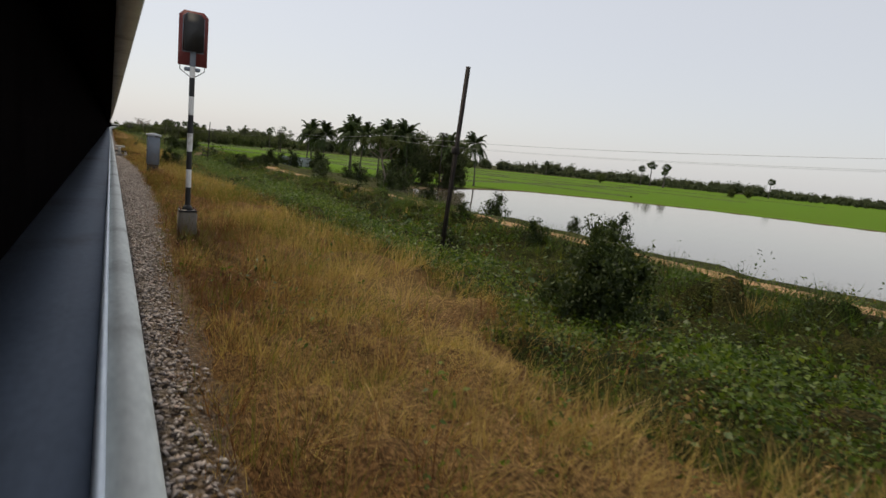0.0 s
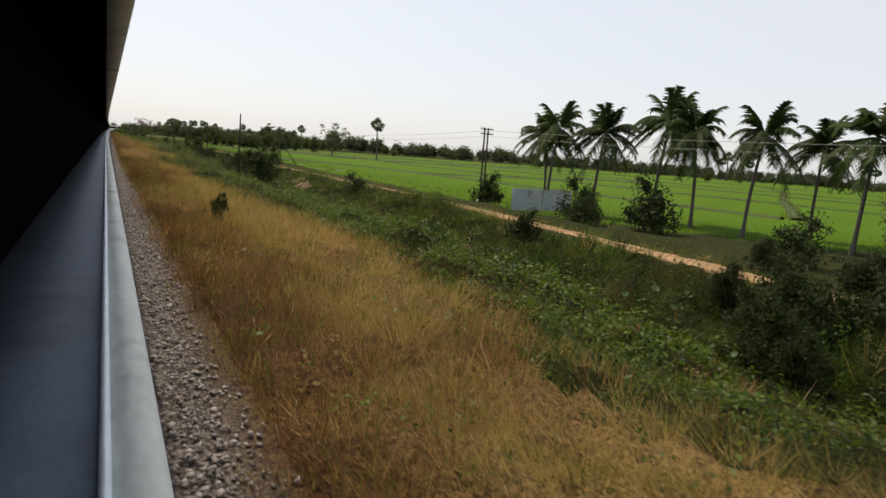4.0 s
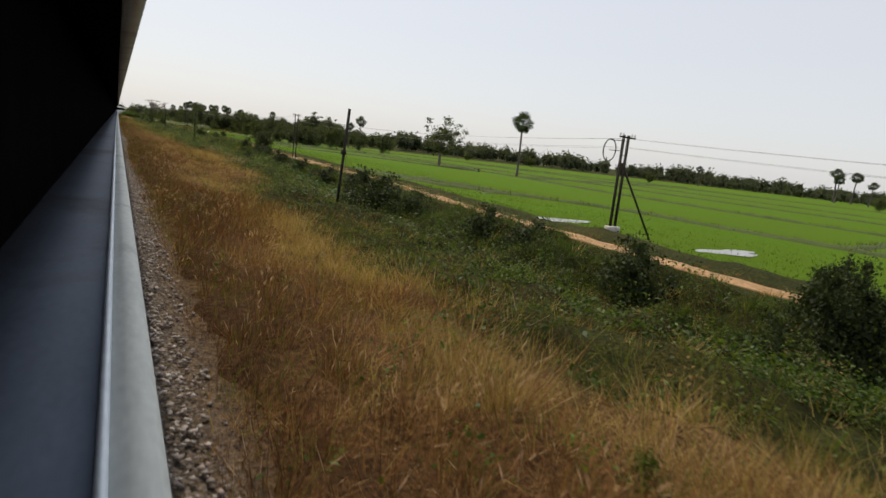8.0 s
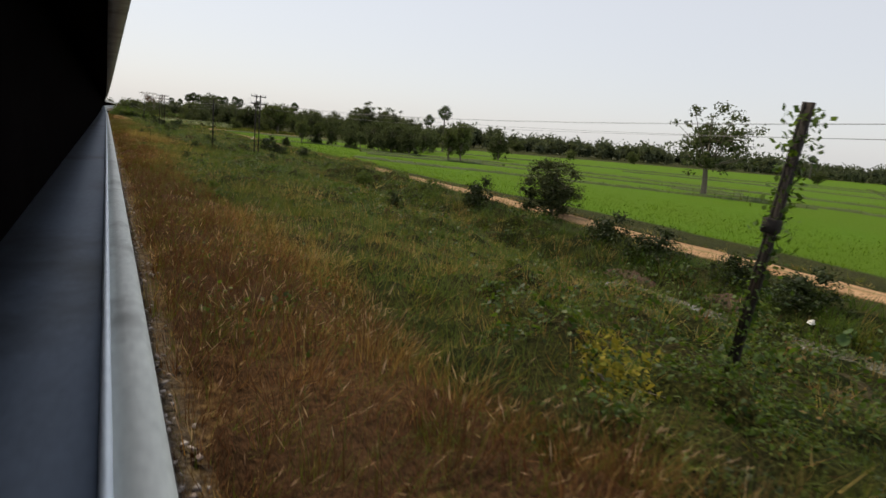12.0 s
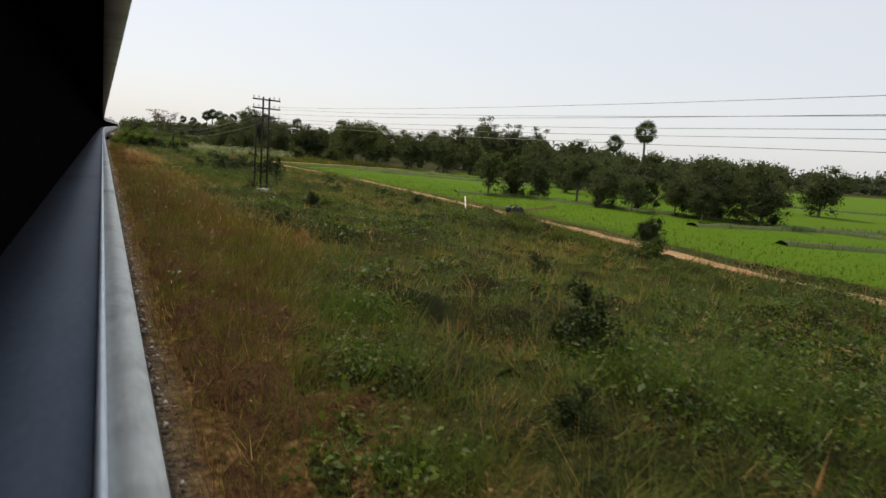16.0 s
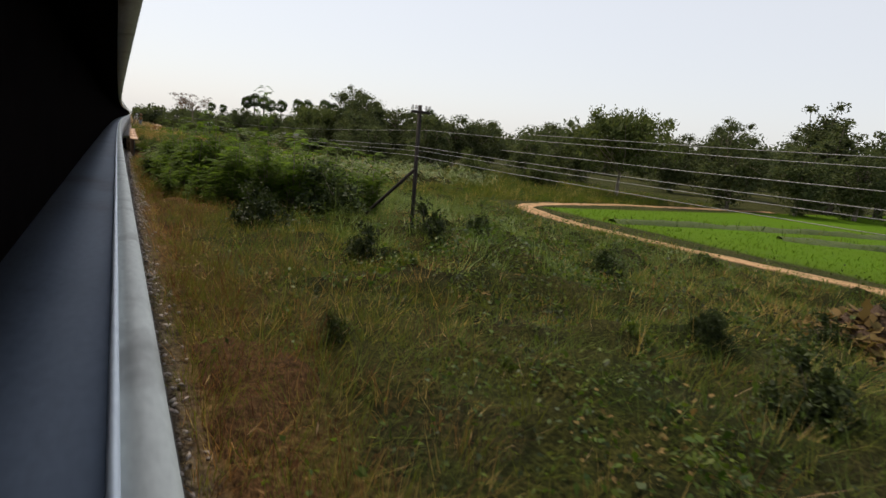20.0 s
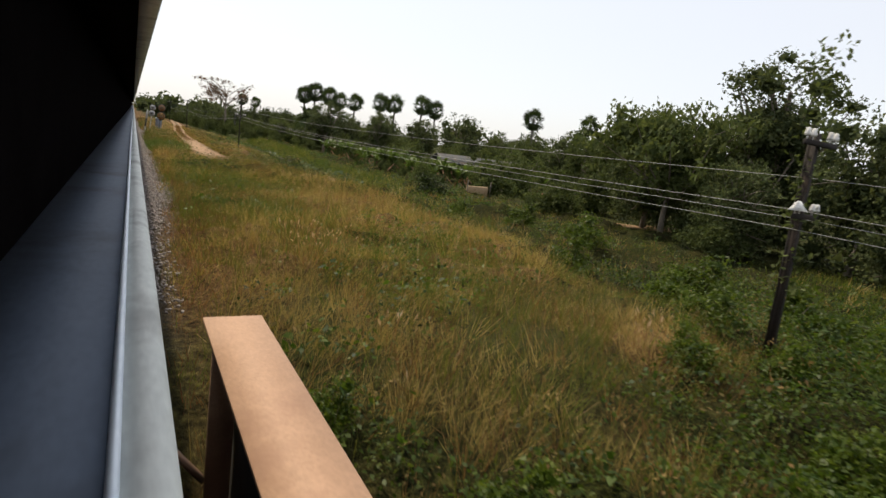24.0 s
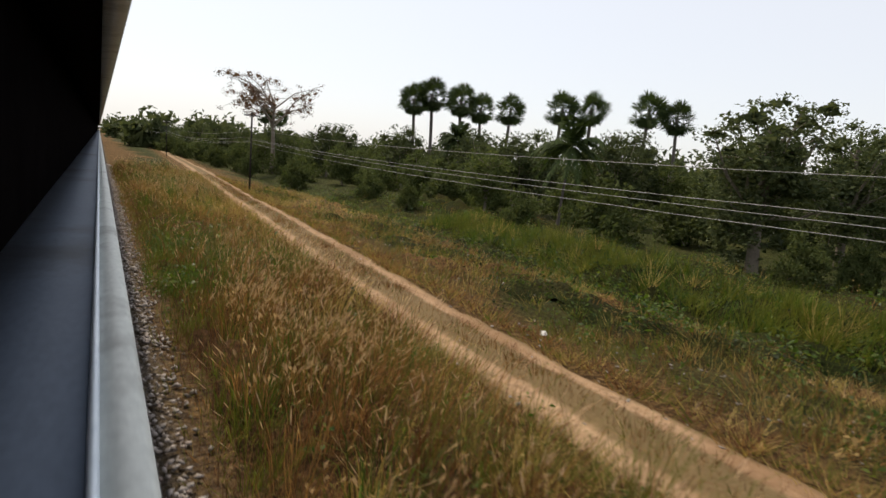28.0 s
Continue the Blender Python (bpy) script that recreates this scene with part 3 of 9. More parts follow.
# ---- dirt roads ----
def strip(name, pts, half, lift, mat, label, ruts=True, step=0.5, rutted=None):
    """A strip that follows points (x, y) on the ground, edges uneven; 'across' runs from -1 to 1."""
    p = np.array(pts, float)
    s = np.r_[0, np.cumsum(np.hypot(*np.diff(p, axis=0).T))]
    q = np.arange(0, s[-1], step)
    cx, cy = np.interp(q, s, p[:, 0]), np.interp(q, s, p[:, 1])
    k = 9
    ker = np.ones(k) / k
    cx, cy = (np.convolve(np.pad(v, k // 2, mode="edge"), ker, mode="valid") for v in (cx, cy))
    dx, dy = np.gradient(cx), np.gradient(cy)
    ln = np.hypot(dx, dy)
    nx, ny = dy / ln, -dx / ln
    a = np.linspace(-1, 1, 13)
    wid = (half(cy) if callable(half) else half) * (1 + 0.14 * smooth_noise(cx, cy, 2.3, 5) + 0.12 * smooth_noise(cx, cy, 0.8, 6))
    X, Y = cx[:, None] + nx[:, None] * wid[:, None] * a, cy[:, None] + ny[:, None] * wid[:, None] * a
    Z = ground_z(X, Y) + lift - 0.16 * np.abs(a)[None] ** 6 + (0.02 * np.cos(a * np.pi * 2)[None] if ruts else 0) + 0.03 * smooth_noise(X, Y, 0.7, 7)
    n = len(a)
    ii, jj = np.meshgrid(np.arange(len(q) - 1), np.arange(n - 1), indexing="ij")
    me = mesh_np(name, np.stack([X, Y, Z], -1).reshape(-1, 3), np.stack([ii * n + jj, ii * n + jj + 1, (ii + 1) * n + jj + 1, (ii + 1) * n + jj], -1).reshape(-1, 4), None, [mat], smooth=True)
    att = me.attributes.new("across", "FLOAT", "POINT")
    over = np.repeat(a[None], len(q), 0)
    if rutted:
        # the grassy middle widens along the way
        f = np.clip((cy - rutted[0]) / (rutted[1] - rutted[0]), 0, 1)[:, None]
        over = (0.42 + 0.58 * np.abs(over)) * (1 - f) + f * np.interp(np.abs(over), [0, 0.30, 0.5, 1], [0, 0.13, 0.5, 1])
    att.data.foreach_set("value", over.ravel().astype(np.float32))
    return tagged(new(name, me), label, "road", kind="structure")


def road_material(name, c1, c2, median, m0, m1):
    m, nt, b = material(name, 0.95, 0, 0.2)
    att = nt.nodes.new("ShaderNodeAttribute")
    att.attribute_name = "across"
    ab = nt.nodes.new("ShaderNodeMath")
    ab.operation = "ABSOLUTE"
    nt.links.new(att.outputs["Fac"], ab.inputs[0])
    n1, n2 = noise_tex(nt, 1.2, 6, 0.7), noise_tex(nt, 25, 4)
    n5 = noise_tex(nt, 5.0, 6, 0.75)
    base = mixc(nt, 0.4, mixc(nt, ramp(nt, n1, [(0.35, (0, 0, 0)), (0.65, (1, 1, 1))]), c1, c2), mixc(nt, n2, c1, c2))
    base = mixc(nt, ramp(nt, n5, [(0.47, (0, 0, 0)), (0.66, (0.8, 0.8, 0.8))]), base, tuple(v * 0.52 for v in c1))
    # worn wheel lines and damp patches, drawn out along the way
    worn = noise_tex(nt, 0.9, 5, 0.65, stretch=(1.6, 0.45, 1))
    base = mixc(nt, ramp(nt, worn, [(0.45, (0, 0, 0)), (0.62, (0.75, 0.75, 0.75))]), base, tuple(v * k for v, k in zip(c1, (0.72, 0.66, 0.6))))
    ad = nt.nodes.new("ShaderNodeMath")
    ad.operation = "MULTIPLY_ADD"
    nt.links.new(n1, ad.inputs[0])
    ad.inputs[1].default_value = 0.35
    nt.links.new(ab.outputs[0], ad.inputs[2])
    mid = ramp(nt, ad.outputs[0], [(m0, (1, 1, 1)), (m1, (0, 0, 0))])
    col = mixc(nt, mid, base, median)
    col = mixc(nt, ramp(nt, ad.outputs[0], [(0.86, (0, 0, 0)), (1.08, (1, 1, 1))]), col, mixc(nt, n5, (0.08, 0.05, 0.022), (0.20, 0.13, 0.06)))
    nt.links.new(col, b.inputs["Base Color"])
    bump(nt, b, n5, 0.7, 0.06)
    return m


M_ROAD_O = road_material("orange_laterite_track", (0.32, 0.19, 0.095), (0.44, 0.29, 0.165), (0.19, 0.14, 0.06), 0.18, 0.36)
M_ROAD_P = road_material("pale_dirt_track", (0.24, 0.148, 0.08), (0.39, 0.265, 0.162), (0.125, 0.085, 0.038), 0.34, 0.56)
strip("road", ROAD,
      0.8, 0.05, M_ROAD_O, "narrow orange laterite farm track beside the paddy")
strip("road_branch", [(40, 434), (26, 435), (19, 436.6), (15.5, 438.6), (13.2, 440.2), (10.9, 442.0), (9.1, 444.6), (8.6, 447.6), (8.6, 451), (8.8, 456), (9.1, 465), (9.35, 473), (9.7, 480), (9.8, 482), (10.1, 487), (11.1, 498), (12.0, 510), (13.8, 530), (16, 560), (21, 640), (28, 760)],
      lambda y: np.interp(y, [436, 439, 441.5, 444.5, 447.5, 451, 465, 478], [1.2, 1.6, 2.2, 2.7, 1.8, 1.1, 1.08, 0.95]), 0.06, M_ROAD_P, "orange dirt track along the railway, parting into two pale ruts", rutted=(463, 475))


# ---- the coach, drawn out along the line ----
def sweep(outline, y0, y1, step=1.0):
    """A closed outline of (u, z) swept along the line."""
    o = np.array(outline, float)
    k = len(o)
    y = np.arange(y0, y1 + 0.01, step)
    sh = Shape()
    v = np.stack([track_x(y)[:, None] + o[None, :, 0], np.repeat(y[:, None], k, 1), np.repeat(o[None, :, 1], len(y), 0)], -1).reshape(-1, 3)
    ii, jj = np.meshgrid(np.arange(len(y) - 1), np.arange(k), indexing="ij")
    q = np.stack([ii * k + jj, ii * k + (jj + 1) % k, (ii + 1) * k + (jj + 1) % k, (ii + 1) * k + jj], -1).reshape(-1, 4)
    e = (len(y) - 1) * k
    t = [(0, n + 1, n) for n in range(1, k - 1)] + [(e, e + n, e + n + 1) for n in range(1, k - 1)]
    return sh.add(v, q, t)


Y0, Y1 = -12.0, 640.0
E = EYE
coach = thing("railway_coach", Matrix(), "railway coach side with an open window, blue sill and pale rim", "train")
part("window_sill", sweep([(-0.28, E - 0.43), (-0.016, E - 0.43), (-0.016, E - 0.52), (-0.28, E - 0.52)], Y0, Y1), M_SILL, coach, "dark blue-grey painted sill")
part("sill_edge", sweep([(-0.016, E - 0.43), (-0.012, E - 0.422), (-0.004, E - 0.422), (0.0, E - 0.43), (0.0, E - 0.5), (-0.016, E - 0.5)], Y0, Y1), M_EDGE_GLINT, coach, "sill edge, its white highlight put into the colour")
part("outer_rim", sweep([(0.0, E - 0.436), (0.03, E - 0.430), (0.055, E - 0.435), (0.066, E - 0.447), (0.070, E - 0.47), (0.070, E - 0.55), (0.0, E - 0.55)], Y0, Y1), M_RIM, coach, "pale weathered rim", True)
# panel and header take the unlit near-black
part("inner_panel", sweep([(-0.36, E - 1.2), (-0.28, E - 1.2), (-0.28, E + 0.9), (-0.36, E + 0.9)], Y0, Y1), M_INNER, coach, "inside panel, near-black for the unlit coach")
part("header", sweep([(-0.30, E + 0.50), (0.012, E + 0.50), (0.012, E + 0.62), (-0.30, E + 0.62)], Y0, Y1), M_INNER, coach, "header over the window, shade put into its black")
part("upper_rim", sweep([(0.014, E + 0.495), (0.105, E + 0.50), (0.115, E + 0.52), (0.115, E + 0.62), (0.014, E + 0.62)], Y0, Y1), M_RIM, coach, "pale upper rim")
part("side_wall", sweep([(-0.02, E - 1.95), (0.06, E - 1.95), (0.06, E - 0.555), (-0.02, E - 0.555)], Y0, Y1), M_COACH, coach)
# unseen roof and far wall, added so the coach casts its shadow
part("unseen_roof", sweep([(0.0, E + 0.625), (0.07, E + 0.625), (0.04, E + 0.95), (-0.5, E + 1.25), (-1.4, E + 1.35), (-2.3, E + 1.25), (-2.8, E + 0.95), (-2.8, E + 0.85), (-0.06, E + 0.85)], Y0, Y1), M_COACH, coach, "rounded roof, unseen, added for its shade")
part("far_wall", sweep([(-2.88, E - 1.95), (-2.8, E - 1.95), (-2.8, E + 0.86), (-2.88, E + 0.86)], Y0, Y1), M_COACH, coach)
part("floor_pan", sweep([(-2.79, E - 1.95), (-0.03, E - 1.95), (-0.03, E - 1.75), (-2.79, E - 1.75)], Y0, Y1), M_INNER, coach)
part("underframe", sweep([(-2.3, 0.42), (-0.55, 0.42), (-0.55, E - 1.96), (-2.3, E - 1.96)], Y0, Y1), M_INNER, coach, "running gear, near-black for the shade beneath")

# ---- ballast ----
BED = [(-3.6, 0.25), (0.1, 0.25), (0.5, 0.36), (0.42, 0.47), (0.3, 0.52), (-3.6, 0.52)]
bed = sweep(BED, -40, 386, 2.0)
M_BED = surface("ballast_bed", (0.06, 0.055, 0.05), (0.20, 0.185, 0.17), 14, 45, 0.95, bump_s=0.9, dist=0.05)
tagged(new("ballast_bed", bed.mesh("ballast_bed", M_BED)), "bed of crushed stone under the track", "ballast", kind="structure")
bed = sweep(BED, 416, 640, 2.0)
tagged(new("ballast_bed", bed.mesh("ballast_bed", M_BED)), "bed of crushed stone under the track", "ballast", kind="structure")


def stones_mesh(name, x, y, z, size, mat):
    """Angular lumps, one per place."""
    n = len(x)
    base = np.array([(1, 0, 0), (-1, 0, 0), (0, 1, 0), (0, -1, 0), (0, 0, 1), (0, 0, -1)], float)
    v = base[None] * rng.uniform(0.55, 1.25, (n, 6, 1)) + rng.normal(0, 0.16, (n, 6, 3))
    a = rng.uniform(0, 6.28, n)
    ca, sa = np.cos(a)[:, None], np.sin(a)[:, None]
    tilt = rng.normal(0, 0.4, n)[:, None]
    vx, vy, vz = v[..., 0] * ca - v[..., 1] * sa, v[..., 0] * sa + v[..., 1] * ca, v[..., 2] * 0.62
    vz = vz + vx * tilt
    v = np.stack([vx, vy, vz], -1) * size[:, None, None] + np.stack([x, y, z], -1)[:, None]
    f = np.array([(0, 2, 4), (2, 1, 4), (1, 3, 4), (3, 0, 4), (2, 0, 5), (1, 2, 5), (3, 1, 5), (0, 3, 5)])
    return mesh_np(name, v.reshape(-1, 3), None, (f[None] + 6 * np.arange(n)[:, None, None]).reshape(-1, 3), [mat])


m, nt, b = material("crushed_stone", 0.9, 0, 0.3)
geo = nt.nodes.new("ShaderNodeNewGeometry")
col = ramp(nt, geo.outputs["Random Per Island"], [(0, (0.13, 0.11, 0.10)), (0.35, (0.26, 0.23, 0.21)), (0.7, (0.36, 0.32, 0.30)), (0.93, (0.24, 0.17, 0.14)), (1, (0.50, 0.47, 0.44))])
nt.links.new(mixc(nt, 0.3, col, mixc(nt, noise_tex(nt, 50, 4), (0.1, 0.09, 0.08), (0.4, 0.37, 0.35))), b.inputs["Base Color"])
bump(nt, b, noise_tex(nt, 90, 3), 0.4, 0.01)
M_STONE = m


n = 105000
y = rng.uniform(-6, 524, n)
y = y[rng.random(n) < np.clip((ballast_edge(y) - 0.25) / 0.9, 0.15, 1) * np.interp(y, [60, 75, 415, 416], [1, 0.5, 0.5, 0.8])]
n = len(y)
u = 0.28 + rng.random(n) * (-0.28 + ballast_edge(y) + 0.12 * smooth_noise(y, y * 0, 0.9, 9) + rng.normal(0, 0.10, n))
keep = (y < 385) | (y > 415.5)
y, u = y[keep], u[keep]
z = np.interp(u, [0, 0.5, 0.85, 1.35, 1.7], [0.53, 0.53, 0.48, 0.46, 0.43]) + rng.uniform(-0.005, 0.02, len(y))
tagged(new("ballast_stones", stones_mesh("ballast_stones", track_x(y) + u, y, z, rng.uniform(0.02, 0.046, len(y)), M_STONE)), "loose grey and brown crushed track stones", "ballast", kind="stuff")


# ---- grasses ----
def tufts(n, per, y0, y1, u0, u1, keep, spread):
    """Places of blades gathered into tufts, each blade with its way of leaning."""
    y = rng.uniform(y0, y1, n)
    lo, hi = (u0(y) if callable(u0) else u0), (u1(y) if callable(u1) else u1)
    u = lo + (hi - lo) * rng.random(n)
    s = rng.random(n) < keep(y, u)
    y, u = y[s], u[s]
    c = np.repeat(np.arange(len(y)), per)
    a, r = rng.uniform(0, 6.28, len(c)), np.sqrt(rng.random(len(c)))
    yy, uu = y[c] + np.sin(a) * r * spread, u[c] + np.cos(a) * r * spread
    x = track_x(yy) + uu
    sway = 2.6 * smooth_noise(x, yy, 7.0, 81)
    dx, dy = np.cos(a) * (0.25 + 0.4 * r) + 0.30 * np.cos(sway) + rng.normal(0, 0.18, len(c)), np.sin(a) * (0.25 + 0.4 * r) + 0.30 * np.sin(sway) + rng.normal(0, 0.18, len(c))
    big = rng.uniform(0.65, 1.3, len(y))[c]
    return x, yy, uu, dx, dy, big, c


def blades(x, y, h, w, dx, dy, mats, mi=None, plume=None, zoff=0.0, simple=False, base=None):
    """Bent blades; a simple one is a single slip, others have two segments and may carry a plume."""
    n = len(x)
    z = (ground_z if base is None else base)(x, y) - 0.03 + zoff
    if base is not None:
        # grass stands thin, and low round the feet of the trackside cabinet
        w = w * 0.6
        h = h * np.clip((np.hypot(x - 2.4, y - 38.5) - 0.55) / 0.9, 0.15, 1)
    a = rng.uniform(0, 6.28, n)
    sx, sy = np.cos(a) * w / 2, np.sin(a) * w / 2
    dx, dy = dx * h, dy * h
    l2 = (dx ** 2 + dy ** 2) / h ** 2
    P = lambda fx, fz, s: np.stack([x + dx * fx + sx * s, y + dy * fx + sy * s, z + h * fz], -1)
    tip_z = np.clip(1 - 0.55 * l2, 0.35, 1)
    mi = np.zeros(n, int) if mi is None else mi
    if simple:
        V = np.stack([P(0, 0, -1), P(0, 0, 1), P(1, tip_z, 0.25)], 1).reshape(-1, 3)
        return mesh_np("blades", V, None, np.arange(3 * n).reshape(-1, 3), mats, None, mi)
    V = np.stack([P(0, 0, -1), P(0, 0, 1), P(0.38, 0.62, 0.8), P(0.38, 0.62, -0.8), P(1, tip_z, 0)], 1)
    off = 5 * np.arange(n)
    Q, T = np.stack([off, off + 1, off + 2, off + 3], -1), np.stack([off + 3, off + 2, off + 4], -1)
    V, mq, mt = V.reshape(-1, 3), mi.copy(), mi.copy()
    if plume is not None:
        k = np.flatnonzero(rng.random(n) < plume)
        tip = V.reshape(n, 5, 3)[k, 4]
        ph, pw = rng.uniform(0.07, 0.16, len(k)), rng.uniform(0.003, 0.007, len(k))
        dirv = np.stack([dx[k] * 1.4, dy[k] * 1.4, h[k] * 0.7], -1)
        dirv /= np.linalg.norm(dirv, axis=1)[:, None]
        side = np.stack([np.cos(a[k] + 0.8), np.sin(a[k] + 0.8), 0 * k], -1)
        c = tip + dirv * ph[:, None] * 0.35
        PV = np.stack([tip - dirv * ph[:, None] * 0.3, c + side * pw[:, None], tip + dirv * ph[:, None], c - side * pw[:, None]], 1)
        o2 = len(V) + 4 * np.arange(len(k))
        V = np.vstack([V, PV.reshape(-1, 3)])
        Q = np.vstack([Q, np.stack([o2, o2 + 1, o2 + 2, o2 + 3], -1)])
        mq = np.concatenate([mq, np.full(len(k), len(mats) - 1)])
    return mesh_np("blades", V, Q, T, mats, mq, mt)


def scatter(n, y0, y1, u0, u1, keep=None, clump=0.0):
    """Random places beside the line, thinned by keep(y, u), gathered into tufts."""
    y, u = rng.uniform(y0, y1, n), rng.uniform(0, 1, n)
    lo, hi = (u0(y) if callable(u0) else u0), (u1(y) if callable(u1) else u1)
    u = lo + (hi - lo) * u
    if clump:
        k = max(1, n // 9)
        c = rng.integers(0, k, n)
        y, u = y[c] + rng.normal(0, clump, n), u[c] + rng.normal(0, clump, n)
    if keep is not None:
        s = rng.random(n) < keep(y, u)
        y, u = y[s], u[s]
    return track_x(y) + u, y, u


no_gully = lambda y: 1 - band(y, 386.5, 410.5, 3)
GREEN_END = lambda y: np.interp(y, [-5, 230, 260, 380, 420, 440, 520], [16.6, 16.6, 24, 24, 28, 24, 22])
off_road = lambda x, y, w: np.clip(np.abs(x - road_x(y)) - w - np.interp(y, [438.5, 440, 442, 445, 448, 451], [0.6, 1.2, 1.5, 1.3, 0.6, 0.1]) * (y > 430), 0, 0.4) / 0.4


def golden(x, y):
    """The one patch of tall golden grass."""
    u = x - track_x(y)
    return np.exp(-((y - 259.9) / 2.3) ** 2) * band(u, 1.1, 4.0 + 0.8 * smooth_noise(x, y, 1.3, 95), 1.6)


def edge_at(x, y):
    return dry_edge(y) + np.interp(y, [200, 215], [1.1, 2.4]) * smooth_noise(x, y, 6.0, 71) + 0.8 * smooth_noise(x, y, 1.6, 72) - 7.0 * spots(x, y, WEED_SPOTS)


def dry_keep(y, u):
    x = track_x(y) + u
    patchy = np.clip(0.9 + 0.6 * smooth_noise(x, y, 2.6, 11), 0.4, 1)
    return np.clip((edge_at(x, y) - u) / 2.2 + 0.6, np.interp(y, [240, 255, 375, 384, 415, 520], [0.1, 0.26, 0.26, 0.1, 0.3, 0.22]) * (1 - 0.8 * spots(x, y, WEED_SPOTS)), 1) * np.clip((u - ballast_edge(y) + 0.12) / 0.3, 0, 1) * no_gully(y) * patchy * off_road(x, y, 0.72) + 0.9 * slope_patch(x, y, u) * off_road(x, y, 0.9)


def dry_look(x, y, u, c):
    """Height factor and tone: brown, straw or green."""
    hf = (1 + 0.45 * smooth_noise(x, y, 4.0, 12)) * (1 + 0.5 * golden(x, y) + 0.1 * band(y, 416, 446, 6) + 0.25 * band(y, 448, 540, 6)) * np.interp(u, [0.5, 1.4, 9], [0.5, 1, 1]) * np.where((y > 450) & (u > 5.6), 0.42, 1)
    each = rng.normal(0, 0.45, c.max() + 1)[c]
    tone = dry_tone(x, y) + each + rng.normal(0, 0.25, len(x))
    green = (rng.random(c.max() + 1)[c] < np.interp(y, [0, 90, 110, 120, 130, 250, 262, 270, 300, 315, 335, 345, 420, 440, 520], [0.22, 0.16, 0.12, 0.35, 0.07, 0.1, 0.3, 0.5, 0.5, 0.12, 0.15, 0.6, 0.5, 0.5, 0.36]) * np.where((y > 450) & (u > 6), 0.6, 1) * (1 - 0.9 * golden(x, y)))
    return hf, np.where(green, 2, np.where(tone > 0.15, 1, np.where((tone < -0.45) & (rng.random(len(x)) < 0.75) & ((u < 3.4) | (y > 140)), 3, np.where(tone < np.interp(y, [0, 60, 100, 420, 440], [-0.45, -0.5, -1.0, -0.8, -0.5]), 2, 0))))


_r = np.random.default_rng(77)
MOUND = {k: _r.uniform(lo, hi, (256, 256)) for k, lo, hi in (("x", 0.1, 0.9), ("y", 0.1, 0.9), ("r", 0.42, 0.95), ("h", 0.10, 0.85), ("tall", 0, 1), ("tone", 0, 1))}
MOUND["h"] = np.where(MOUND["tall"] > 0.86, MOUND["h"] + 0.25, MOUND["h"])


def mounds(x, y, cell=1.05):
    """Height and tone of overlapping rounded plants, in metres for one plant to a cell."""
    x, y = np.asarray(x) + 0.28 * smooth_noise(x, y, 0.8, 78), np.asarray(y) + 0.28 * smooth_noise(x, y, 0.8, 79)
    x, y = x / cell, y / cell
    xi, yi = np.floor(x).astype(int), np.floor(y).astype(int)
    best, tone = np.zeros(x.shape), np.full(x.shape, 0.5)
    for ox in (-1, 0, 1):
        for oy in (-1, 0, 1):
            i, j = (xi + ox) % 256, (yi + oy) % 256
            d2 = ((x - xi - ox - MOUND["x"][i, j]) ** 2 + (y - yi - oy - MOUND["y"][i, j]) ** 2) / MOUND["r"][i, j] ** 2
            h = MOUND["h"][i, j] * np.sqrt(np.clip(1 - d2, 0, 1))
            tone = np.where(h > best, MOUND["tone"][i, j], tone)
            best = np.maximum(best, h)
    return best, tone


def dry_cover(x, y):
    """Where the dry grass lies, 0 to 1."""
    u = x - track_x(y)
    return dry_mask(y, u) * np.clip((u - ballast_edge(y) - 0.05) / 0.3, 0, 1)


def dry_mask(y, u):
    x = track_x(y) + u
    return np.clip(np.clip((edge_at(x, y) - u) / 1.4 + 0.5, 0, 1) + slope_patch(x, y, u), 0, 1) * no_gully(y) * off_road(x, y, 0.85)


def dry_z(x, y):
    h, _ = mounds(x, y, 0.62)
    return ground_z(x, y) + dry_cover(x, y) * (0.05 + 0.23 * h + 0.07 * smooth_noise(x, y, 0.5, 75))


def dry_tone(x, y):
    u = x - track_x(y)
    t = smooth_noise(x, y, 5.0, 13) + 0.8 * smooth_noise(x, y, 1.7, 14) - np.interp(u, [0.8, 1.8, 3.2, 6], [1.5, 0.8, 0.1, -0.2]) + 3.0 * golden(x, y) - 1.6 * spots(x, y, RUSSET_SPOTS) - 0.35 * band(y, 306, 334, 8) - 0.5 * band(y, 266, 292, 8)
    return t + np.interp(y, [0, 40, 55, 85, 100, 150, 235, 247, 262, 270, 300, 410, 424, 445, 455, 520], [0.35, 0.5, 0.75, 0.6, 0.1, -0.15, -0.5, -0.1, -0.1, -0.35, -0.2, 0.1, 0.5, 0.35, 0.05, 0.0])


# matted straw under the standing blades
dy_, du_ = np.arange(-4, 520, 0.33), np.arange(0.45, 13.2, 0.29)
DY, DU = np.meshgrid(dy_, du_, indexing="ij")
DX = track_x(DY) + DU
DC = dry_cover(DX, DY)
DZ = dry_z(DX, DY) - 0.30 * (1 - DC) - 0.04 - 0.15 * ((DY > 212) & (DY < 385)) * np.clip(DU - 3, 0, 1) + 0.09 * smooth_noise(DX, DY, 0.33, 76) + 0.10 * (1 - DC) * smooth_noise(DX, DY, 1.1, 77)
k = len(du_)
i, j = np.meshgrid(np.arange(len(dy_) - 1), np.arange(k - 1), indexing="ij")
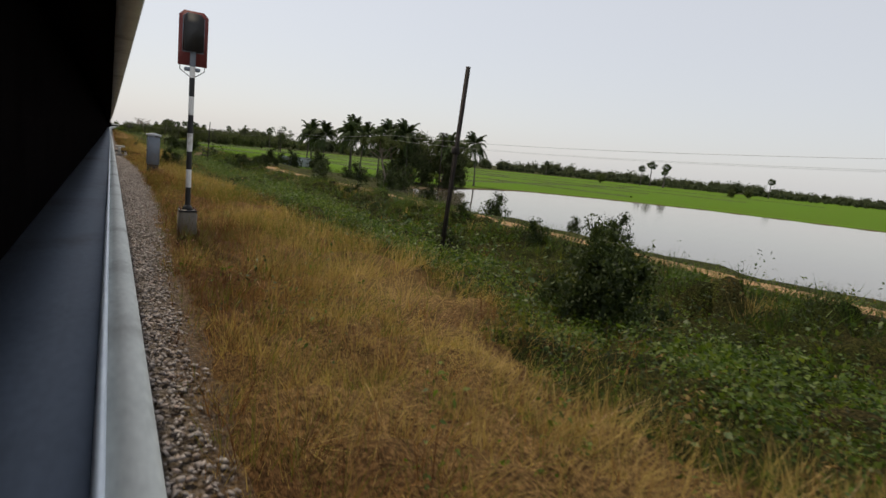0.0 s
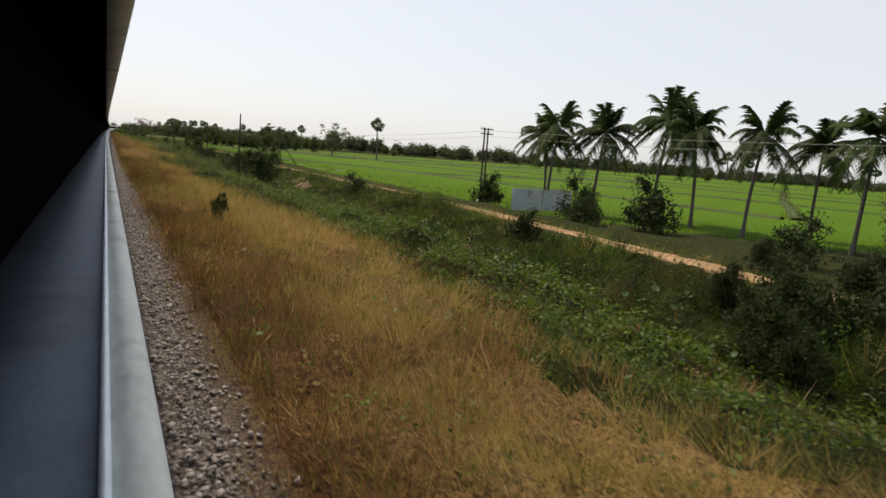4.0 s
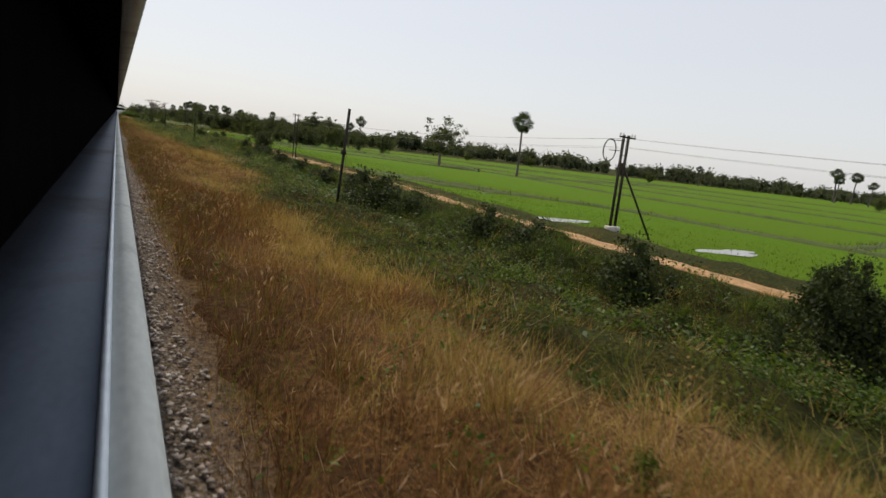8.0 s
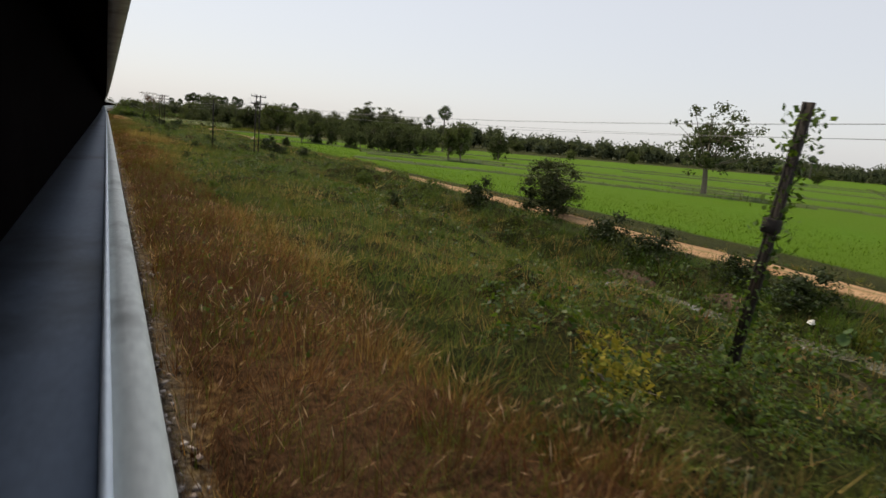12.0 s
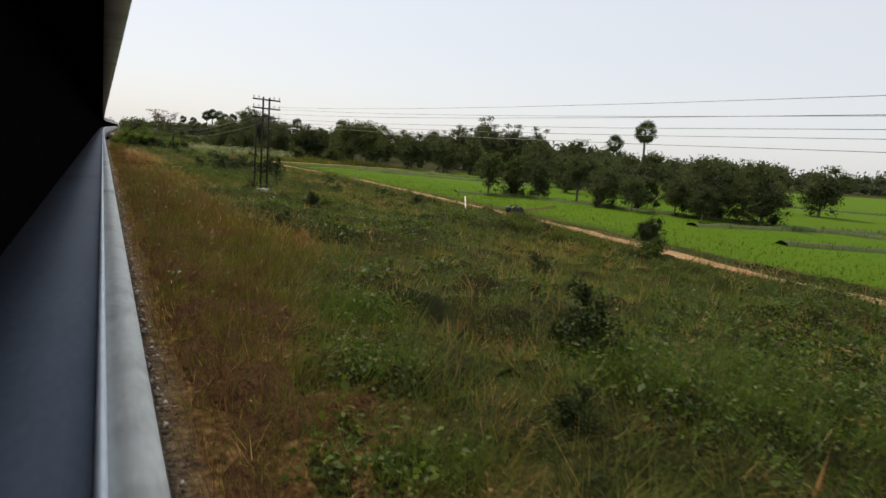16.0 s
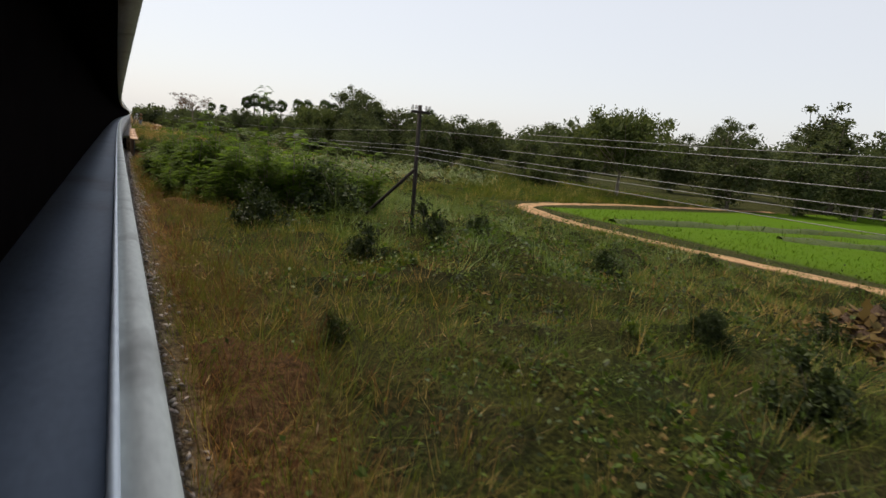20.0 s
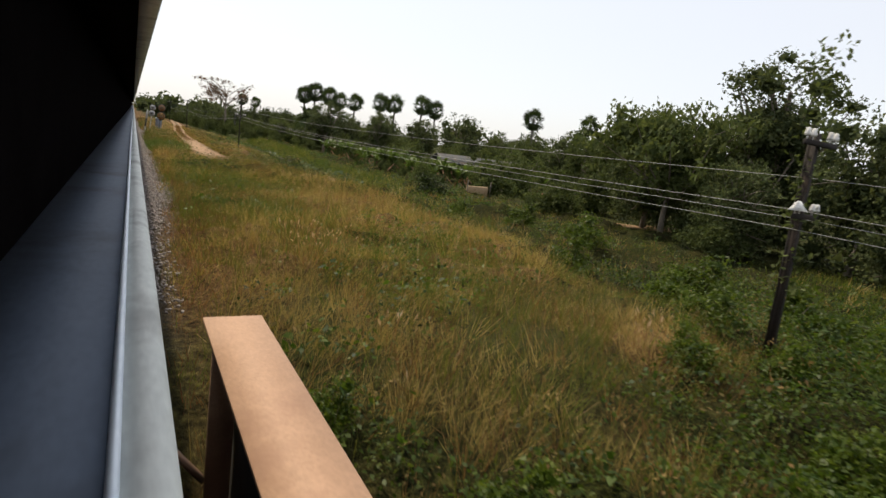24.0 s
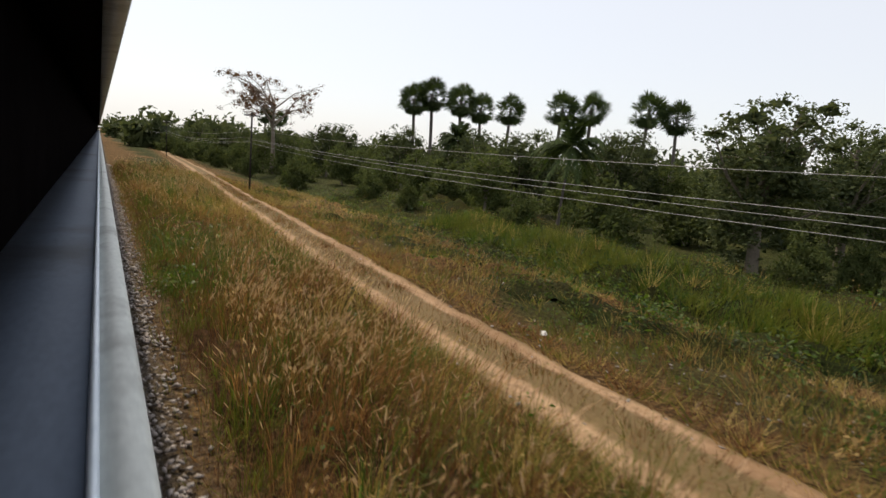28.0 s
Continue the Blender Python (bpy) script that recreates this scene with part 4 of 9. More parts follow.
full = (DC[:-1, :-1] > 0.15) | (DC[1:, :-1] > 0.15) | (DC[:-1, 1:] > 0.15) | (DC[1:, 1:] > 0.15)
quads = np.stack([i * k + j, i * k + j + 1, (i + 1) * k + j + 1, (i + 1) * k + j], -1)[full]
used, quads = np.unique(quads, return_inverse=True)
m, nt, b = material("shaded_straw_mat", 1.0, 0, 0.03)
att = nt.nodes.new("ShaderNodeAttribute")
att.attribute_name = "tone"
# straw tones lowered for the shade under the blades
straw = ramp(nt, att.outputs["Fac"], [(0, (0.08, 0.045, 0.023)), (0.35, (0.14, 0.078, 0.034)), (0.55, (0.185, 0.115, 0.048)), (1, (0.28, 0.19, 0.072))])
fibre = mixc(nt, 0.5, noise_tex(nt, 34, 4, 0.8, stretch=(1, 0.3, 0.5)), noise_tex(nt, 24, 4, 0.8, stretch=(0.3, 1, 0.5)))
# near-black between fibres paints the shaded gaps
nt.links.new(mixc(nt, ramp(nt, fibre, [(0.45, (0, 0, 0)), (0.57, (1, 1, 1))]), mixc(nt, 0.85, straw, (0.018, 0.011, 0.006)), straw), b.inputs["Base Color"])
bump(nt, b, fibre, 1.0, 0.05)
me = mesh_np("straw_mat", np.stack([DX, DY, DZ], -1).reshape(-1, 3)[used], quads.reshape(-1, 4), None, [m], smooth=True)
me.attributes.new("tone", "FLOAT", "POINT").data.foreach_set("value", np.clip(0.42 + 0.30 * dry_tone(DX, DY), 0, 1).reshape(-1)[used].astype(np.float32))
tagged(new("straw_mat", me), "matted dry straw under the standing grass, shade painted between its fibres", "grass", kind="stuff")
x, y, u, dx, dy, big, c = tufts(8800, 20, -4, 520, 0.4, 3.6, dry_keep, 0.17)
hf, mi = dry_look(x, y, u, c)
plumes = np.interp(y, [-5, 112, 118, 214, 222, 520], [0.04, 0.06, 0.28, 0.28, 0.07, 0.06])
tagged(new("dry_grass", blades(x, y, rng.uniform(0.25, 0.68, len(x)) * hf * big, rng.uniform(0.006, 0.013, len(x)), dx, dy, [M_DRY, M_STRAW, M_GREEN, M_RUSSET, M_PLUME], mi, plumes, base=dry_z)), "tall dry brown grass with pale seed heads", "grass", kind="stuff")
x, y, u, dx, dy, big, c = tufts(16000, 18, -4, 520, 0.4, 4.6, dry_keep, 0.24)
hf, mi = dry_look(x, y, u, c)
tagged(new("dry_grass", blades(x, y, rng.uniform(0.15, 0.42, len(x)) * hf * big, rng.uniform(0.010, 0.020, len(x)), dx * 1.25, dy * 1.25, [M_DRY, M_STRAW, M_GREEN, M_RUSSET, M_PLUME], mi, simple=True, base=dry_z)), "low matted dry grass beside the track", "grass", kind="stuff")
x, y, u, dx, dy, big, c = tufts(31000, 15, -4, 520, 3.4, lambda y: np.interp(y, [0, 230, 260, 410, 430, 520], [11, 11, 22, 22, 20, 20]), dry_keep, 0.24)
hf, mi = dry_look(x, y, u, c)
tagged(new("dry_grass", blades(x, y, rng.uniform(0.3, 0.66, len(x)) * hf * big, rng.uniform(0.011, 0.022, len(x)) * np.interp(u, [3.4, 12], [1, 1.5]), dx, dy, [M_DRY, M_STRAW, M_GREEN, M_RUSSET, M_PLUME], np.where(rng.random(len(x)) < 0.05, 4, mi), simple=True, base=dry_z)), "swathes of tall dry grass farther from the track", "grass", kind="stuff")


def leafy(x, y):
    """Where broad-leaved weeds outgrow the grass, 0 to 1."""
    wet = np.interp(y, [0, 100, 130, 245, 265, 330, 345, 376, 386], [0.45, 0.4, 0.2, 0.15, -0.3, -0.25, -0.2, -0.2, 0.1]) * np.clip((x - track_x(y) - 5) / 2, 0.2, 1)
    return np.clip(0.42 + 0.7 * spots(x, y, WEED_SPOTS) + wet + 0.8 * smooth_noise(x, y, 4.5, 140) + 0.5 * smooth_noise(x, y, 1.8, 141), 0, 1)


def green_keep(y, u):
    x = track_x(y) + u
    return (1 - 0.85 * leafy(x, y)) * (1 - band(x - lotus_x(y), -0.5, 0.5, 0.4) * band(y, 444, 488, 4)) * np.clip((u - edge_at(x, y)) / 1.5 + 0.5, 0.06, 1) * (u > ballast_edge(y)) * no_gully(y) * np.clip(0.75 + 0.8 * smooth_noise(x, y, 3.3, 21), 0.1, 1) * off_road(x, y, 0.95) * (1 - 0.6 * slope_patch(x, y, u))


# ---- undergrowth: a lumpy sheet of low growth, its leaves and grass standing on it ----
def growth(x, y):
    """How thickly the undergrowth stands: 0 none, 1 full."""
    u = x - track_x(y)
    g = np.clip((u - edge_at(x, y)) / 1.6 + 0.4, 0, 1) * off_road(x, y, 1.0) * np.clip((u - ballast_edge(y) - 0.4) / 0.5, 0, 1)
    g = g * np.clip((GREEN_END(y) + 1 - u) / 1.5, 0, 1) * (0.3 + 0.8 * np.clip(0.5 + 0.8 * smooth_noise(x, y, 5.5, 35), 0, 1)) * (1 - 0.8 * slope_patch(x, y, u))
    islands = 0.7 * np.clip((smooth_noise(x, y, 2.9, 73) + 0.5 * smooth_noise(x, y, 9.0, 74) - np.interp(y, [0, 200, 215, 415, 420, 450, 460], [0.62, 0.65, 0.4, 0.4, 0.3, 0.3, 0.4])) * 2.5, 0, 0.8)
    g = np.maximum(g, islands * np.clip((u - ballast_edge(y) - 0.5) / 0.6, 0, 1) * (u < 9) * off_road(x, y, 1.0))
    g = g * (1 - 0.85 * band(u - ditch_u(y), -1.5, 1.4, 1.0) * band(y, 164, 222, 8))
    g = g * (1 - 0.9 * band(x - lotus_x(y), -0.55, 0.55, 0.5) * band(y, 444, 488, 4))
    bank = band(road_x(y) - x, 1.2, 4.4, 1.0) * (y < 335)
    gully = band(y, 385.5, 410.5, 3) * np.clip((u - 1.5) / 0.8, 0, 1)
    g = (g + np.interp(y, [100, 150], [0.35, 0.15]) * bank) * np.interp(u, [1.5, 4, 8], [0.45, 0.7, 1.0]) * np.clip((np.abs(x - road_x(y)) - 0.8) / np.interp(y, [290, 330], [0.5, 4.0]), 0, 1)
    return g * (1 - gully) + gully * np.interp(u, [1.5, 3.5, 9], [0.5, 0.9, 1.6])


def canopy_z(x, y):
    h, _ = mounds(x, y)
    g = growth(x, y)
    fine = 0.13 * smooth_noise(x, y, 0.5, 37) + 0.06 * smooth_noise(x, y, 0.2, 38)
    return ground_z(x, y) + (0.3 + 0.5 * leafy(x, y)) * g * h + np.where(g > 0.05, fine * np.minimum(1, g * 2), 0)


uy, uu = np.arange(-4, 520, 0.34), np.arange(1.1, 28.2, 0.31)
UY, UU = np.meshgrid(uy, uu, indexing="ij")
UX = track_x(UY) + UU
UG, (UH, UT) = growth(UX, UY), mounds(UX, UY)
UZ = canopy_z(UX, UY) - 0.16 * np.clip(1 - UG / 0.35, 0, 1) - 0.02
k = len(uu)
i, j = np.meshgrid(np.arange(len(uy) - 1), np.arange(k - 1), indexing="ij")
thick = np.minimum(UG, UH * 4)
full = (thick[:-1, :-1] > 0.1) | (thick[1:, :-1] > 0.1) | (thick[:-1, 1:] > 0.1) | (thick[1:, 1:] > 0.1)
quads = np.stack([i * k + j, i * k + j + 1, (i + 1) * k + j + 1, (i + 1) * k + j], -1)[full]
used, quads = np.unique(quads, return_inverse=True)
m, nt, b = material("shaded_leaf_mat", 1.0, 0, 0.03)
att = nt.nodes.new("ShaderNodeAttribute")
att.attribute_name = "tone"
# tones kept low: the deep shade between plants is put into the colour
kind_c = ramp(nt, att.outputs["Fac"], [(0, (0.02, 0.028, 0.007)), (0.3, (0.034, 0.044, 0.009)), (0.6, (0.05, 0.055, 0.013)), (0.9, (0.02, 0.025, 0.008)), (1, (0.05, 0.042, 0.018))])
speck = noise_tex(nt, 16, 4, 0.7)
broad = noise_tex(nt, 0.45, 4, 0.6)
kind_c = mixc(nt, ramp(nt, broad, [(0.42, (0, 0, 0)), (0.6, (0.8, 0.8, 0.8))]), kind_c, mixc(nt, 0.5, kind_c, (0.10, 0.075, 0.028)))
# darker patches, then near-black specks, paint shaded gaps among the leaves
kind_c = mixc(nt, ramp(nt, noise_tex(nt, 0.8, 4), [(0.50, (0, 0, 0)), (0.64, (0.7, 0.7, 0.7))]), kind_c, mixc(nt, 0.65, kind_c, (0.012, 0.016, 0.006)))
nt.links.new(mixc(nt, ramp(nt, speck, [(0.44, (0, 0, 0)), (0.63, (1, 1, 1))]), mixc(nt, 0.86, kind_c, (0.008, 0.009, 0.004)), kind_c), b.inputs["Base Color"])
bump(nt, b, speck, 1.0, 0.06)
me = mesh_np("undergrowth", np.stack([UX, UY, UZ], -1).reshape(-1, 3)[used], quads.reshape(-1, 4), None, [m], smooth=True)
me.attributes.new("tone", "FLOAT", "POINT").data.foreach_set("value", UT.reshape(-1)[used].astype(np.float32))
tagged(new("undergrowth", me), "lumpy mat of green weeds and creepers over ditch and bank, shade painted in its gaps", "weeds", kind="stuff")

x, y, u, dx, dy, big, c = tufts(28000, 13, -4, 520, 0.8, GREEN_END, green_keep, 0.26)
h = rng.uniform(0.2, 0.5, len(x)) * (1 + 0.45 * smooth_noise(x, y, 4.0, 22)) * big
each = rng.normal(0, 0.5, c.max() + 1)[c]
mi = np.where(smooth_noise(x, y, 3.7, 23) + each > 0.75, 1, np.where(each < -0.75, 2, 0))
tagged(new("green_grass", blades(x, y, h, rng.uniform(0.018, 0.034, len(x)) * np.interp(u, [1, 4, 12], [0.7, 1, 1.5]), dx, dy, [M_GREEN, M_STRAW, M_DRY], mi, simple=True, base=canopy_z)), "rough green grass on the embankment", "grass", kind="stuff")
x, y, u, dx, dy, big, c = tufts(20000, 18, -4, 520, 0.8, 8.0, green_keep, 0.22)
each = rng.normal(0, 0.5, c.max() + 1)[c]
mi = np.where(each > 0.6, 1, np.where(each < -0.7, 2, np.where(each < -0.25, 3, 0)))
tagged(new("green_grass", blades(x, y, rng.uniform(0.15, 0.46, len(x)) * (1 + 0.45 * smooth_noise(x, y, 2.0, 24)) * big, rng.uniform(0.008, 0.018, len(x)), dx * 1.2, dy * 1.2, [M_GREEN, M_STRAW, M_DRY, M_WEED], mi, simple=True, base=canopy_z)), "fine green and yellowing grass near the track", "grass", kind="stuff")
# soft grass filling the open patches of the wide slope
soft_keep = lambda y, u: np.clip(1.15 - 1.1 * leafy(track_x(y) + u, y), 0, 1) * off_road(track_x(y) + u, y, 1.0) * no_gully(y) * (u > ballast_edge(y) + 0.5)
x, y, u, dx, dy, big, c = tufts(32000, 12, 205, 384, 1.4, GREEN_END, soft_keep, 0.3)
each = rng.normal(0, 0.5, c.max() + 1)[c] + 0.7 * smooth_noise(x, y, 5.0, 145)
mi = np.where(each > 0.95, 2, np.where(each > 0.6, 1, np.where(each < -0.8, 3, 0)))
tagged(new("soft_grass", blades(x, y, rng.uniform(0.18, 0.5, len(x)) * big, rng.uniform(0.016, 0.032, len(x)) * np.interp(u, [2, 6, 14], [0.6, 1, 1.6]), dx * 1.1, dy * 1.1, [M_SOFT, M_STRAW, M_DRY, M_WEED], mi, simple=True, base=lambda x, y: np.maximum(ground_z(x, y), canopy_z(x, y) - 0.04))), "soft pale green grass on the open slope", "grass", kind="stuff")
# pale reedy grass before the bend of the farm track
x, y, u, dx, dy, big, c = tufts(2600, 14, 350, 383, 5.0, 18.0, lambda y, u: no_gully(y) * off_road(track_x(y) + u, y, 1.0) * np.clip(0.55 + 0.9 * smooth_noise(track_x(y) + u, y, 5.0, 180), 0, 1) * np.interp(y, [350, 360], [0.3, 1]), 0.3)
tagged(new("soft_grass", blades(x, y, rng.uniform(0.35, 0.8, len(x)) * big, rng.uniform(0.02, 0.04, len(x)), dx, dy, [M_SOFT, M_REED], rng.choice(2, c.max() + 1, p=[0.6, 0.4])[c], simple=True, base=canopy_z)), "pale reedy grass on the open slope", "grass", kind="stuff")
# tall coarse tufts on the bank between ditch and road
x, y, u, dx, dy, big, c = tufts(4200, 30, -4, 330, lambda y: road_x(y) - track_x(y) - 4.6, lambda y: road_x(y) - track_x(y) - 1.1,
                                lambda y, u: np.clip(0.75 + 0.8 * smooth_noise(track_x(y) + u, y, 4.0, 25), 0.15, 1), 0.34)
h = rng.uniform(0.45, 0.95, len(x)) * big * (1 + 0.3 * smooth_noise(x, y, 9.0, 26)) * np.interp(y, [100, 140, 220, 300], [0.9, 0.75, 0.7, 0.45])
each = rng.normal(0, 0.5, c.max() + 1)[c]
mi = np.where(each > 0.9, 1, np.where(each < 0.0, 2, np.where(each < 0.45, 3, 0)))
tagged(new("bank_grass", blades(x, y, h, rng.uniform(0.02, 0.045, len(x)), dx, dy, [M_GREEN, M_STRAW, M_WEED, M_BUSH], mi, simple=True, base=canopy_z)), "tall coarse grass on the ditch bank by the road", "grass", kind="stuff")

# reedy bank beyond the lotus ditch, and the meadow behind the bend of the track
x, y, u, dx, dy, big, c = tufts(1500, 30, 441, 504, lambda y: np.interp(y, [441, 456, 470, 504], [13.6, 13.7, 14.2, 15.8]), lambda y: np.interp(y, [441, 456, 470, 504], [16.2, 16.4, 17.0, 18.6]), lambda y, u: 0.75 + 0 * u, 0.3)
tagged(new("bank_grass", blades(x, y, rng.uniform(0.45, 0.95, len(x)) * big, rng.uniform(0.03, 0.055, len(x)), dx, dy, [M_GREEN, M_WEED, M_STRAW], rng.choice(3, c.max() + 1, p=[0.6, 0.32, 0.08])[c], simple=True, base=canopy_z)), "tall green reed grass on the bank beyond the ditch", "grass", kind="stuff")
x, y, u, dx, dy, big, c = tufts(8200, 11, 362, 420, 18, 52, lambda y, u: off_road(track_x(y) + u, y, 1.2) * (pond_depth(track_x(y) + u, y) < -5) * ((y > 376) | (u < 23)) * np.clip(0.75 + 0.6 * smooth_noise(track_x(y) + u, y, 6.0, 143), 0.1, 1), 0.4)
tagged(new("meadow_grass", blades(x, y, rng.uniform(0.35, 0.8, len(x)) * big, rng.uniform(0.06, 0.11, len(x)), dx, dy, [M_GREEN, M_WEED, M_STRAW], rng.choice(3, c.max() + 1, p=[0.62, 0.3, 0.08])[c], simple=True, base=ground_z)), "pale green meadow grass before the wood", "grass", kind="stuff")
# ragged tufts where dry and green growth meet
dry_rim = lambda y, u: np.clip(4.5 * dry_mask(y, u) * (1 - dry_mask(y, u)), 0, 1) * (u > ballast_edge(y) + 0.2)
x, y, u, dx, dy, big, c = tufts(26000, 16, -4, 520, 0.9, 11.0, dry_rim, 0.26)
each = rng.random(c.max() + 1)[c]
mi = np.where(each < 0.36, 0, np.where(each < 0.6, 1, np.where(each < 0.8, 2, 3)))
tagged(new("mixed_grass", blades(x, y, rng.uniform(0.22, 0.55, len(x)) * big, rng.uniform(0.010, 0.022, len(x)) * np.interp(u, [2, 9], [1, 1.5]), dx * 1.1, dy * 1.1, [M_GREEN, M_DRY, M_STRAW, M_RUSSET], mi, simple=True, base=lambda x, y: np.maximum(dry_z(x, y), canopy_z(x, y)) - 0.05)), "mixed green and dry tufts between straw and weeds", "grass", kind="stuff")
# tall tufts on the verge of the dirt track
verge = lambda y, u: (1 - 0.85 * spots(track_x(y) + u, y, WEED_SPOTS)) * np.clip(0.7 + 0.7 * smooth_noise(track_x(y) + u, y, 2.2, 96), 0.1, 1) * off_road(track_x(y) + u, y, 1.0) * (u > ballast_edge(y) + 0.25)
x, y, u, dx, dy, big, c = tufts(1900, 30, 439, 524, 1.1, 4.7, verge, 0.2)
each = 0.15 + 0.7 * rng.random(c.max() + 1)[c] + 0.45 * smooth_noise(x, y, 2.8, 97)
far = np.interp(y, [452, 468], [0, 0.16])
mi = np.where(each < 0.52 - far, 0, np.where(each < np.interp(y, [452, 468], [0.66, 0.5]), 3, np.where(each < 0.86, 1, 2)))
tagged(new("verge_grass", blades(x, y, rng.uniform(0.35, 0.72, len(x)) * big * np.interp(np.hypot(x - 8.6, y - 445.5), [3, 6], [0.45, 1]), rng.uniform(0.007, 0.015, len(x)), dx * 0.9, dy * 0.9, [M_WEED, M_DRY, M_STRAW, M_RUSSET, M_PLUME], mi, np.interp(y, [452, 468], [0.12, 0.3]), base=dry_z)), "tall green and russet tufts with pale plumes", "grass", kind="stuff")

# swathes of green and golden grass on the slope past the bridge
slope_keep = lambda y, u: (1 - 0.9 * spots(track_x(y) + u, y, WEED_SPOTS)) * np.clip(0.8 + 0.5 * smooth_noise(track_x(y) + u, y, 3.0, 99), 0.2, 1) * (u > ballast_edge(y) + 0.25) * off_road(track_x(y) + u, y, 1.0)
x, y, u, dx, dy, big, c = tufts(5200, 18, 410.5, 442, 1.1, 10.0, slope_keep, 0.26)
each = rng.normal(0, 0.4, c.max() + 1)[c] + 1.1 * smooth_noise(x, y, 2.6, 100) + np.interp(y, [419, 427], [0, 0.75]) * np.clip((u - 3.6) / 1.5, 0, 1)
mi = np.where(each > 0.62, 2, np.where(each > 0.3, 1, np.where(each < -0.35, 3, 0)))
tagged(new("slope_grass", blades(x, y, rng.uniform(0.25, 0.55, len(x)) * big, rng.uniform(0.007, 0.014, len(x)), dx * 1.1, dy * 1.1, [M_GREEN, M_DRY, M_STRAW, M_SOFT], mi, simple=True, base=lambda x, y: np.maximum(dry_z(x, y), canopy_z(x, y)) - 0.04)), "swathes of green and golden grass on the slope", "grass", kind="stuff")
# fine standing blades close to the track, over the matted straw
x, y, u, dx, dy, big, c = tufts(24000, 13, -4, 520, 0.6, 4.3, lambda y, u: np.clip((u - ballast_edge(y)) / 0.3, 0, 1) * np.clip(2.5 * dry_mask(y, u), 0, 1), 0.2)
hf, mi = dry_look(x, y, u, c)
tagged(new("dry_grass", blades(x, y, rng.uniform(0.16, 0.44, len(x)) * big, rng.uniform(0.007, 0.014, len(x)), dx, dy, [M_DRY, M_STRAW, M_GREEN, M_RUSSET], mi, simple=True, base=dry_z)), "fine standing dry grass close to the track", "grass", kind="stuff")
# feathery green grass in the weedy patches
for n, y0, y1, u0, u1 in ((2600, 444, 463, 0.9, 5.5), (1500, 476, 492, 0.8, 4.5), (800, 121, 128, 2.5, 6.0), (1500, 272, 283, 1.5, 9.0), (1100, 308, 317, 2.2, 9.0)):
    x, y, u, dx, dy, big, c = tufts(n, 22, y0, y1, u0, u1, lambda y, u: spots(track_x(y) + u, y, WEED_SPOTS) * off_road(track_x(y) + u, y, 1.0), 0.2)
    mi = rng.choice(3, c.max() + 1, p=[0.4, 0.35, 0.25])[c]
    tagged(new("green_grass", blades(x, y, rng.uniform(0.3, 0.7, len(x)) * big, rng.uniform(0.008, 0.016, len(x)), dx * 0.8, dy * 0.8, [M_WEED, M_WEEDY, M_SOFT], mi, simple=True, base=canopy_z)), "feathery green grass standing in patches", "grass", kind="stuff")
# ragged tufts along the foot of the ballast
x, y, u, dx, dy, big, c = tufts(7600, 12, -4, 520, lambda y: ballast_edge(y) - 0.02, lambda y: ballast_edge(y) + 0.75, lambda y, u: np.clip(0.25 + (u - ballast_edge(y)) * 2.2, 0, 1) * no_gully(y) * np.clip(0.8 + 0.8 * smooth_noise(track_x(y) + u, y, 0.9, 160), 0.1, 1), 0.15)
tagged(new("dry_grass", blades(x, y, rng.uniform(0.12, 0.36, len(x)) * big, rng.uniform(0.006, 0.012, len(x)), dx, dy, [M_DRY, M_RUSSET, M_GREEN, M_STRAW], rng.choice(4, c.max() + 1, p=[0.4, 0.27, 0.23, 0.1])[c], simple=True)), "ragged tufts along the foot of the ballast", "grass", kind="stuff")
# low tufts that fray the edges of the dirt tracks
for n, ya, yb in ((1700, 60, 335), (3500, 440, 524)):
    side = rng.choice([-1, 1], n)
    y = rng.uniform(ya, yb, n)
    w = np.interp(y, [335, 446, 450, 465, 478], [0.8, 1.9, 1.25, 1.08, 0.95])
    cx, c = road_x(y) + side * (w * rng.uniform(0.82, 1.12, n) + 0.5 * rng.random(n) ** 2), np.repeat(np.arange(n), 14)
    a, r = rng.uniform(0, 6.28, len(c)), 0.2 * np.sqrt(rng.random(len(c)))
    x, y = cx[c] + np.cos(a) * r, y[c] + np.sin(a) * r
    mi = rng.choice(4, n, p=[0.32, 0.28, 0.25, 0.15])[c]
    tagged(new("verge_grass", blades(x, y, rng.uniform(0.08, 0.34, len(c)) * rng.uniform(0.6, 1.3, n)[c], rng.uniform(0.010, 0.022, len(c)), 0.7 * np.cos(a), 0.7 * np.sin(a), [M_GREEN, M_DRY, M_STRAW, M_RUSSET], mi, simple=True)), "short tufts along the edge of the dirt track", "grass", kind="stuff")
x, y, u, dx, dy, big, c = tufts(420, 18, 442.3, 444.6, 4.9, 7.6, lambda y, u: spots(track_x(y) + u, y, [(9.3, 443.6, 0.75), (10.3, 443.2, 0.7)]), 0.2)
tagged(new("verge_grass", blades(x, y, rng.uniform(0.12, 0.3, len(x)) * big, rng.uniform(0.008, 0.016, len(x)), dx, dy, [M_DRY, M_RUSSET, M_STRAW], rng.choice(3, c.max() + 1, p=[0.5, 0.38, 0.12])[c], simple=True)), "low russet grass in the fork of the dirt track", "grass", kind="stuff")
x, y, u, dx, dy, big, c = tufts(4600, 13, -4, 215, 2.6, 6.4, dry_keep, 0.24)
hf, mi = dry_look(x, y, u, c)
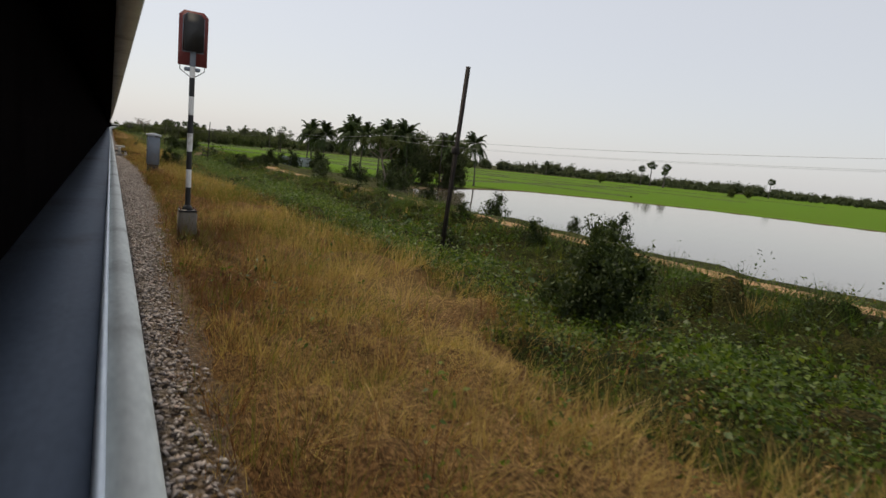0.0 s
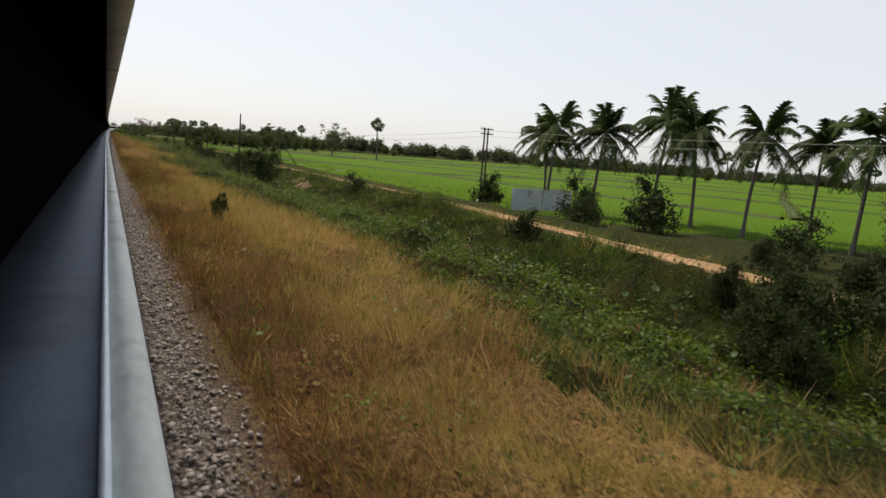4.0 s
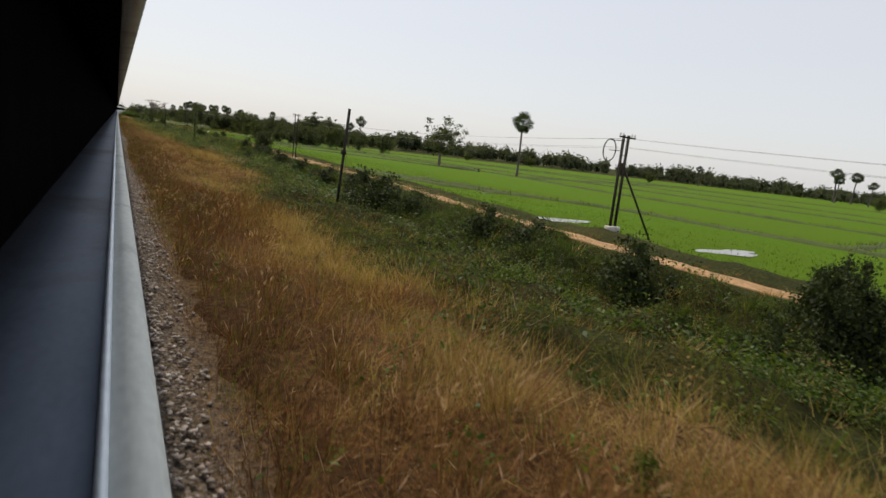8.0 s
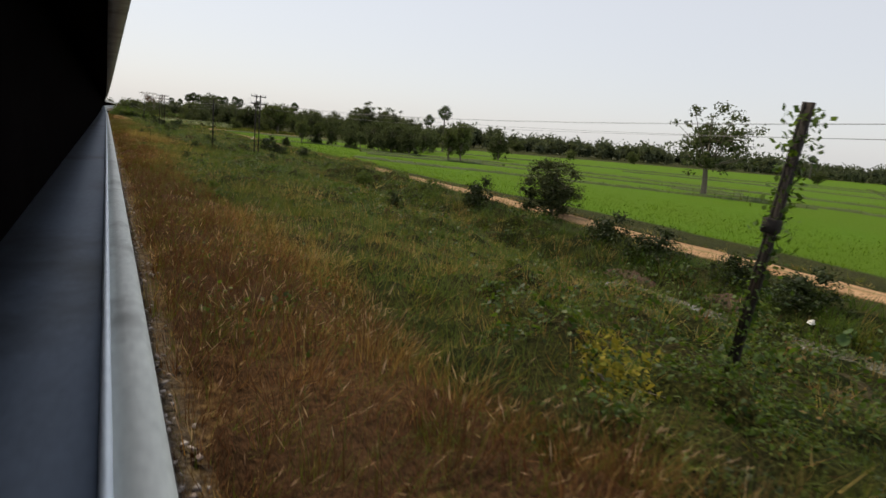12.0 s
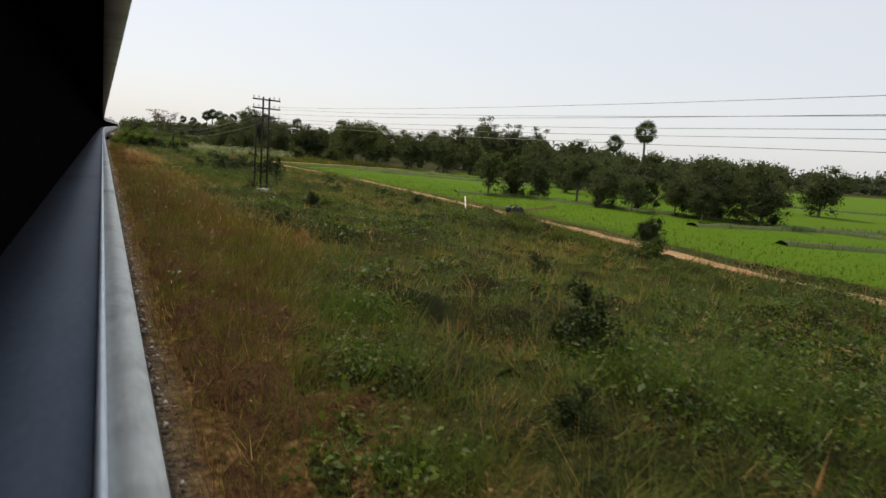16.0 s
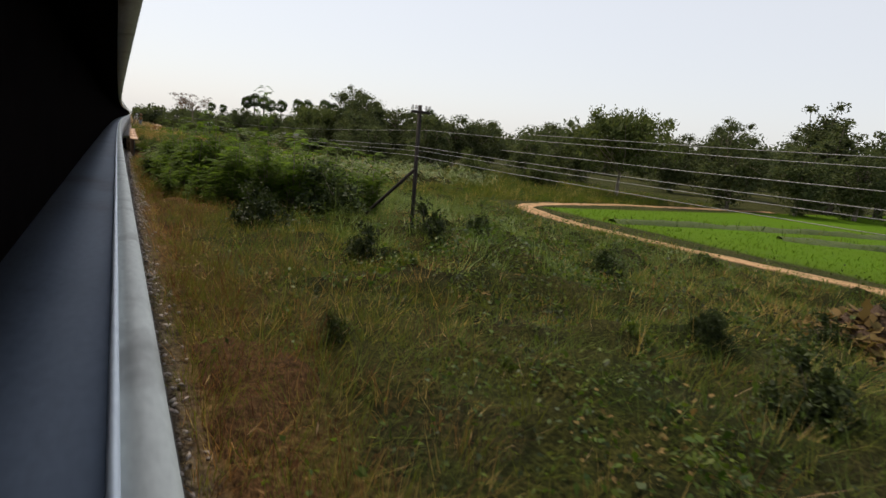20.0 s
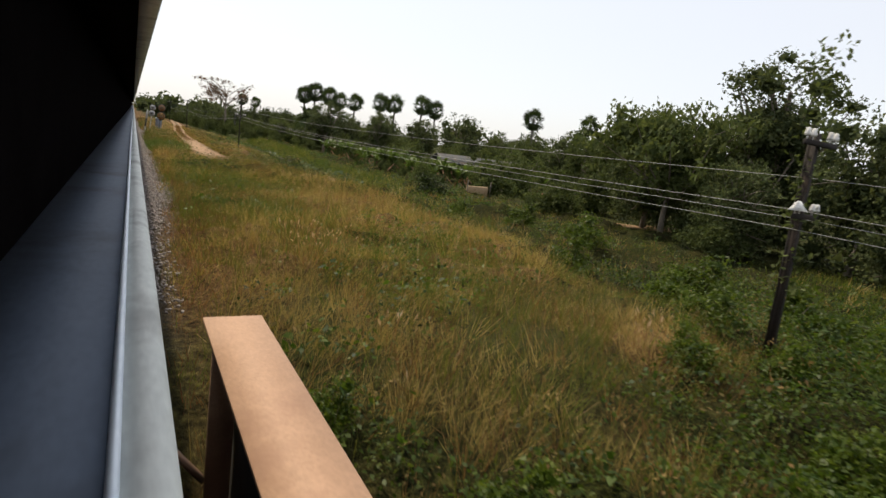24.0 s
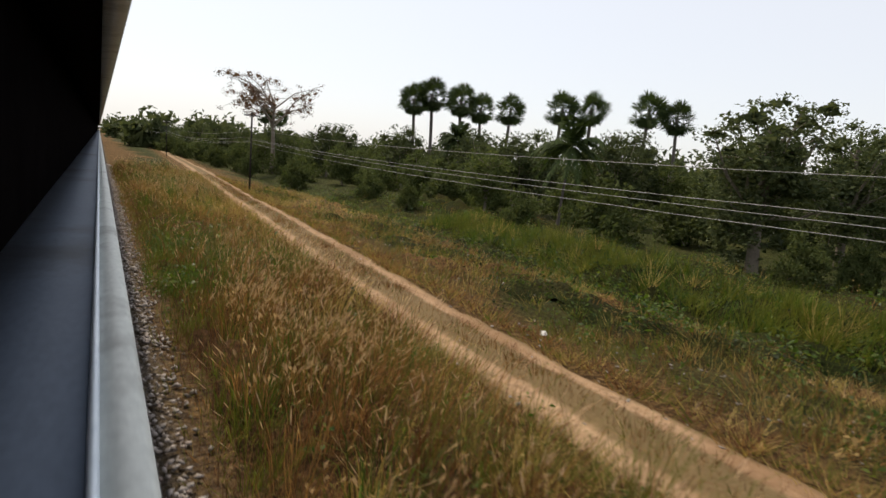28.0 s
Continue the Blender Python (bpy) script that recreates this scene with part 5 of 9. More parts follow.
tagged(new("dry_grass", blades(x, y, rng.uniform(0.25, 0.55, len(x)) * hf * big, rng.uniform(0.009, 0.016, len(x)), dx, dy, [M_DRY, M_STRAW, M_GREEN, M_RUSSET], mi, simple=True, base=dry_z)), "swathes of tall dry grass beside the ditch", "grass", kind="stuff")


def plume_grass(n, y0, y1, u0, u1, high, keep):
    """Stalks, each with a feathery head of seven thin slips round its axis."""
    x, y, u, dx, dy, big, c = tufts(n, 7, y0, y1, u0, u1, keep, 0.14)
    k = len(x)
    h = rng.uniform(*high, k) * big ** 0.5
    foot = np.stack([x, y, dry_z(x, y) - 0.03], -1)
    axis = np.stack([dx * 0.45, dy * 0.45, np.ones(k)], -1)
    axis /= np.linalg.norm(axis, axis=1)[:, None]
    tip = foot + axis * h[:, None]
    a = rng.uniform(0, 6.28, k)
    side = np.stack([np.cos(a), np.sin(a), 0 * a], -1) * 0.003
    V, Q, M = [np.stack([foot - side, foot + side, tip + side, tip - side], 1)], k, [np.zeros(k, int)]
    length, fat = rng.uniform(0.06, 0.13, k)[:, None], rng.uniform(0.004, 0.010, k)[:, None]
    bow = axis + np.stack([dx, dy, 0 * dx], -1) * 0.5
    for i in range(7):
        b = a + i * 0.9
        out = np.stack([np.cos(b), np.sin(b), 0.1 * np.sin(3 * b)], -1)
        f = rng.uniform(-0.1, 0.25, k)[:, None]
        low, top = tip + axis * length * (f - 0.1), tip + bow * length * (f + 0.7) + out * fat * 1.3
        wide = np.cross(out, axis) * fat * 0.45
        mid = (low + top) / 2 + out * fat
        V.append(np.stack([low, mid - wide, top, mid + wide], 1))
        M.append(np.ones(k, int))
    V = np.concatenate(V).reshape(-1, 3)
    return mesh_np("plumes", V, np.arange(len(V)).reshape(-1, 4), None, [M_DRY, M_PLUME], np.concatenate(M))


for n, y0, y1, u0, u1, hi in ((420, 119, 131, 1.1, 2.9, (0.35, 0.6)), (330, 131, 200, 1.2, 3.4, (0.35, 0.6)), (260, 306, 330, 1.2, 3.6, (0.35, 0.6)), (330, 477, 486, 1.2, 3.4, (0.3, 0.5)), (60, 444, 470, 1.2, 3.2, (0.4, 0.6)), (90, 412, 430, 2.0, 7.0, (0.4, 0.6)), (260, 173.5, 183, 5.5, 9.6, (0.45, 0.75))):
    me = plume_grass(n, y0, y1, u0, u1, hi, lambda y, u: np.clip(0.25 + 1.3 * smooth_noise(track_x(y) + u, y, 1.2, 150), 0, 1) * np.clip(2 * dry_mask(y, u), 0, 1))
    tagged(new("plume_grass", me), "tall dry grass with feathery pinkish plumes", "grass", kind="stuff")


def leaf_cards(x, y, z, size, mat, flat=0.6):
    """Pointed leaves, each four corners and folded."""
    n = len(x)
    a = rng.uniform(0, 6.28, n)
    t = rng.normal(0, flat, n)
    d = np.stack([np.cos(a) * np.cos(t), np.sin(a) * np.cos(t), np.sin(t)], -1)
    s = np.stack([-np.sin(a), np.cos(a), rng.normal(0, 0.4, n)], -1)
    p = np.stack([x, y, z], -1)
    L = size[:, None]
    V = np.stack([p, p + d * L * 0.45 + s * L * 0.3, p + d * L, p + d * L * 0.45 - s * L * 0.3], 1)
    o = 4 * np.arange(n)
    return mesh_np("leaves", V.reshape(-1, 3), np.stack([o, o + 1, o + 2, o + 3], -1), None, [mat] if not isinstance(mat, list) else mat)


def leafy_plants(n, y0, y1, u0, u1, keep, sizes, leaves, mats, choose):
    """Low plants, each a dome of tilted pointed leaves round its own stem; one mesh for all."""
    y, u = rng.uniform(y0, y1, n), u0 + (u1 - u0) * rng.random(n)
    s = rng.random(n) < keep(y, u)
    y, u = y[s], u[s]
    x = track_x(y) + u
    n = len(x)
    kind = choose(x, y, u, n)
    (h0, h1), (r0, r1), (l0, l1) = (np.array(v, float)[kind].T for v in sizes)
    grow = np.clip(1 + 0.4 * smooth_noise(x, y, 2.3, 131), 0.6, 1.5) * (0.7 + 0.6 * leafy(x, y))
    h, r = (h0 + (h1 - h0) * rng.random(n) ** 2.2) * grow, (r0 + (r1 - r0) * rng.random(n)) * grow
    z = canopy_z(x, y)
    c = np.repeat(np.arange(n), np.where(u < 9, leaves, int(leaves * 0.6)))
    k = len(c)
    a, el = rng.uniform(0, 6.28, k), np.arcsin(rng.random(k))
    shell = 0.45 + 0.55 * np.sqrt(rng.random(k))
    out = np.stack([np.cos(a) * np.cos(el), np.sin(a) * np.cos(el), np.sin(el)], -1)
    p = np.stack([x, y, z], -1)[c] + out * shell[:, None] * np.stack([r[c], r[c], h[c]], -1)
    p += rng.normal(0, 0.04, (k, 3))
    way = out * (1, 1, 0.25) + rng.normal(0, 0.55, (k, 3))
    way /= np.linalg.norm(way, axis=1)[:, None]
    face = out * 0.7 + (0, 0, 0.55) + rng.normal(0, 0.45, (k, 3))
    side = np.cross(way, face)
    side /= np.linalg.norm(side, axis=1)[:, None] + 1e-6
    L = ((l0 + (l1 - l0) * rng.random(n))[c] * rng.uniform(0.6, 1.25, k) * np.where(u[c] < 9, 1, 1.3))[:, None]
    V = np.stack([p - way * L * 0.4, p + side * L * 0.3, p + way * L * 0.6 - (0, 0, 0.02), p - side * L * 0.3], 1)
    o = 4 * np.arange(k)
    return mesh_np("leaves", V.reshape(-1, 3), np.stack([o, o + 1, o + 2, o + 3], -1), None, mats, kind[c])


weed_keep = lambda y, u: np.clip(2.2 * growth(track_x(y) + u, y) * (0.06 + 1.2 * leafy(track_x(y) + u, y)), 0, 1) * off_road(track_x(y) + u, y, 1.1)


def weed_kind(x, y, u, n):
    """0 broad creeper, 1 bushy weed, 2 tall thin weed, 3 dark low shrub, 4 withered."""
    v = 0.5 + 0.35 * smooth_noise(x, y, 6.0, 133) + rng.normal(0, 0.2, n)
    pick = np.where(v < 0.38, 0, np.where(v < 0.62, 1, np.where(v < 0.78, 2, 3)))
    return np.where(rng.random(n) < 0.05, 4, pick)


WEED_SIZES = ([(0.10, 0.40), (0.2, 1.0), (0.45, 1.35), (0.4, 1.2), (0.3, 0.8)], [(0.3, 0.65), (0.22, 0.5), (0.12, 0.25), (0.3, 0.6), (0.2, 0.35)], [(0.08, 0.14), (0.055, 0.10), (0.05, 0.08), (0.055, 0.09), (0.05, 0.09)])
WEED_MATS = [M_WEED, M_WEEDY, M_WEED, M_BUSH, M_BROWNLEAF]
me = leafy_plants(40000, -4, 520, 1.3, 20.0, weed_keep, WEED_SIZES, 28, WEED_MATS, weed_kind)
tagged(new("weeds", me), "leafy weeds and creepers crowding the ditch and bank", "weeds", kind="stuff")
# mounds of broad-leaved creeper over the ditch of the first stretch
me = leafy_plants(3000, -4, 112, 6.8, 13.4, lambda y, u: weed_keep(y, u) * np.clip(0.7 + 0.9 * smooth_noise(track_x(y) + u, y, 2.2, 170), 0, 1), ([(0.25, 0.6), (0.3, 0.8)], [(0.35, 0.75), (0.3, 0.6)], [(0.085, 0.135), (0.07, 0.11)]), 85, [M_WEEDY, M_WEED], lambda x, y, u, n: rng.choice([0, 1], n, p=[0.6, 0.4]))
tagged(new("weeds", me), "mounds of broad-leaved creeper over the ditch", "weeds", kind="stuff")
# the thick patches
spot_keep = lambda y, u: spots(track_x(y) + u, y, WEED_SPOTS) * off_road(track_x(y) + u, y, 1.0)
for n, y0, y1, u0, u1 in ((4200, 405, 423, 1.2, 19), (1200, 444, 463, 0.9, 5.5), (1100, 272, 283, 1.5, 13), (1000, 308, 317, 2.2, 11), (1100, 254.5, 264, 5.5, 14), (350, 121, 128, 2.5, 6), (300, 171, 177, 4.5, 10.5), (450, 138, 143, 8, 13), (250, 205.5, 209.5, 5, 9), (400, 36.5, 41.5, 9, 14), (800, 476, 492, 0.9, 5)):
    me = leafy_plants(n, y0, y1, u0, u1, spot_keep, ([(0.15, 0.4), (0.3, 1.2), (0.6, 1.5), (0.3, 1.2), (0.4, 1.0)], [(0.2, 0.4), (0.2, 0.45), (0.1, 0.2), (0.25, 0.5), (0.15, 0.3)], [(0.05, 0.09), (0.04, 0.075), (0.035, 0.06), (0.04, 0.07), (0.035, 0.06)]), 40, WEED_MATS, weed_kind)
    tagged(new("weeds", me), "thick patch of leafy weeds among the straw", "weeds", kind="stuff")
# sprigs of green weed standing in the dry grass
sprig_keep = lambda y, u: np.interp(y, [408, 412, 434, 438, 456, 462], [0.16, 0.45, 0.5, 1.3, 1.3, 0.5]) * np.clip(dry_mask(y, u), 0, 1) * np.clip(0.2 + 1.6 * smooth_noise(track_x(y) + u, y, 3.4, 134), 0, 1) * (u > ballast_edge(y) + 0.35) * off_road(track_x(y) + u, y, 1.2)
me = leafy_plants(30000, -4, 520, 0.9, 8.0, sprig_keep, WEED_SIZES, 20, WEED_MATS, lambda x, y, u, n: rng.choice([1, 2, 4], n, p=[0.45, 0.35, 0.2]))
tagged(new("weeds", me), "sprigs of green weed standing in the dry grass", "weeds", kind="stuff")
# tufts between the wheel ruts and stones on the slope beyond
x, y, u, dx, dy, big, c = tufts(2200, 16, 464, 522, lambda y: road_x(y) - track_x(y) - 0.26, lambda y: road_x(y) - track_x(y) + 0.22, lambda y, u: np.interp(y, [464, 475], [0.2, 1]) * np.clip(0.8 + 0.7 * smooth_noise(track_x(y) + u, y, 1.6, 98), 0.2, 1), 0.13)
tagged(new("median_grass", blades(x, y, rng.uniform(0.10, 0.3, len(x)) * big, rng.uniform(0.008, 0.018, len(x)), dx, dy, [M_DRY, M_RUSSET, M_GREEN], rng.choice(3, c.max() + 1, p=[0.55, 0.25, 0.2])[c], simple=True)), "short dry tufts between the wheel ruts", "grass", kind="stuff")
x, y, u = scatter(1500, 440, 522, 4.0, 13.0)
tagged(new("slope_stones", stones_mesh("slope_stones", x, y, ground_z(x, y) + 0.03, rng.uniform(0.012, 0.045, len(x)), M_STONE)), "stones and clods on the track and its slope", "stones", kind="stuff")


# ---- reeds, lotus, rice ----
def gully_keep(y, u):
    x = track_x(y) + u
    return np.clip(band(y, 384.5, 405.0 + 3 * smooth_noise(x, y, 5, 43), 3) * np.clip(0.85 + 0.5 * smooth_noise(x, y, 3, 41), 0.2, 1), 0, 1)


def arching(x, y, z, length, width, rise, mats, mi):
    """Long leaves that rise and bow over, five segments each."""
    n, k = len(x), 6
    a = rng.uniform(0, 6.28, n)
    f = np.linspace(0, 1, k)[None]
    out = length[:, None] * f * (0.35 + 0.5 * f)
    up = length[:, None] * (rise[:, None] * f - (rise[:, None] * 0.55 + 0.45) * f ** 2.2)
    cx, cy, cz = x[:, None] + np.cos(a)[:, None] * out, y[:, None] + np.sin(a)[:, None] * out, z[:, None] + up
    w = width[:, None] * np.array([0.5, 0.9, 1.0, 0.85, 0.55, 0.05])[None] / 2
    turn = rng.normal(0, 0.35, n)[:, None]
    sx, sy, sz = -np.sin(a)[:, None] * w * np.cos(turn), np.cos(a)[:, None] * w * np.cos(turn), w * np.sin(turn)
    V = np.stack([np.stack([cx - sx, cy - sy, cz - sz], -1), np.stack([cx + sx, cy + sy, cz + sz], -1)], 2).reshape(-1, 3)
    j = np.arange(k - 1)[None] * 2 + (np.arange(n) * 2 * k)[:, None]
    Q = np.stack([j, j + 1, j + 3, j + 2], -1).reshape(-1, 4)
    return mesh_np("arching_leaves", V, Q, None, mats, np.repeat(mi, k - 1), smooth=True)


x, y, u = scatter(17500, 383, 416, 1.7, 32.0, gully_keep, 0.18)
stalk = rng.uniform(0.25, 1.75, len(x)) * np.interp(u, [1.7, 3.0, 14, 32], [0.7, 1, 1.05, 0.85]) * (1 + 0.25 * smooth_noise(x, y, 2.5, 42))
mi = np.where(rng.random(len(x)) < 0.08, 1, 0)
tagged(new("reeds", arching(x, y, ground_z(x, y) + stalk, rng.uniform(0.4, 0.9, len(x)), rng.uniform(0.03, 0.06, len(x)), rng.uniform(0.5, 1.1, len(x)), [M_REED, M_STRAW], mi)), "dense tall reed grass filling the stream gully", "reeds", kind="stuff")

x, y, u = scatter(64000, 80, 378, rice_edge, lambda y: rice_edge(y) + 20, lambda y, u: np.clip(1.1 - (u - rice_edge(y)) / 22, 0.1, 1))
lean = rng.normal(0, 0.35, (2, len(x)))
tagged(new("rice_plants", blades(x, y, rng.uniform(0.1, 0.26, len(x)) * np.interp(u - rice_edge(y), [0, 20], [1, 0.6]), rng.uniform(0.04, 0.08, len(x)), lean[0], lean[1], [M_RICE], simple=True)), "young bright green rice in the paddy", "rice", kind="stuff")


def lotus(places, name, label, mat=M_LOTUS, tip=0.6, sizes=(0.06, 0.14)):
    sh = Shape()
    for lx, ly, n, sx, sy in places:
        for _ in range(n * 2):
            px, py = lx + rng.normal(0, sx), ly + rng.normal(0, sy)
            pz, r = gz(px, py) + rng.uniform(0.2, 0.5), rng.uniform(*sizes)
            a = np.arange(11) * 2 * np.pi / 11
            ring = np.c_[np.cos(a) * r, np.sin(a) * r, 0.05 * r * np.cos(3 * a) + 0.06]
            tilt = Euler((rng.normal(0, tip), rng.normal(0, tip), rng.uniform(0, 6.28))).to_matrix()
            v = np.vstack([[0, 0, 0], ring]) @ np.array(tilt).T + (px, py, pz)
            sh.add(v, (), [(0, k + 1, (k + 1) % 11 + 1) for k in range(11)])
            sh.tube([(px, py, pz - 0.75), (px, py, pz)], 0.008, 3, False)
    return tagged(new(name, sh.mesh(name, mat, True)), label, "lotus", kind="stuff")


lotus([(15.2, 26, 70, 1.3, 5), (12.5, 14, 30, 1.2, 4), (12.5, 44, 30, 1, 5), (12, 62, 46, 1, 4), (13, 80, 24, 1, 6)], "lotus_leaves", "round lotus leaves standing in the ditch")
lotus([(13.7, 175, 46, 0.5, 2.5), (14.4, 180, 40, 0.5, 3), (15.0, 187, 30, 0.5, 3), (15.7, 194, 36, 0.6, 3), (16.1, 201, 34, 0.6, 4), (16.2, 208, 16, 0.6, 3), (12.5, 118, 12, 0.8, 5), (12.5, 140, 14, 0.8, 5)], "lotus_leaves", "round lotus leaves standing in the ditch")
lotus([(float(lotus_x(y)), y, 6, 0.3, 0.9) for y in np.arange(445, 470, 1.6)], "lotus_leaves", "round lotus leaves in the roadside ditch, sky sheen painted pale", M_LOTUS_SHEEN, 0.4, (0.08, 0.17))


# ---- paddy dykes ----
def ridge(pts, half, high):
    p = np.array(pts, float)
    s = np.r_[0, np.cumsum(np.hypot(*np.diff(p, axis=0).T))]
    q = np.arange(0, s[-1], 0.7)
    cx, cy = np.interp(q, s, p[:, 0]), np.interp(q, s, p[:, 1])
    dx, dy = np.gradient(cx), np.gradient(cy)
    ln = np.hypot(dx, dy)
    a = np.array([-1, -0.55, 0, 0.55, 1])
    wob = half * (1 + 0.25 * smooth_noise(cx, cy, 1.7, 51))
    X, Y = cx[:, None] + (dy / ln)[:, None] * wob[:, None] * a, cy[:, None] - (dx / ln)[:, None] * wob[:, None] * a
    Z = ground_z(X, Y) - 0.03 + high * (1 + 0.4 * smooth_noise(X, Y, 0.9, 52)) * np.array([0, 0.8, 1, 0.8, 0])
    ii, jj = np.meshgrid(np.arange(len(q) - 1), np.arange(4), indexing="ij")
    me = mesh_np("paddy_dyke", np.stack([X, Y, Z], -1).reshape(-1, 3), np.stack([ii * 5 + jj, ii * 5 + jj + 1, (ii + 1) * 5 + jj + 1, (ii + 1) * 5 + jj], -1).reshape(-1, 4), None, [M_DYKE], smooth=True)
    tagged(new("paddy_dyke", me), "low grassy dyke between rice paddies", "dyke", kind="structure")
    return cx, cy


M_DYKE = surface("dyke_turf", (0.03, 0.05, 0.010), (0.065, 0.09, 0.02), 1.2, 14, 0.95, bump_s=0.8, dist=0.08)
DYKES = [[(28, 203), (30, 201), (34, 194), (38, 184), (44, 176), (48, 158), (52, 135), (58, 100)], [(26, 202), (31, 190.5), (40, 181)],
         [(66, 255), (70, 235), (69.5, 224), (69, 206), (74, 180), (85, 140), (100, 90)], [(40, 300), (64.5, 295), (75, 273), (90, 240), (110, 190), (140, 120)],
         [(30.6, 279), (38, 270), (45, 263), (60, 245), (66, 236)], [(38, 292), (54, 284), (62, 270), (75, 250)], [(100, 295), (120, 277), (127, 243), (150, 190), (190, 120)],
         [(37, 360), (60, 340), (90, 320), (140, 290), (220, 240)], [(29, 366), (45, 362), (70, 350)], [(33, 323), (41, 319), (46, 308), (53, 296), (60, 284)],
         [(170, 300), (220, 240), (300, 150)], [(60, 100), (110, 130), (180, 170), (260, 230)], [(48, 158), (80, 165), (140, 190)], [(70, 228), (120, 250), (200, 290)]]
tuft = []
for d in DYKES:
    cx, cy = ridge(d, 0.75, 0.28)
    tuft.append(np.c_[cx, cy])
p = np.repeat(np.vstack(tuft), 8, 0) + rng.normal(0, 0.45, (len(np.vstack(tuft)) * 8, 2))
lean = rng.normal(0, 0.4, (2, len(p)))
tagged(new("dyke_grass", blades(p[:, 0], p[:, 1], rng.uniform(0.2, 0.6, len(p)), rng.uniform(0.05, 0.09, len(p)), lean[0], lean[1], [M_GREEN, M_WEED], rng.integers(0, 2, len(p)), zoff=0.1, simple=True)), "rough grass along the paddy dykes", "grass", kind="stuff")

# flooded gaps in the paddy
for px, py, rx, ry in ((31, 156, 2.6, 0.9), (26.4, 165, 2.0, 1.1), (34.5, 185, 2.2, 0.6)):
    a = np.arange(20) * 2 * np.pi / 20
    r = 1 + 0.25 * np.sin(3 * a + px) + 0.12 * np.sin(7 * a)
    sh = Shape().add(np.vstack([[px, py, gz(px, py) + 0.05], np.c_[px + rx * r * np.cos(a), py + ry * r * np.sin(a), np.full(20, gz(px, py) + 0.05)]]), (), [(0, k + 1, (k + 1) % 20 + 1) for k in range(20)])
    tagged(new("water", sh.mesh("water", M_WATER)), "shallow flood water between the rice", "water", kind="structure")


# ---- trees and shrubs: each kind is built once, then placed again ----
rng = np.random.default_rng(41)


class Kind:
    def __init__(self, name, label, category, group=""):
        self.args, self.ob, self.used, self.high = (name, label, category, group), None, False, 1.0

    def start(self, high):
        self.high = high
        self.ob = thing(self.args[0], Matrix(), self.args[1], self.args[2], self.args[3])
        return self.ob

    def place(self, x, y, top=None, high=None, wide=1.0, base=None, label="", turn=None):
        z = gz(x, y) - 0.05 if base is None else base
        s = (high if high else top - z) / self.high
        m = Matrix.Translation((x, y, z)) @ Matrix.Rotation(rng.uniform(0, 6.28) if turn is None else turn, 4, "Z") @ Matrix.Diagonal((s * wide, s * wide, s, 1))
        if self.used:
            ob = copy_thing(self.ob, m)
        else:
            ob, self.used = self.ob, True
            ob.matrix_world = m
        if label:
            tagged(ob, label)
        return ob


def limbs(sh, start, ends, r0):
    for e in ends:
        mid = (np.array(start) + np.array(e)) / 2 + rng.normal(0, 0.25, 3) + (0, 0, -0.1)
        sh.tube([start, mid, e], [r0, r0 * 0.6, r0 * 0.15], 5, False)


def leaf_slips(p, size, mat, flat=0.7):
    """Leaves of three corners for crowns."""
    n = len(p)
    a, t = rng.uniform(0, 6.28, n), rng.normal(0, flat, n)
    d = np.stack([np.cos(a) * np.cos(t), np.sin(a) * np.cos(t), np.sin(t)], -1)
    s = np.cross(d, rng.normal(0, 1, (n, 3)))
    s /= np.linalg.norm(s, axis=1)[:, None]
    L = size[:, None]
    V = np.stack([p - d * L * 0.5, p + d * L * 0.15 + s * L * 0.42, p + d * L * 0.5 - s * L * 0.3], 1)
    return mesh_np("leaves", V.reshape(-1, 3), None, np.arange(3 * n).reshape(-1, 3), [mat])


def crown_mesh(clumps, radius, count, leaf, mat, flat=0.7, grow=None):
    """Small leaves through every clump, larger shaded ones in its heart."""
    size = radius * rng.uniform(0.6, 1.25, len(clumps)) * (1.0 if grow is None else np.array(grow))
    pick = rng.choice(len(clumps), count, p=size ** 2 / (size ** 2).sum())
    c, r = np.array(clumps)[pick], size[pick]
    d = rng.normal(0, 1, (count, 3))
    d *= (np.cbrt(rng.random(count)) / np.linalg.norm(d, axis=1))[:, None]
    d *= np.where(rng.random(count) < 0.10, 1.22, 1.0)[:, None]
    heart = np.arange(count) < count * 0.10
    d[heart] *= 0.35
    p = c + d * r[:, None] * np.array([1, 1, 0.75])
    p[:, 2] = np.maximum(p[:, 2], 0.02)
    return leaf_slips(p, np.where(heart, np.maximum(2.0 * leaf, r * 0.6), rng.uniform(0.6, 1.5, count) * leaf), mat, flat)


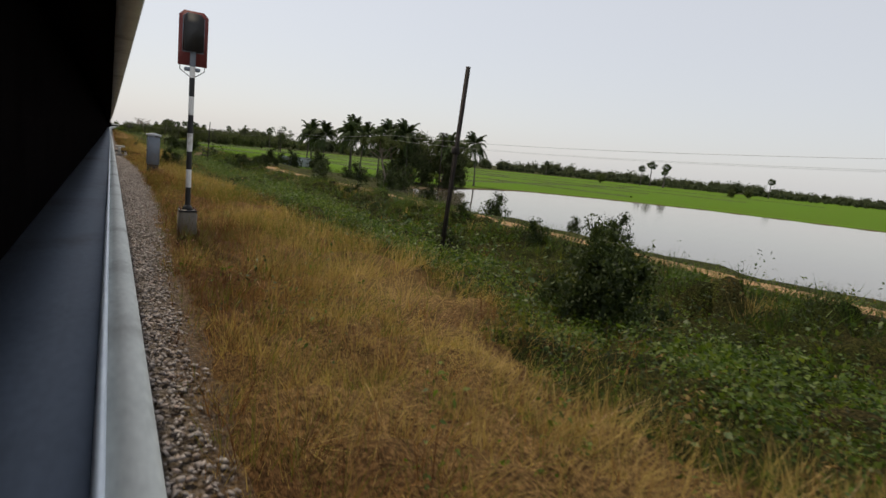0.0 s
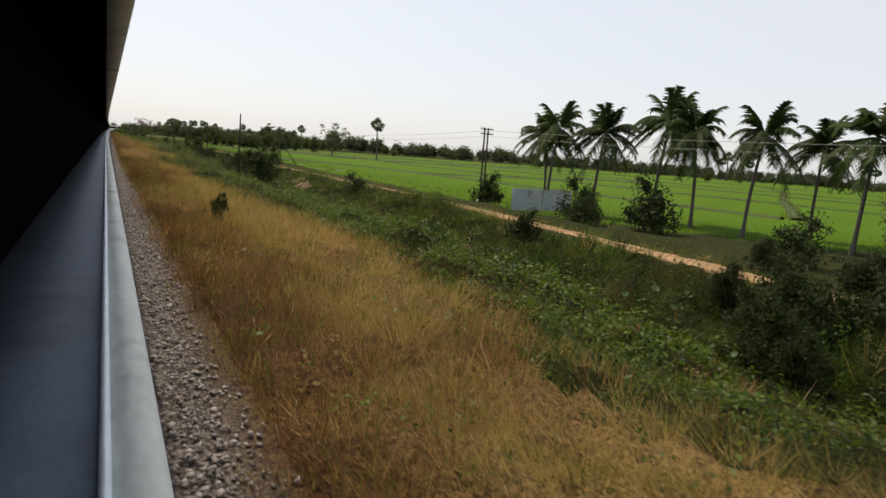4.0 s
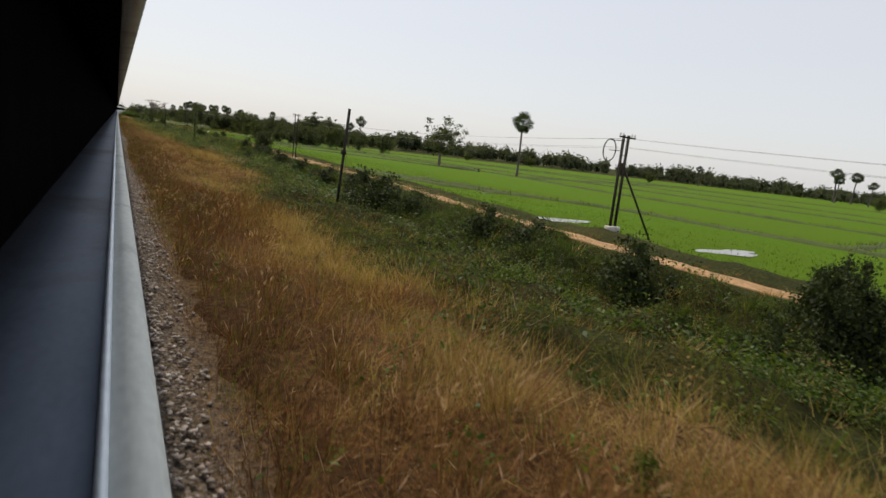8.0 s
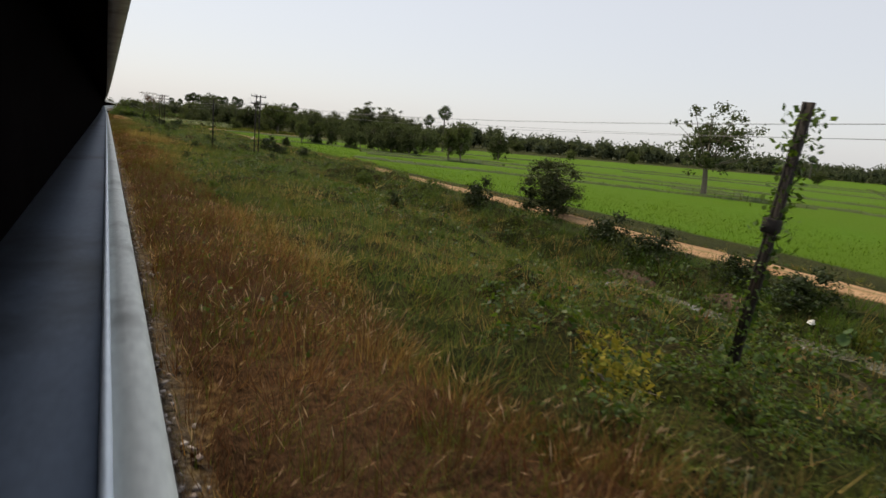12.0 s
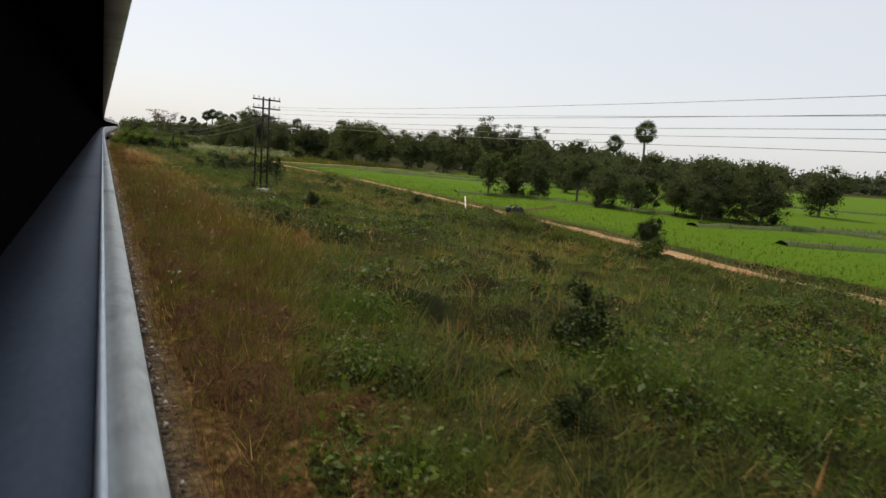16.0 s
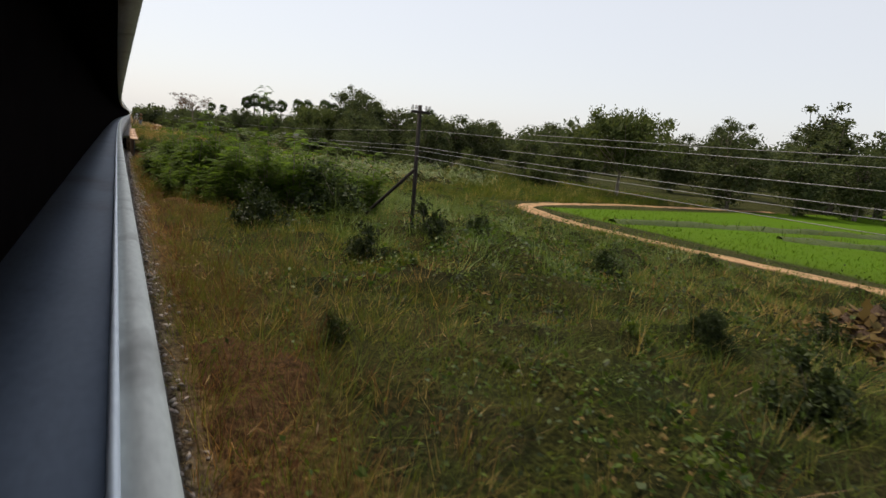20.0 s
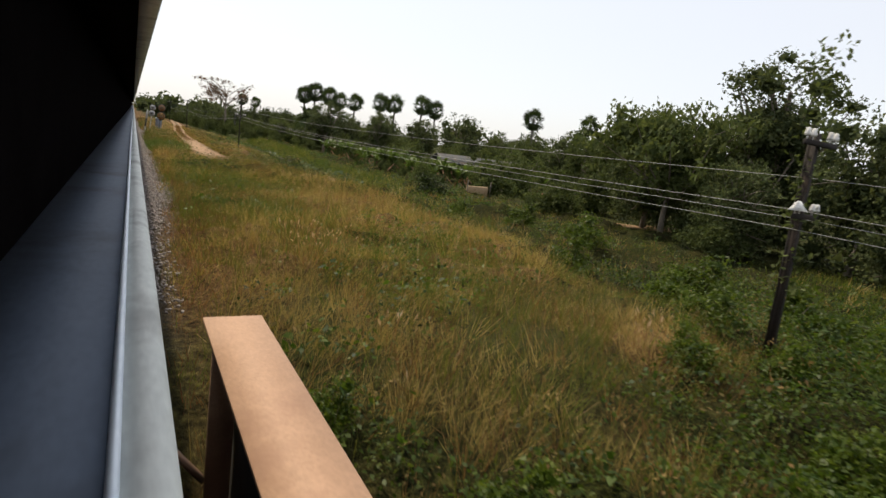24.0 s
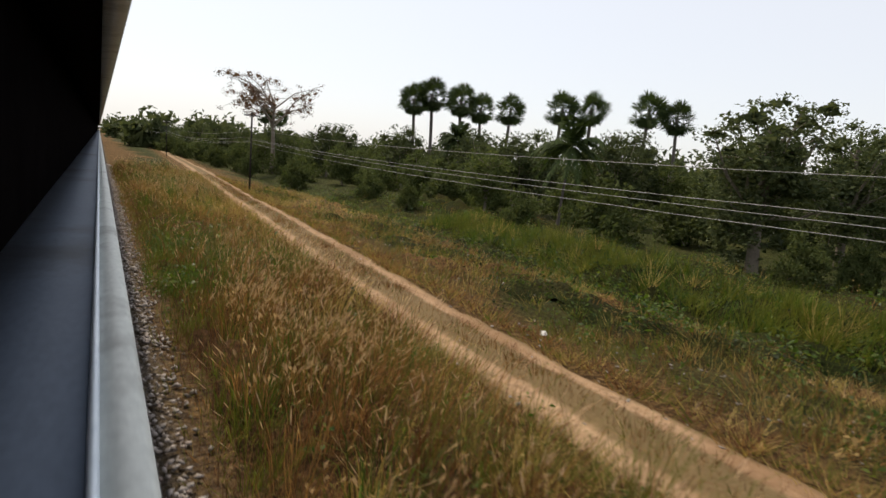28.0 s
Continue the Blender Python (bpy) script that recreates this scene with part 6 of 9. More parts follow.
def make_tree(kind, high, wide, clear, count, leaf, mat, clump_r, clumps_n=34, flat_top=0.0, bark=None):
    """Trunk and limbs, and a crown of leaf clumps spread through an uneven ellipsoid."""
    ob = kind.start(high)
    sh = Shape()
    lean = rng.normal(0, 0.04, 2)
    tp = [(lean[0] * z, lean[1] * z, z) for z in np.linspace(0, high * 0.72, 6)]
    sh.tube(np.array(tp) + rng.normal(0, 0.05, (6, 3)) * (0, 1, 0), np.linspace(0.028 * high, 0.008 * high, 6), 8, False)
    cl, grow = [], []
    zc, rz = (high + clear) / 2, (high - clear) / 2
    for i in range(int(clumps_n * 1.35)):
        d = rng.normal(0, 1, 3)
        d /= np.linalg.norm(d)
        # large clumps fill the middle of the crown, small ones fray its outline
        k = rng.uniform(0.1, 0.6) if i % 4 == 3 else rng.uniform(0.6, 1.0)
        grow.append(1.35 if i % 4 == 3 else rng.uniform(0.55, 1.0))
        p = np.array([d[0] * wide / 2 * k, d[1] * wide / 2 * k, zc + d[2] * rz * k - clump_r * 0.4])
        if flat_top:
            p[2] = min(p[2], high - clump_r * 0.6 - flat_top * rng.random())
        cl.append(p)
    limbs(sh, tp[2], cl[:: max(1, clumps_n // 14)], 0.012 * high)
    limbs(sh, tp[4], cl[1:: max(1, clumps_n // 8)], 0.008 * high)
    part("trunk", sh, bark or M_BARK, ob, smooth=True)
    part("crown", crown_mesh(cl, clump_r, count, leaf, mat, grow=grow), None, ob)
    return kind


def make_bush(kind, high, wide, count, leaf, mat):
    ob = kind.start(high)
    sh = Shape()
    cl = []
    for k in range(40):
        a, r = rng.uniform(0, 6.28), wide / 2 * np.sqrt(rng.random()) * (0.95 if k < 28 else 0.5)
        cl.append((math.cos(a) * r, math.sin(a) * r, rng.uniform(0.12, 0.98 if k % 3 == 0 else 0.74) * high * (1 - 0.5 * (2 * r / wide) ** 2)))
    limbs(sh, (0, 0, -0.05), cl[:9], 0.03)
    part("branchwork", sh, M_BARK, ob)
    part("foliage", crown_mesh(cl, wide * 0.15, count, leaf, mat, 0.8, [0.9] * 28 + [1.5] * 12), None, ob)
    return kind


T_ROUND = make_tree(Kind("tree", "dark green round-crowned broadleaf tree", "tree", "field trees"), 9, 7.5, 1.2, 5200, 0.28, M_LEAF, 1.35, 44)
T_DARK = make_tree(Kind("tree", "dense dark broadleaf tree in the wood", "tree", "wood trees"), 10, 8.0, 0.3, 5800, 0.31, M_DARK, 1.6, 52)
T_TALL = make_tree(Kind("tree", "tall uneven tree with a feathery top", "tree", "wood trees"), 11, 6.0, 0.6, 11000, 0.18, M_DARK, 1.05, 60)
T_NEAR = make_tree(Kind("tree", "dense dark tree at the edge of the wood", "tree", "wood trees"), 9, 7.5, 0.0, 8500, 0.23, M_DARK, 1.4, 60)
T_DYKE = make_tree(Kind("tree", "dark spreading tree with a bare trunk on the paddy dyke", "tree", "field trees"), 9, 8.5, 2.3, 9500, 0.22, M_DARK, 1.3, 54)
T_COLUMN = make_tree(Kind("tree", "narrow dome-shaped tree smothered by creeper", "tree", "wood trees"), 10, 4.0, 0.1, 8000, 0.22, M_DARK, 1.05, 36)
T_SPREAD = make_tree(Kind("tree", "wide flat-topped rain tree with bare trunk", "tree", "field trees"), 7.5, 13.5, 2.6, 9000, 0.26, M_LEAF, 1.25, 70, 0.8)
T_SPARSE = make_tree(Kind("tree", "sparse tree with thin open crown in the paddy", "tree", "field trees"), 9, 8.5, 1.8, 3600, 0.24, M_DARK, 0.75, 70)
T_SMALL = make_tree(Kind("tree", "small slender tree on the paddy dyke", "tree", "dyke trees"), 5, 3.2, 0.9, 3400, 0.16, M_LEAF, 0.6, 26)
B_DARK = make_bush(Kind("bush", "dense dark green bush", "bush", "bushes"), 2.2, 3.0, 2500, 0.12, M_BUSH)
B_GREEN = make_bush(Kind("bush", "leafy green bush among the grass", "bush", "bushes"), 1.6, 2.0, 1900, 0.105, M_WEEDY)
B_BIG = make_bush(Kind("bush", "large tangled thicket under the trees", "bush", "thickets"), 3.0, 4.6, 4200, 0.18, M_LEAF)

# small leaning tree with a forked trunk and a thin flat crown
T_CROOKED = Kind("tree", "small crooked tree with a thin flat crown", "tree", "field trees")
ob = T_CROOKED.start(5.0)
sh = Shape()
sh.tube([(0, 0, -0.1), (0.02, 0.02, 0.7), (0.0, 0, 1.2), (0.3, 0.05, 2.1), (0.6, 0, 3.0), (0.75, 0.05, 3.6)], [0.13, 0.11, 0.10, 0.085, 0.07, 0.05], 7, False)
sh.tube([(0.0, 0, 1.15), (-0.2, 0.03, 1.45), (-0.24, 0.05, 1.6)], [0.07, 0.05, 0.035], 6, False)
ends = []
for k in range(17):
    a, r = k * 2.4 + rng.normal(0, 0.2), (0.5 + 1.75 * ((k % 5) / 4)) * rng.uniform(0.85, 1.15)
    ends.append(np.array([0.7 + math.cos(a) * r, math.sin(a) * r, 4.75 - 0.09 * r * r + rng.normal(0, 0.12)]))
for k, e in enumerate(ends[:11]):
    b0 = np.array((0.55, 0.0, 2.8)) if k % 2 else np.array((0.75, 0.05, 3.55))
    sh.tube([b0, (b0 + e) / 2 + (0, 0, -0.12), e], [0.045, 0.03, 0.012], 5, False)
part("trunk", sh, M_BARK, ob, smooth=True)
part("crown", crown_mesh(ends, 0.5, 2300, 0.12, M_LEAF, 0.4), None, ob)

# leafless umbrella tree with reddish remnants
K = Kind("tree", "wide umbrella tree, nearly leafless, with reddish twigs", "tree")
ob = K.start(12)
sh = Shape()
sh.tube([(0, 0, 0), (0.1, 0, 3), (0, 0.1, 5.5), (0.1, 0, 8)], [0.28, 0.24, 0.18, 0.1], 8, False)
twigs = []
for _ in range(16):
    a, r = rng.uniform(0, 6.28), rng.uniform(3, 6.8)
    e = np.array([math.cos(a) * r, math.sin(a) * r, rng.uniform(8.2, 11.6) - 0.1 * r])
    b0 = np.array([0, 0, rng.uniform(5, 8)])
    sh.tube([b0, (b0 + e) / 2 + (0, 0, 0.6), e], [0.10, 0.06, 0.02], 5, False)
    for _ in range(7):
        s0 = b0 + (e - b0) * rng.uniform(0.5, 1)
        e2 = s0 + rng.normal(0, 1, 3) * (0.9, 0.9, 0.5)
        sh.tube([s0, e2], [0.03, 0.01], 4, False)
        twigs.append(e2)
part("trunk", sh, M_BARK, ob, smooth=True)
part("crown", crown_mesh(twigs, 0.7, 5000, 0.13, M_TWIG, 0.4), None, ob, "thin reddish-brown leaf remnants")
K.place(24.9, 547.5, 12.0)


def make_palmyra(seed_label):
    k = Kind("palm_tree", seed_label, "palm", "fan palms")
    ob = k.start(12)
    sh = Shape()
    z = np.linspace(0, 9.7, 8)
    sh.tube(np.c_[0.12 * np.sin(z * 0.4), 0.1 * np.cos(z * 0.3), z], np.interp(z, [0, 1, 6, 9.7], [0.32, 0.2, 0.17, 0.16]), 9, False)
    part("trunk", sh, M_PALMBARK, ob, smooth=True)
    sh = Shape()
    c0 = np.array([-0.08, -0.1, 9.6])
    for i in range(40):
        a = i * 2.4 + rng.normal(0, 0.2)
        el = math.asin(rng.uniform(-0.98, 1.0)) if i > 7 else rng.uniform(-1.35, -0.8)
        d = np.array([math.cos(a) * math.cos(el), math.sin(a) * math.cos(el), math.sin(el)])
        c = c0 + d * rng.uniform(0.55, 1.35)
        sh.tube([c0, c], [0.035, 0.022], 3, False)
        side = np.cross(d, (0, 0, 1.0))
        side /= np.linalg.norm(side) + 1e-6
        up = np.cross(side, d)
        roll = rng.normal(0, 0.7)
        side, up = side * math.cos(roll) + up * math.sin(roll), up * math.cos(roll) - side * math.sin(roll)
        R, span = (rng.uniform(0.95, 1.25), 1.9) if el > -0.9 else (rng.uniform(0.6, 0.9), 1.1)
        for f in np.linspace(-span, span, 17):
            t = c + (d * math.cos(f) + side * math.sin(f)) * R * rng.uniform(0.9, 1.05) + up * rng.normal(0, 0.07) + np.array((0, 0, -0.1 * rng.random()))
            w = (side * math.cos(f) - d * math.sin(f)) * 0.065
            m = c + (t - c) * 0.6
            sh.add([c, m + w, t, m - w], [(0, 1, 2, 3)])
    part("crown", sh, M_PALM, ob, "stiff dark fan leaves")
    return k


PALMYRA = make_palmyra("tall fan palm with a round crown of stiff leaves")


def make_coconut(lean):
    k = Kind("coconut_palm", "coconut palm with drooping feathered fronds beside the pond", "palm", "coconut palms")
    ob = k.start(9)
    sh = Shape()
    z = np.linspace(0, 6.6, 9)
    sh.tube(np.c_[lean * (z / 6.6) ** 2, 0.05 * z * lean, z], np.interp(z, [0, 0.6, 6.6], [0.2, 0.12, 0.09]), 8, False)
    part("trunk", sh, M_PALMBARK, ob, smooth=True)
    sh = Shape()
    c0 = np.array([lean, 0.33 * lean, 6.6])
    for i in range(30):
        a, el = i * 2.4 + rng.normal(0, 0.2), rng.uniform(-0.6, 1.45)
        L = rng.uniform(2.6, 3.6)
        s = np.linspace(0, 1, 9)
        out, upz = L * s * math.cos(el * (1)) * (1 - 0.12 * s), L * s * math.sin(el) - (0.9 + 0.55 * math.cos(el)) * s ** 2.2 * 1.1
        pts = c0 + np.c_[out * math.cos(a), out * math.sin(a), upz]
        sh.tube(pts, np.linspace(0.035, 0.008, 9), 3, False)
        d = np.gradient(pts, axis=0)
        for j in np.linspace(0.12, 1, 24):
            p = np.array([np.interp(j, s, pts[:, q]) for q in range(3)])
            t = np.array([np.interp(j, s, d[:, q]) for q in range(3)])
            t /= np.linalg.norm(t)
            sd = np.cross(t, (0, 0, 1.0))
            sd /= np.linalg.norm(sd) + 1e-6
            ll = 0.9 * math.sin(min(1, j * 1.15 + 0.12) * 2.6) + 0.15
            for sg in (-1, 1):
                e = p + (sd * sg * 0.62 + t * 0.55 + np.array((0, 0, -0.42 + rng.normal(0, 0.12)))) * ll
                sh.add([p - t * 0.09, p + t * 0.09, e], (), [(0, 1, 2)])
    part("crown", sh, M_PALM, ob, "arching feathered fronds")
    for _ in range(6):
        a = rng.uniform(0, 6.28)
        q = c0 + (0.25 * math.cos(a), 0.25 * math.sin(a), -0.25 - 0.15 * rng.random())
        part("coconut", Shape().tube([q + (0, 0, -0.12), q + (0, 0, -0.06), q + (0, 0, 0.06), q + (0, 0, 0.12)], [0.03, 0.11, 0.11, 0.03], 6), M_LEAF, ob)
    return k


COCO = [make_coconut(0.5), make_coconut(-0.2)]


def make_banana():
    k = Kind("banana_plant", "banana plant with broad torn arching leaves", "banana plant", "banana grove")
    ob = k.start(3.4)
    sh = Shape().tube([(0, 0, 0), (0.03, 0, 0.8), (0.02, 0.04, 1.75)], [0.10, 0.08, 0.05], 7, False)
    part("stem", sh, M_BANANA, ob, smooth=True)
    for i in range(13):
        dead = i >= 11
        a, el = i * 2.4 + rng.normal(0, 0.25), rng.uniform(-0.9, -0.2) if dead else rng.uniform(0.75, 1.5)
        L, W = (rng.uniform(0.8, 1.2), 0.1) if dead else (rng.uniform(1.3, 2.0), rng.uniform(0.15, 0.23))
        s = np.linspace(0, 1, 9)
        r, z = L * s * math.cos(el) * (1 + 0.2 * s) + 0.06, rng.uniform(1.0, 1.7) + L * s * math.sin(el) - (0.2 if dead else 0.75) * s ** 2.6
        mid = np.c_[r * math.cos(a), r * math.sin(a), z]
        sd = np.array([-math.sin(a), math.cos(a), rng.normal(0, 0.35)])
        w = W * np.sin(np.clip(s * 1.05 + 0.02, 0, 1) * np.pi) ** 0.5 * (s > 0.12)
        tear = np.clip(1 + 0.35 * rng.normal(0, 1, 9), 0.3, 1.5)
        lf, rt = mid + sd * (w * tear)[:, None] + (0, 0, 0.05), mid - sd * (w * tear[::-1])[:, None] + (0, 0, 0.05)
        v = np.vstack([lf, mid, rt])
        q = [(j, j + 1, 9 + j + 1, 9 + j) for j in range(8)] + [(9 + j, 9 + j + 1, 18 + j + 1, 18 + j) for j in range(8)]
        part("leaf", Shape().add(v, q), M_TWIG if dead else M_BANANA, ob, "withered hanging leaf" if dead else "")
    return k


BANANA = [make_banana(), make_banana()]


def make_feather(high, label):
    """A shrub of thin stems with double-feathered leaves."""
    k = Kind("shrub", label, "shrub", "roadside shrubs")
    ob = k.start(high)
    st, lf = Shape(), Shape()
    for i in range(8):
        a, sp = rng.uniform(0, 6.28), rng.uniform(0.1, 0.9) if i else 0.05
        hh = high * (rng.uniform(0.5, 0.85) if i else 0.97)
        top = np.array([math.cos(a) * sp, math.sin(a) * sp, hh])
        st.tube([(0.1 * math.cos(a), 0.1 * math.sin(a), 0), top * (0.45, 0.45, 0.5), top], [0.03, 0.02, 0.006], 5, False)
        for b in range(22 if i else 40):
            f = rng.uniform(0.12 if i else 0.3, 1.01)
            p = np.array([top[0] * f, top[1] * f, hh * f])
            aa, el = rng.uniform(0, 6.28), rng.uniform(0.0, 0.8)
            d = np.array([math.cos(aa) * math.cos(el), math.sin(aa) * math.cos(el), math.sin(el)])
            L = rng.uniform(0.35, 0.65)
            sd = np.cross(d, (0, 0, 1.0))
            for j in np.linspace(0.2, 1, 5):
                q = p + d * L * j + (0, 0, -0.25 * j * j)
                for sg in (-1, 1):
                    e = q + (sd * sg * 0.8 + d * 0.45) * 0.22 + (0, 0, -0.04)
                    w = d * 0.045
                    lf.add([q, q + (e - q) * 0.5 + w, e, q + (e - q) * 0.5 - w], [(0, 1, 2, 3)])
    part("branchwork", st, M_BARK, ob)
    part("foliage", lf, M_GREENLEAF, ob)
    return k


M_GREENLEAF = foliage("feather_leaf", [(0.075, 0.13, 0.018), (0.115, 0.185, 0.028), (0.165, 0.235, 0.042)], 0.6, 0.55)
FEATHER = [make_feather(4.6, "tall feathery-leaved shrub beside the track"), make_feather(3.0, "feathery-leaved shrub beside the track")]

# placing, stretch by stretch: x, y, height of the top
for x, y, t in ((31.2, 104.6, 8.1), (33.2, 101.5, 7.8), (37.4, 99.2, 9.4), (32.8, 106.8, 7.4), (36, 94.5, 8.2), (36, 90.5, 8.0), (36.5, 84.2, 8.0), (37, 80.3, 8.4), (38, 77.0, 8.5), (41, 71.5, 7.2), (54.4, 83.9, 8.5), (43, 74, 7.0), (39.5, 81.5, 7.6), (41, 89, 7.6)):
    COCO[int(x * 10) % 2].place(x, y, t, wide=1.0)
for x, y, t, w in ((41, 77.5, 7.6, 0.9), (43.5, 73.5, 7.2, 1.0), (40, 82, 6.6, 0.9), (45, 79, 7.2, 0.9), (42, 70.5, 5.5, 1.0), (39, 74, 6.4, 0.8)):
    T_NEAR.place(x, y, t, wide=w, label="dense dark bamboo-like clump on the pond bank")
for x, y in ((36.5, 71.5), (39, 69.5)):
    BANANA[0].place(x, y, high=3.2)
B_THICK = make_bush(Kind("bush", "dense rounded dark bush on the ditch bank", "bush", "bushes"), 3.2, 4.2, 8500, 0.105, M_BUSH)
for x, y, t, w in ((10.0, 9.5, 2.2, 0.85), (10, 113.3, 2.7, 0.95), (15.0, 132.0, 2.85, 1.12), (13.4, 137.2, 1.8, 0.75), (14.9, 142.4, 1.9, 0.85), (17, 143.5, 1.9, 0.8),
                   (12.6, 75.0, 1.0, 0.8), (14.6, 75.6, 1.6, 0.9), (13.4, 72.4, 0.8, 0.8), (15.9, 73.4, 1.5, 0.8), (3.2, 87.0, 1.45, 0.5), (3.5, 45.6, 1.9, 0.55),
                   (10.1, 299.3, 0.75, 0.8), (10.2, 319.2, 1.2, 0.8), (12.5, 316.8, 2.0, 0.5), (11.8, 318.2, 1.0, 0.5), (12.6, 324, 1.1, 0.6), (19.4, 79.2, 1.3, 0.8), (17.0, 75.0, 1.7, 1.0), (15.2, 77.6, 1.0, 0.7), (11.6, 73.6, 0.5, 0.8), (24.5, 291, 1.0, 0.55), (15.9, 263.4, 1.1, 0.6), (9.7, 261.2, 0.8, 0.9), (4.2, 267.4, 1.15, 0.5), (12.6, 372.6, 1.7, 0.6), (5.6, 357.7, 1.2, 0.7), (12.2, 355.8, 0.8, 0.6), (9.8, 345.5, 0.9, 0.5)):
    B_THICK.place(x, y, t, wide=max(w, 0.9) if y > 250 else w)
T_CROOKED.place(21.6, 48.0, 4.4, wide=1.0, turn=2.15)
for x, y, t, w in ((26.1, 95.6, 2.3, 0.8), (13.5, 167.6, 0.55, 1.3), (15.0, 168.6, 0.45, 1.2),
                   (29.5, 93, 1.6, 1.0), (20.7, 440.9, 0.7, 1.8), (38.5, 321.2, 0.6, 1.3), (16.8, 52.0, 0.9, 1.0), (21.5, 46.6, 1.1, 0.8), (30.5, 62.2, 1.0, 0.9), (26, 24, 0.4, 1.0)):
    B_DARK.place(x, y, t, wide=w)
for x, y, t, w in ((6.6, 118.3, 0.7, 1.2), (4.7, 137.5, 1.15, 1.0), (4.2, 138.8, 1.1, 0.9), (5.4, 136.4, 0.9, 0.9), (4.8, 45.2, 1.0, 1.0), (8.6, 320, 1.3, 1.1), (10.8, 300.1, 0.6, 1.5), (12.9, 357, 0.8, 1.2), (10.4, 345.9, 0.8, 1.2), (3.7, 294.2, 1.1, 1.0),
                   (4.3, 226, 1.0, 1.3), (21.8, 288.7, 0.9, 1.0), (11, 298, 0.6, 1.4), (5.1, 356.5, 1.4, 1.0), (6.8, 350.5, 1.2, 1.2), (8.0, 341, 1.0, 1.2), (9.5, 334, 0.3, 1.0), (7.4, 313, 1.0, 1.0), (13.6, 290, 0.3, 1.5), (12, 278, 0.6, 1.4),
                   (13.0, 262, 0.6, 1.4), (10.5, 268, 0.7, 1.3), (9.2, 243, 0.6, 1.5), (5.5, 262, 1.1, 1.0), (3.4, 247, 1.1, 1.0), (4.4, 273, 1.2, 1.0), (6.5, 283, 1.0, 1.2), (11.3, 30, 0.6, 1.3), (9.6, 24, 0.6, 1.3), (8.6, 36, 0.7, 1.2),
                   (13, 98, 0.4, 1.3), (10.5, 88, 0.6, 1.2), (11.5, 70, 0.4, 1.4), (9.6, 102, 0.7, 1.3), (8.4, 126, 0.9, 1.2), (11, 154, 0.4, 1.4), (9.6, 148, 0.8, 1.2), (10.0, 172, 0.4, 1.3), (14.6, 182, 0.3, 1.3), (15, 192, 0.3, 1.3),
                   (15.4, 200, 0.3, 1.4), (15.5, 212, 0.2, 1.4), (9.5, 230, 0.6, 1.3), (11.8, 238, 0.5, 1.4), (7.5, 236, 0.8, 1.2), (18.5, 236, 0.8, 1.3), (17.2, 243, 0.8, 1.2), (16.6, 250, 0.7, 1.2), (19.2, 262, 0.6, 1.1), (18, 272, 0.5, 1.2)):
    B_GREEN.place(x, y, t, wide=w)
for x, y, t, w in ((16.5, 20, 0.5, 1.2), (17, 27, 0.6, 1.1), (22.5, 24, 0.4, 1.0), (23.5, 33, 0.6, 1.0), (23, 42, 0.5, 1.1), (23.5, 52, 0.8, 1.0), (22, 59, 0.9, 1.1), (26, 66, 1.0, 1.1), (31, 69, 1.1, 1.1), (34, 73, 1.6, 1.0), (15.8, 40, 0.3, 1.2),
                   (15.5, 74, 0.5, 1.2), (24, 74, 0.7, 1.1), (27, 82, 0.9, 1.1), (16.2, 88, 0.5, 1.2), (23.5, 92, 1.0, 1.0), (24.5, 103, 1.2, 1.0), (15.8, 108, 0.6, 1.1)):
    B_DARK.place(x, y, t, wide=w, label="dark scrub bush on the pond bank")
for x, y, t, w in ((51.2, 288.6, 5.4, 0.9), (52.6, 287.0, 5.0, 0.8)):
    T_SMALL.place(x, y, t, wide=w)
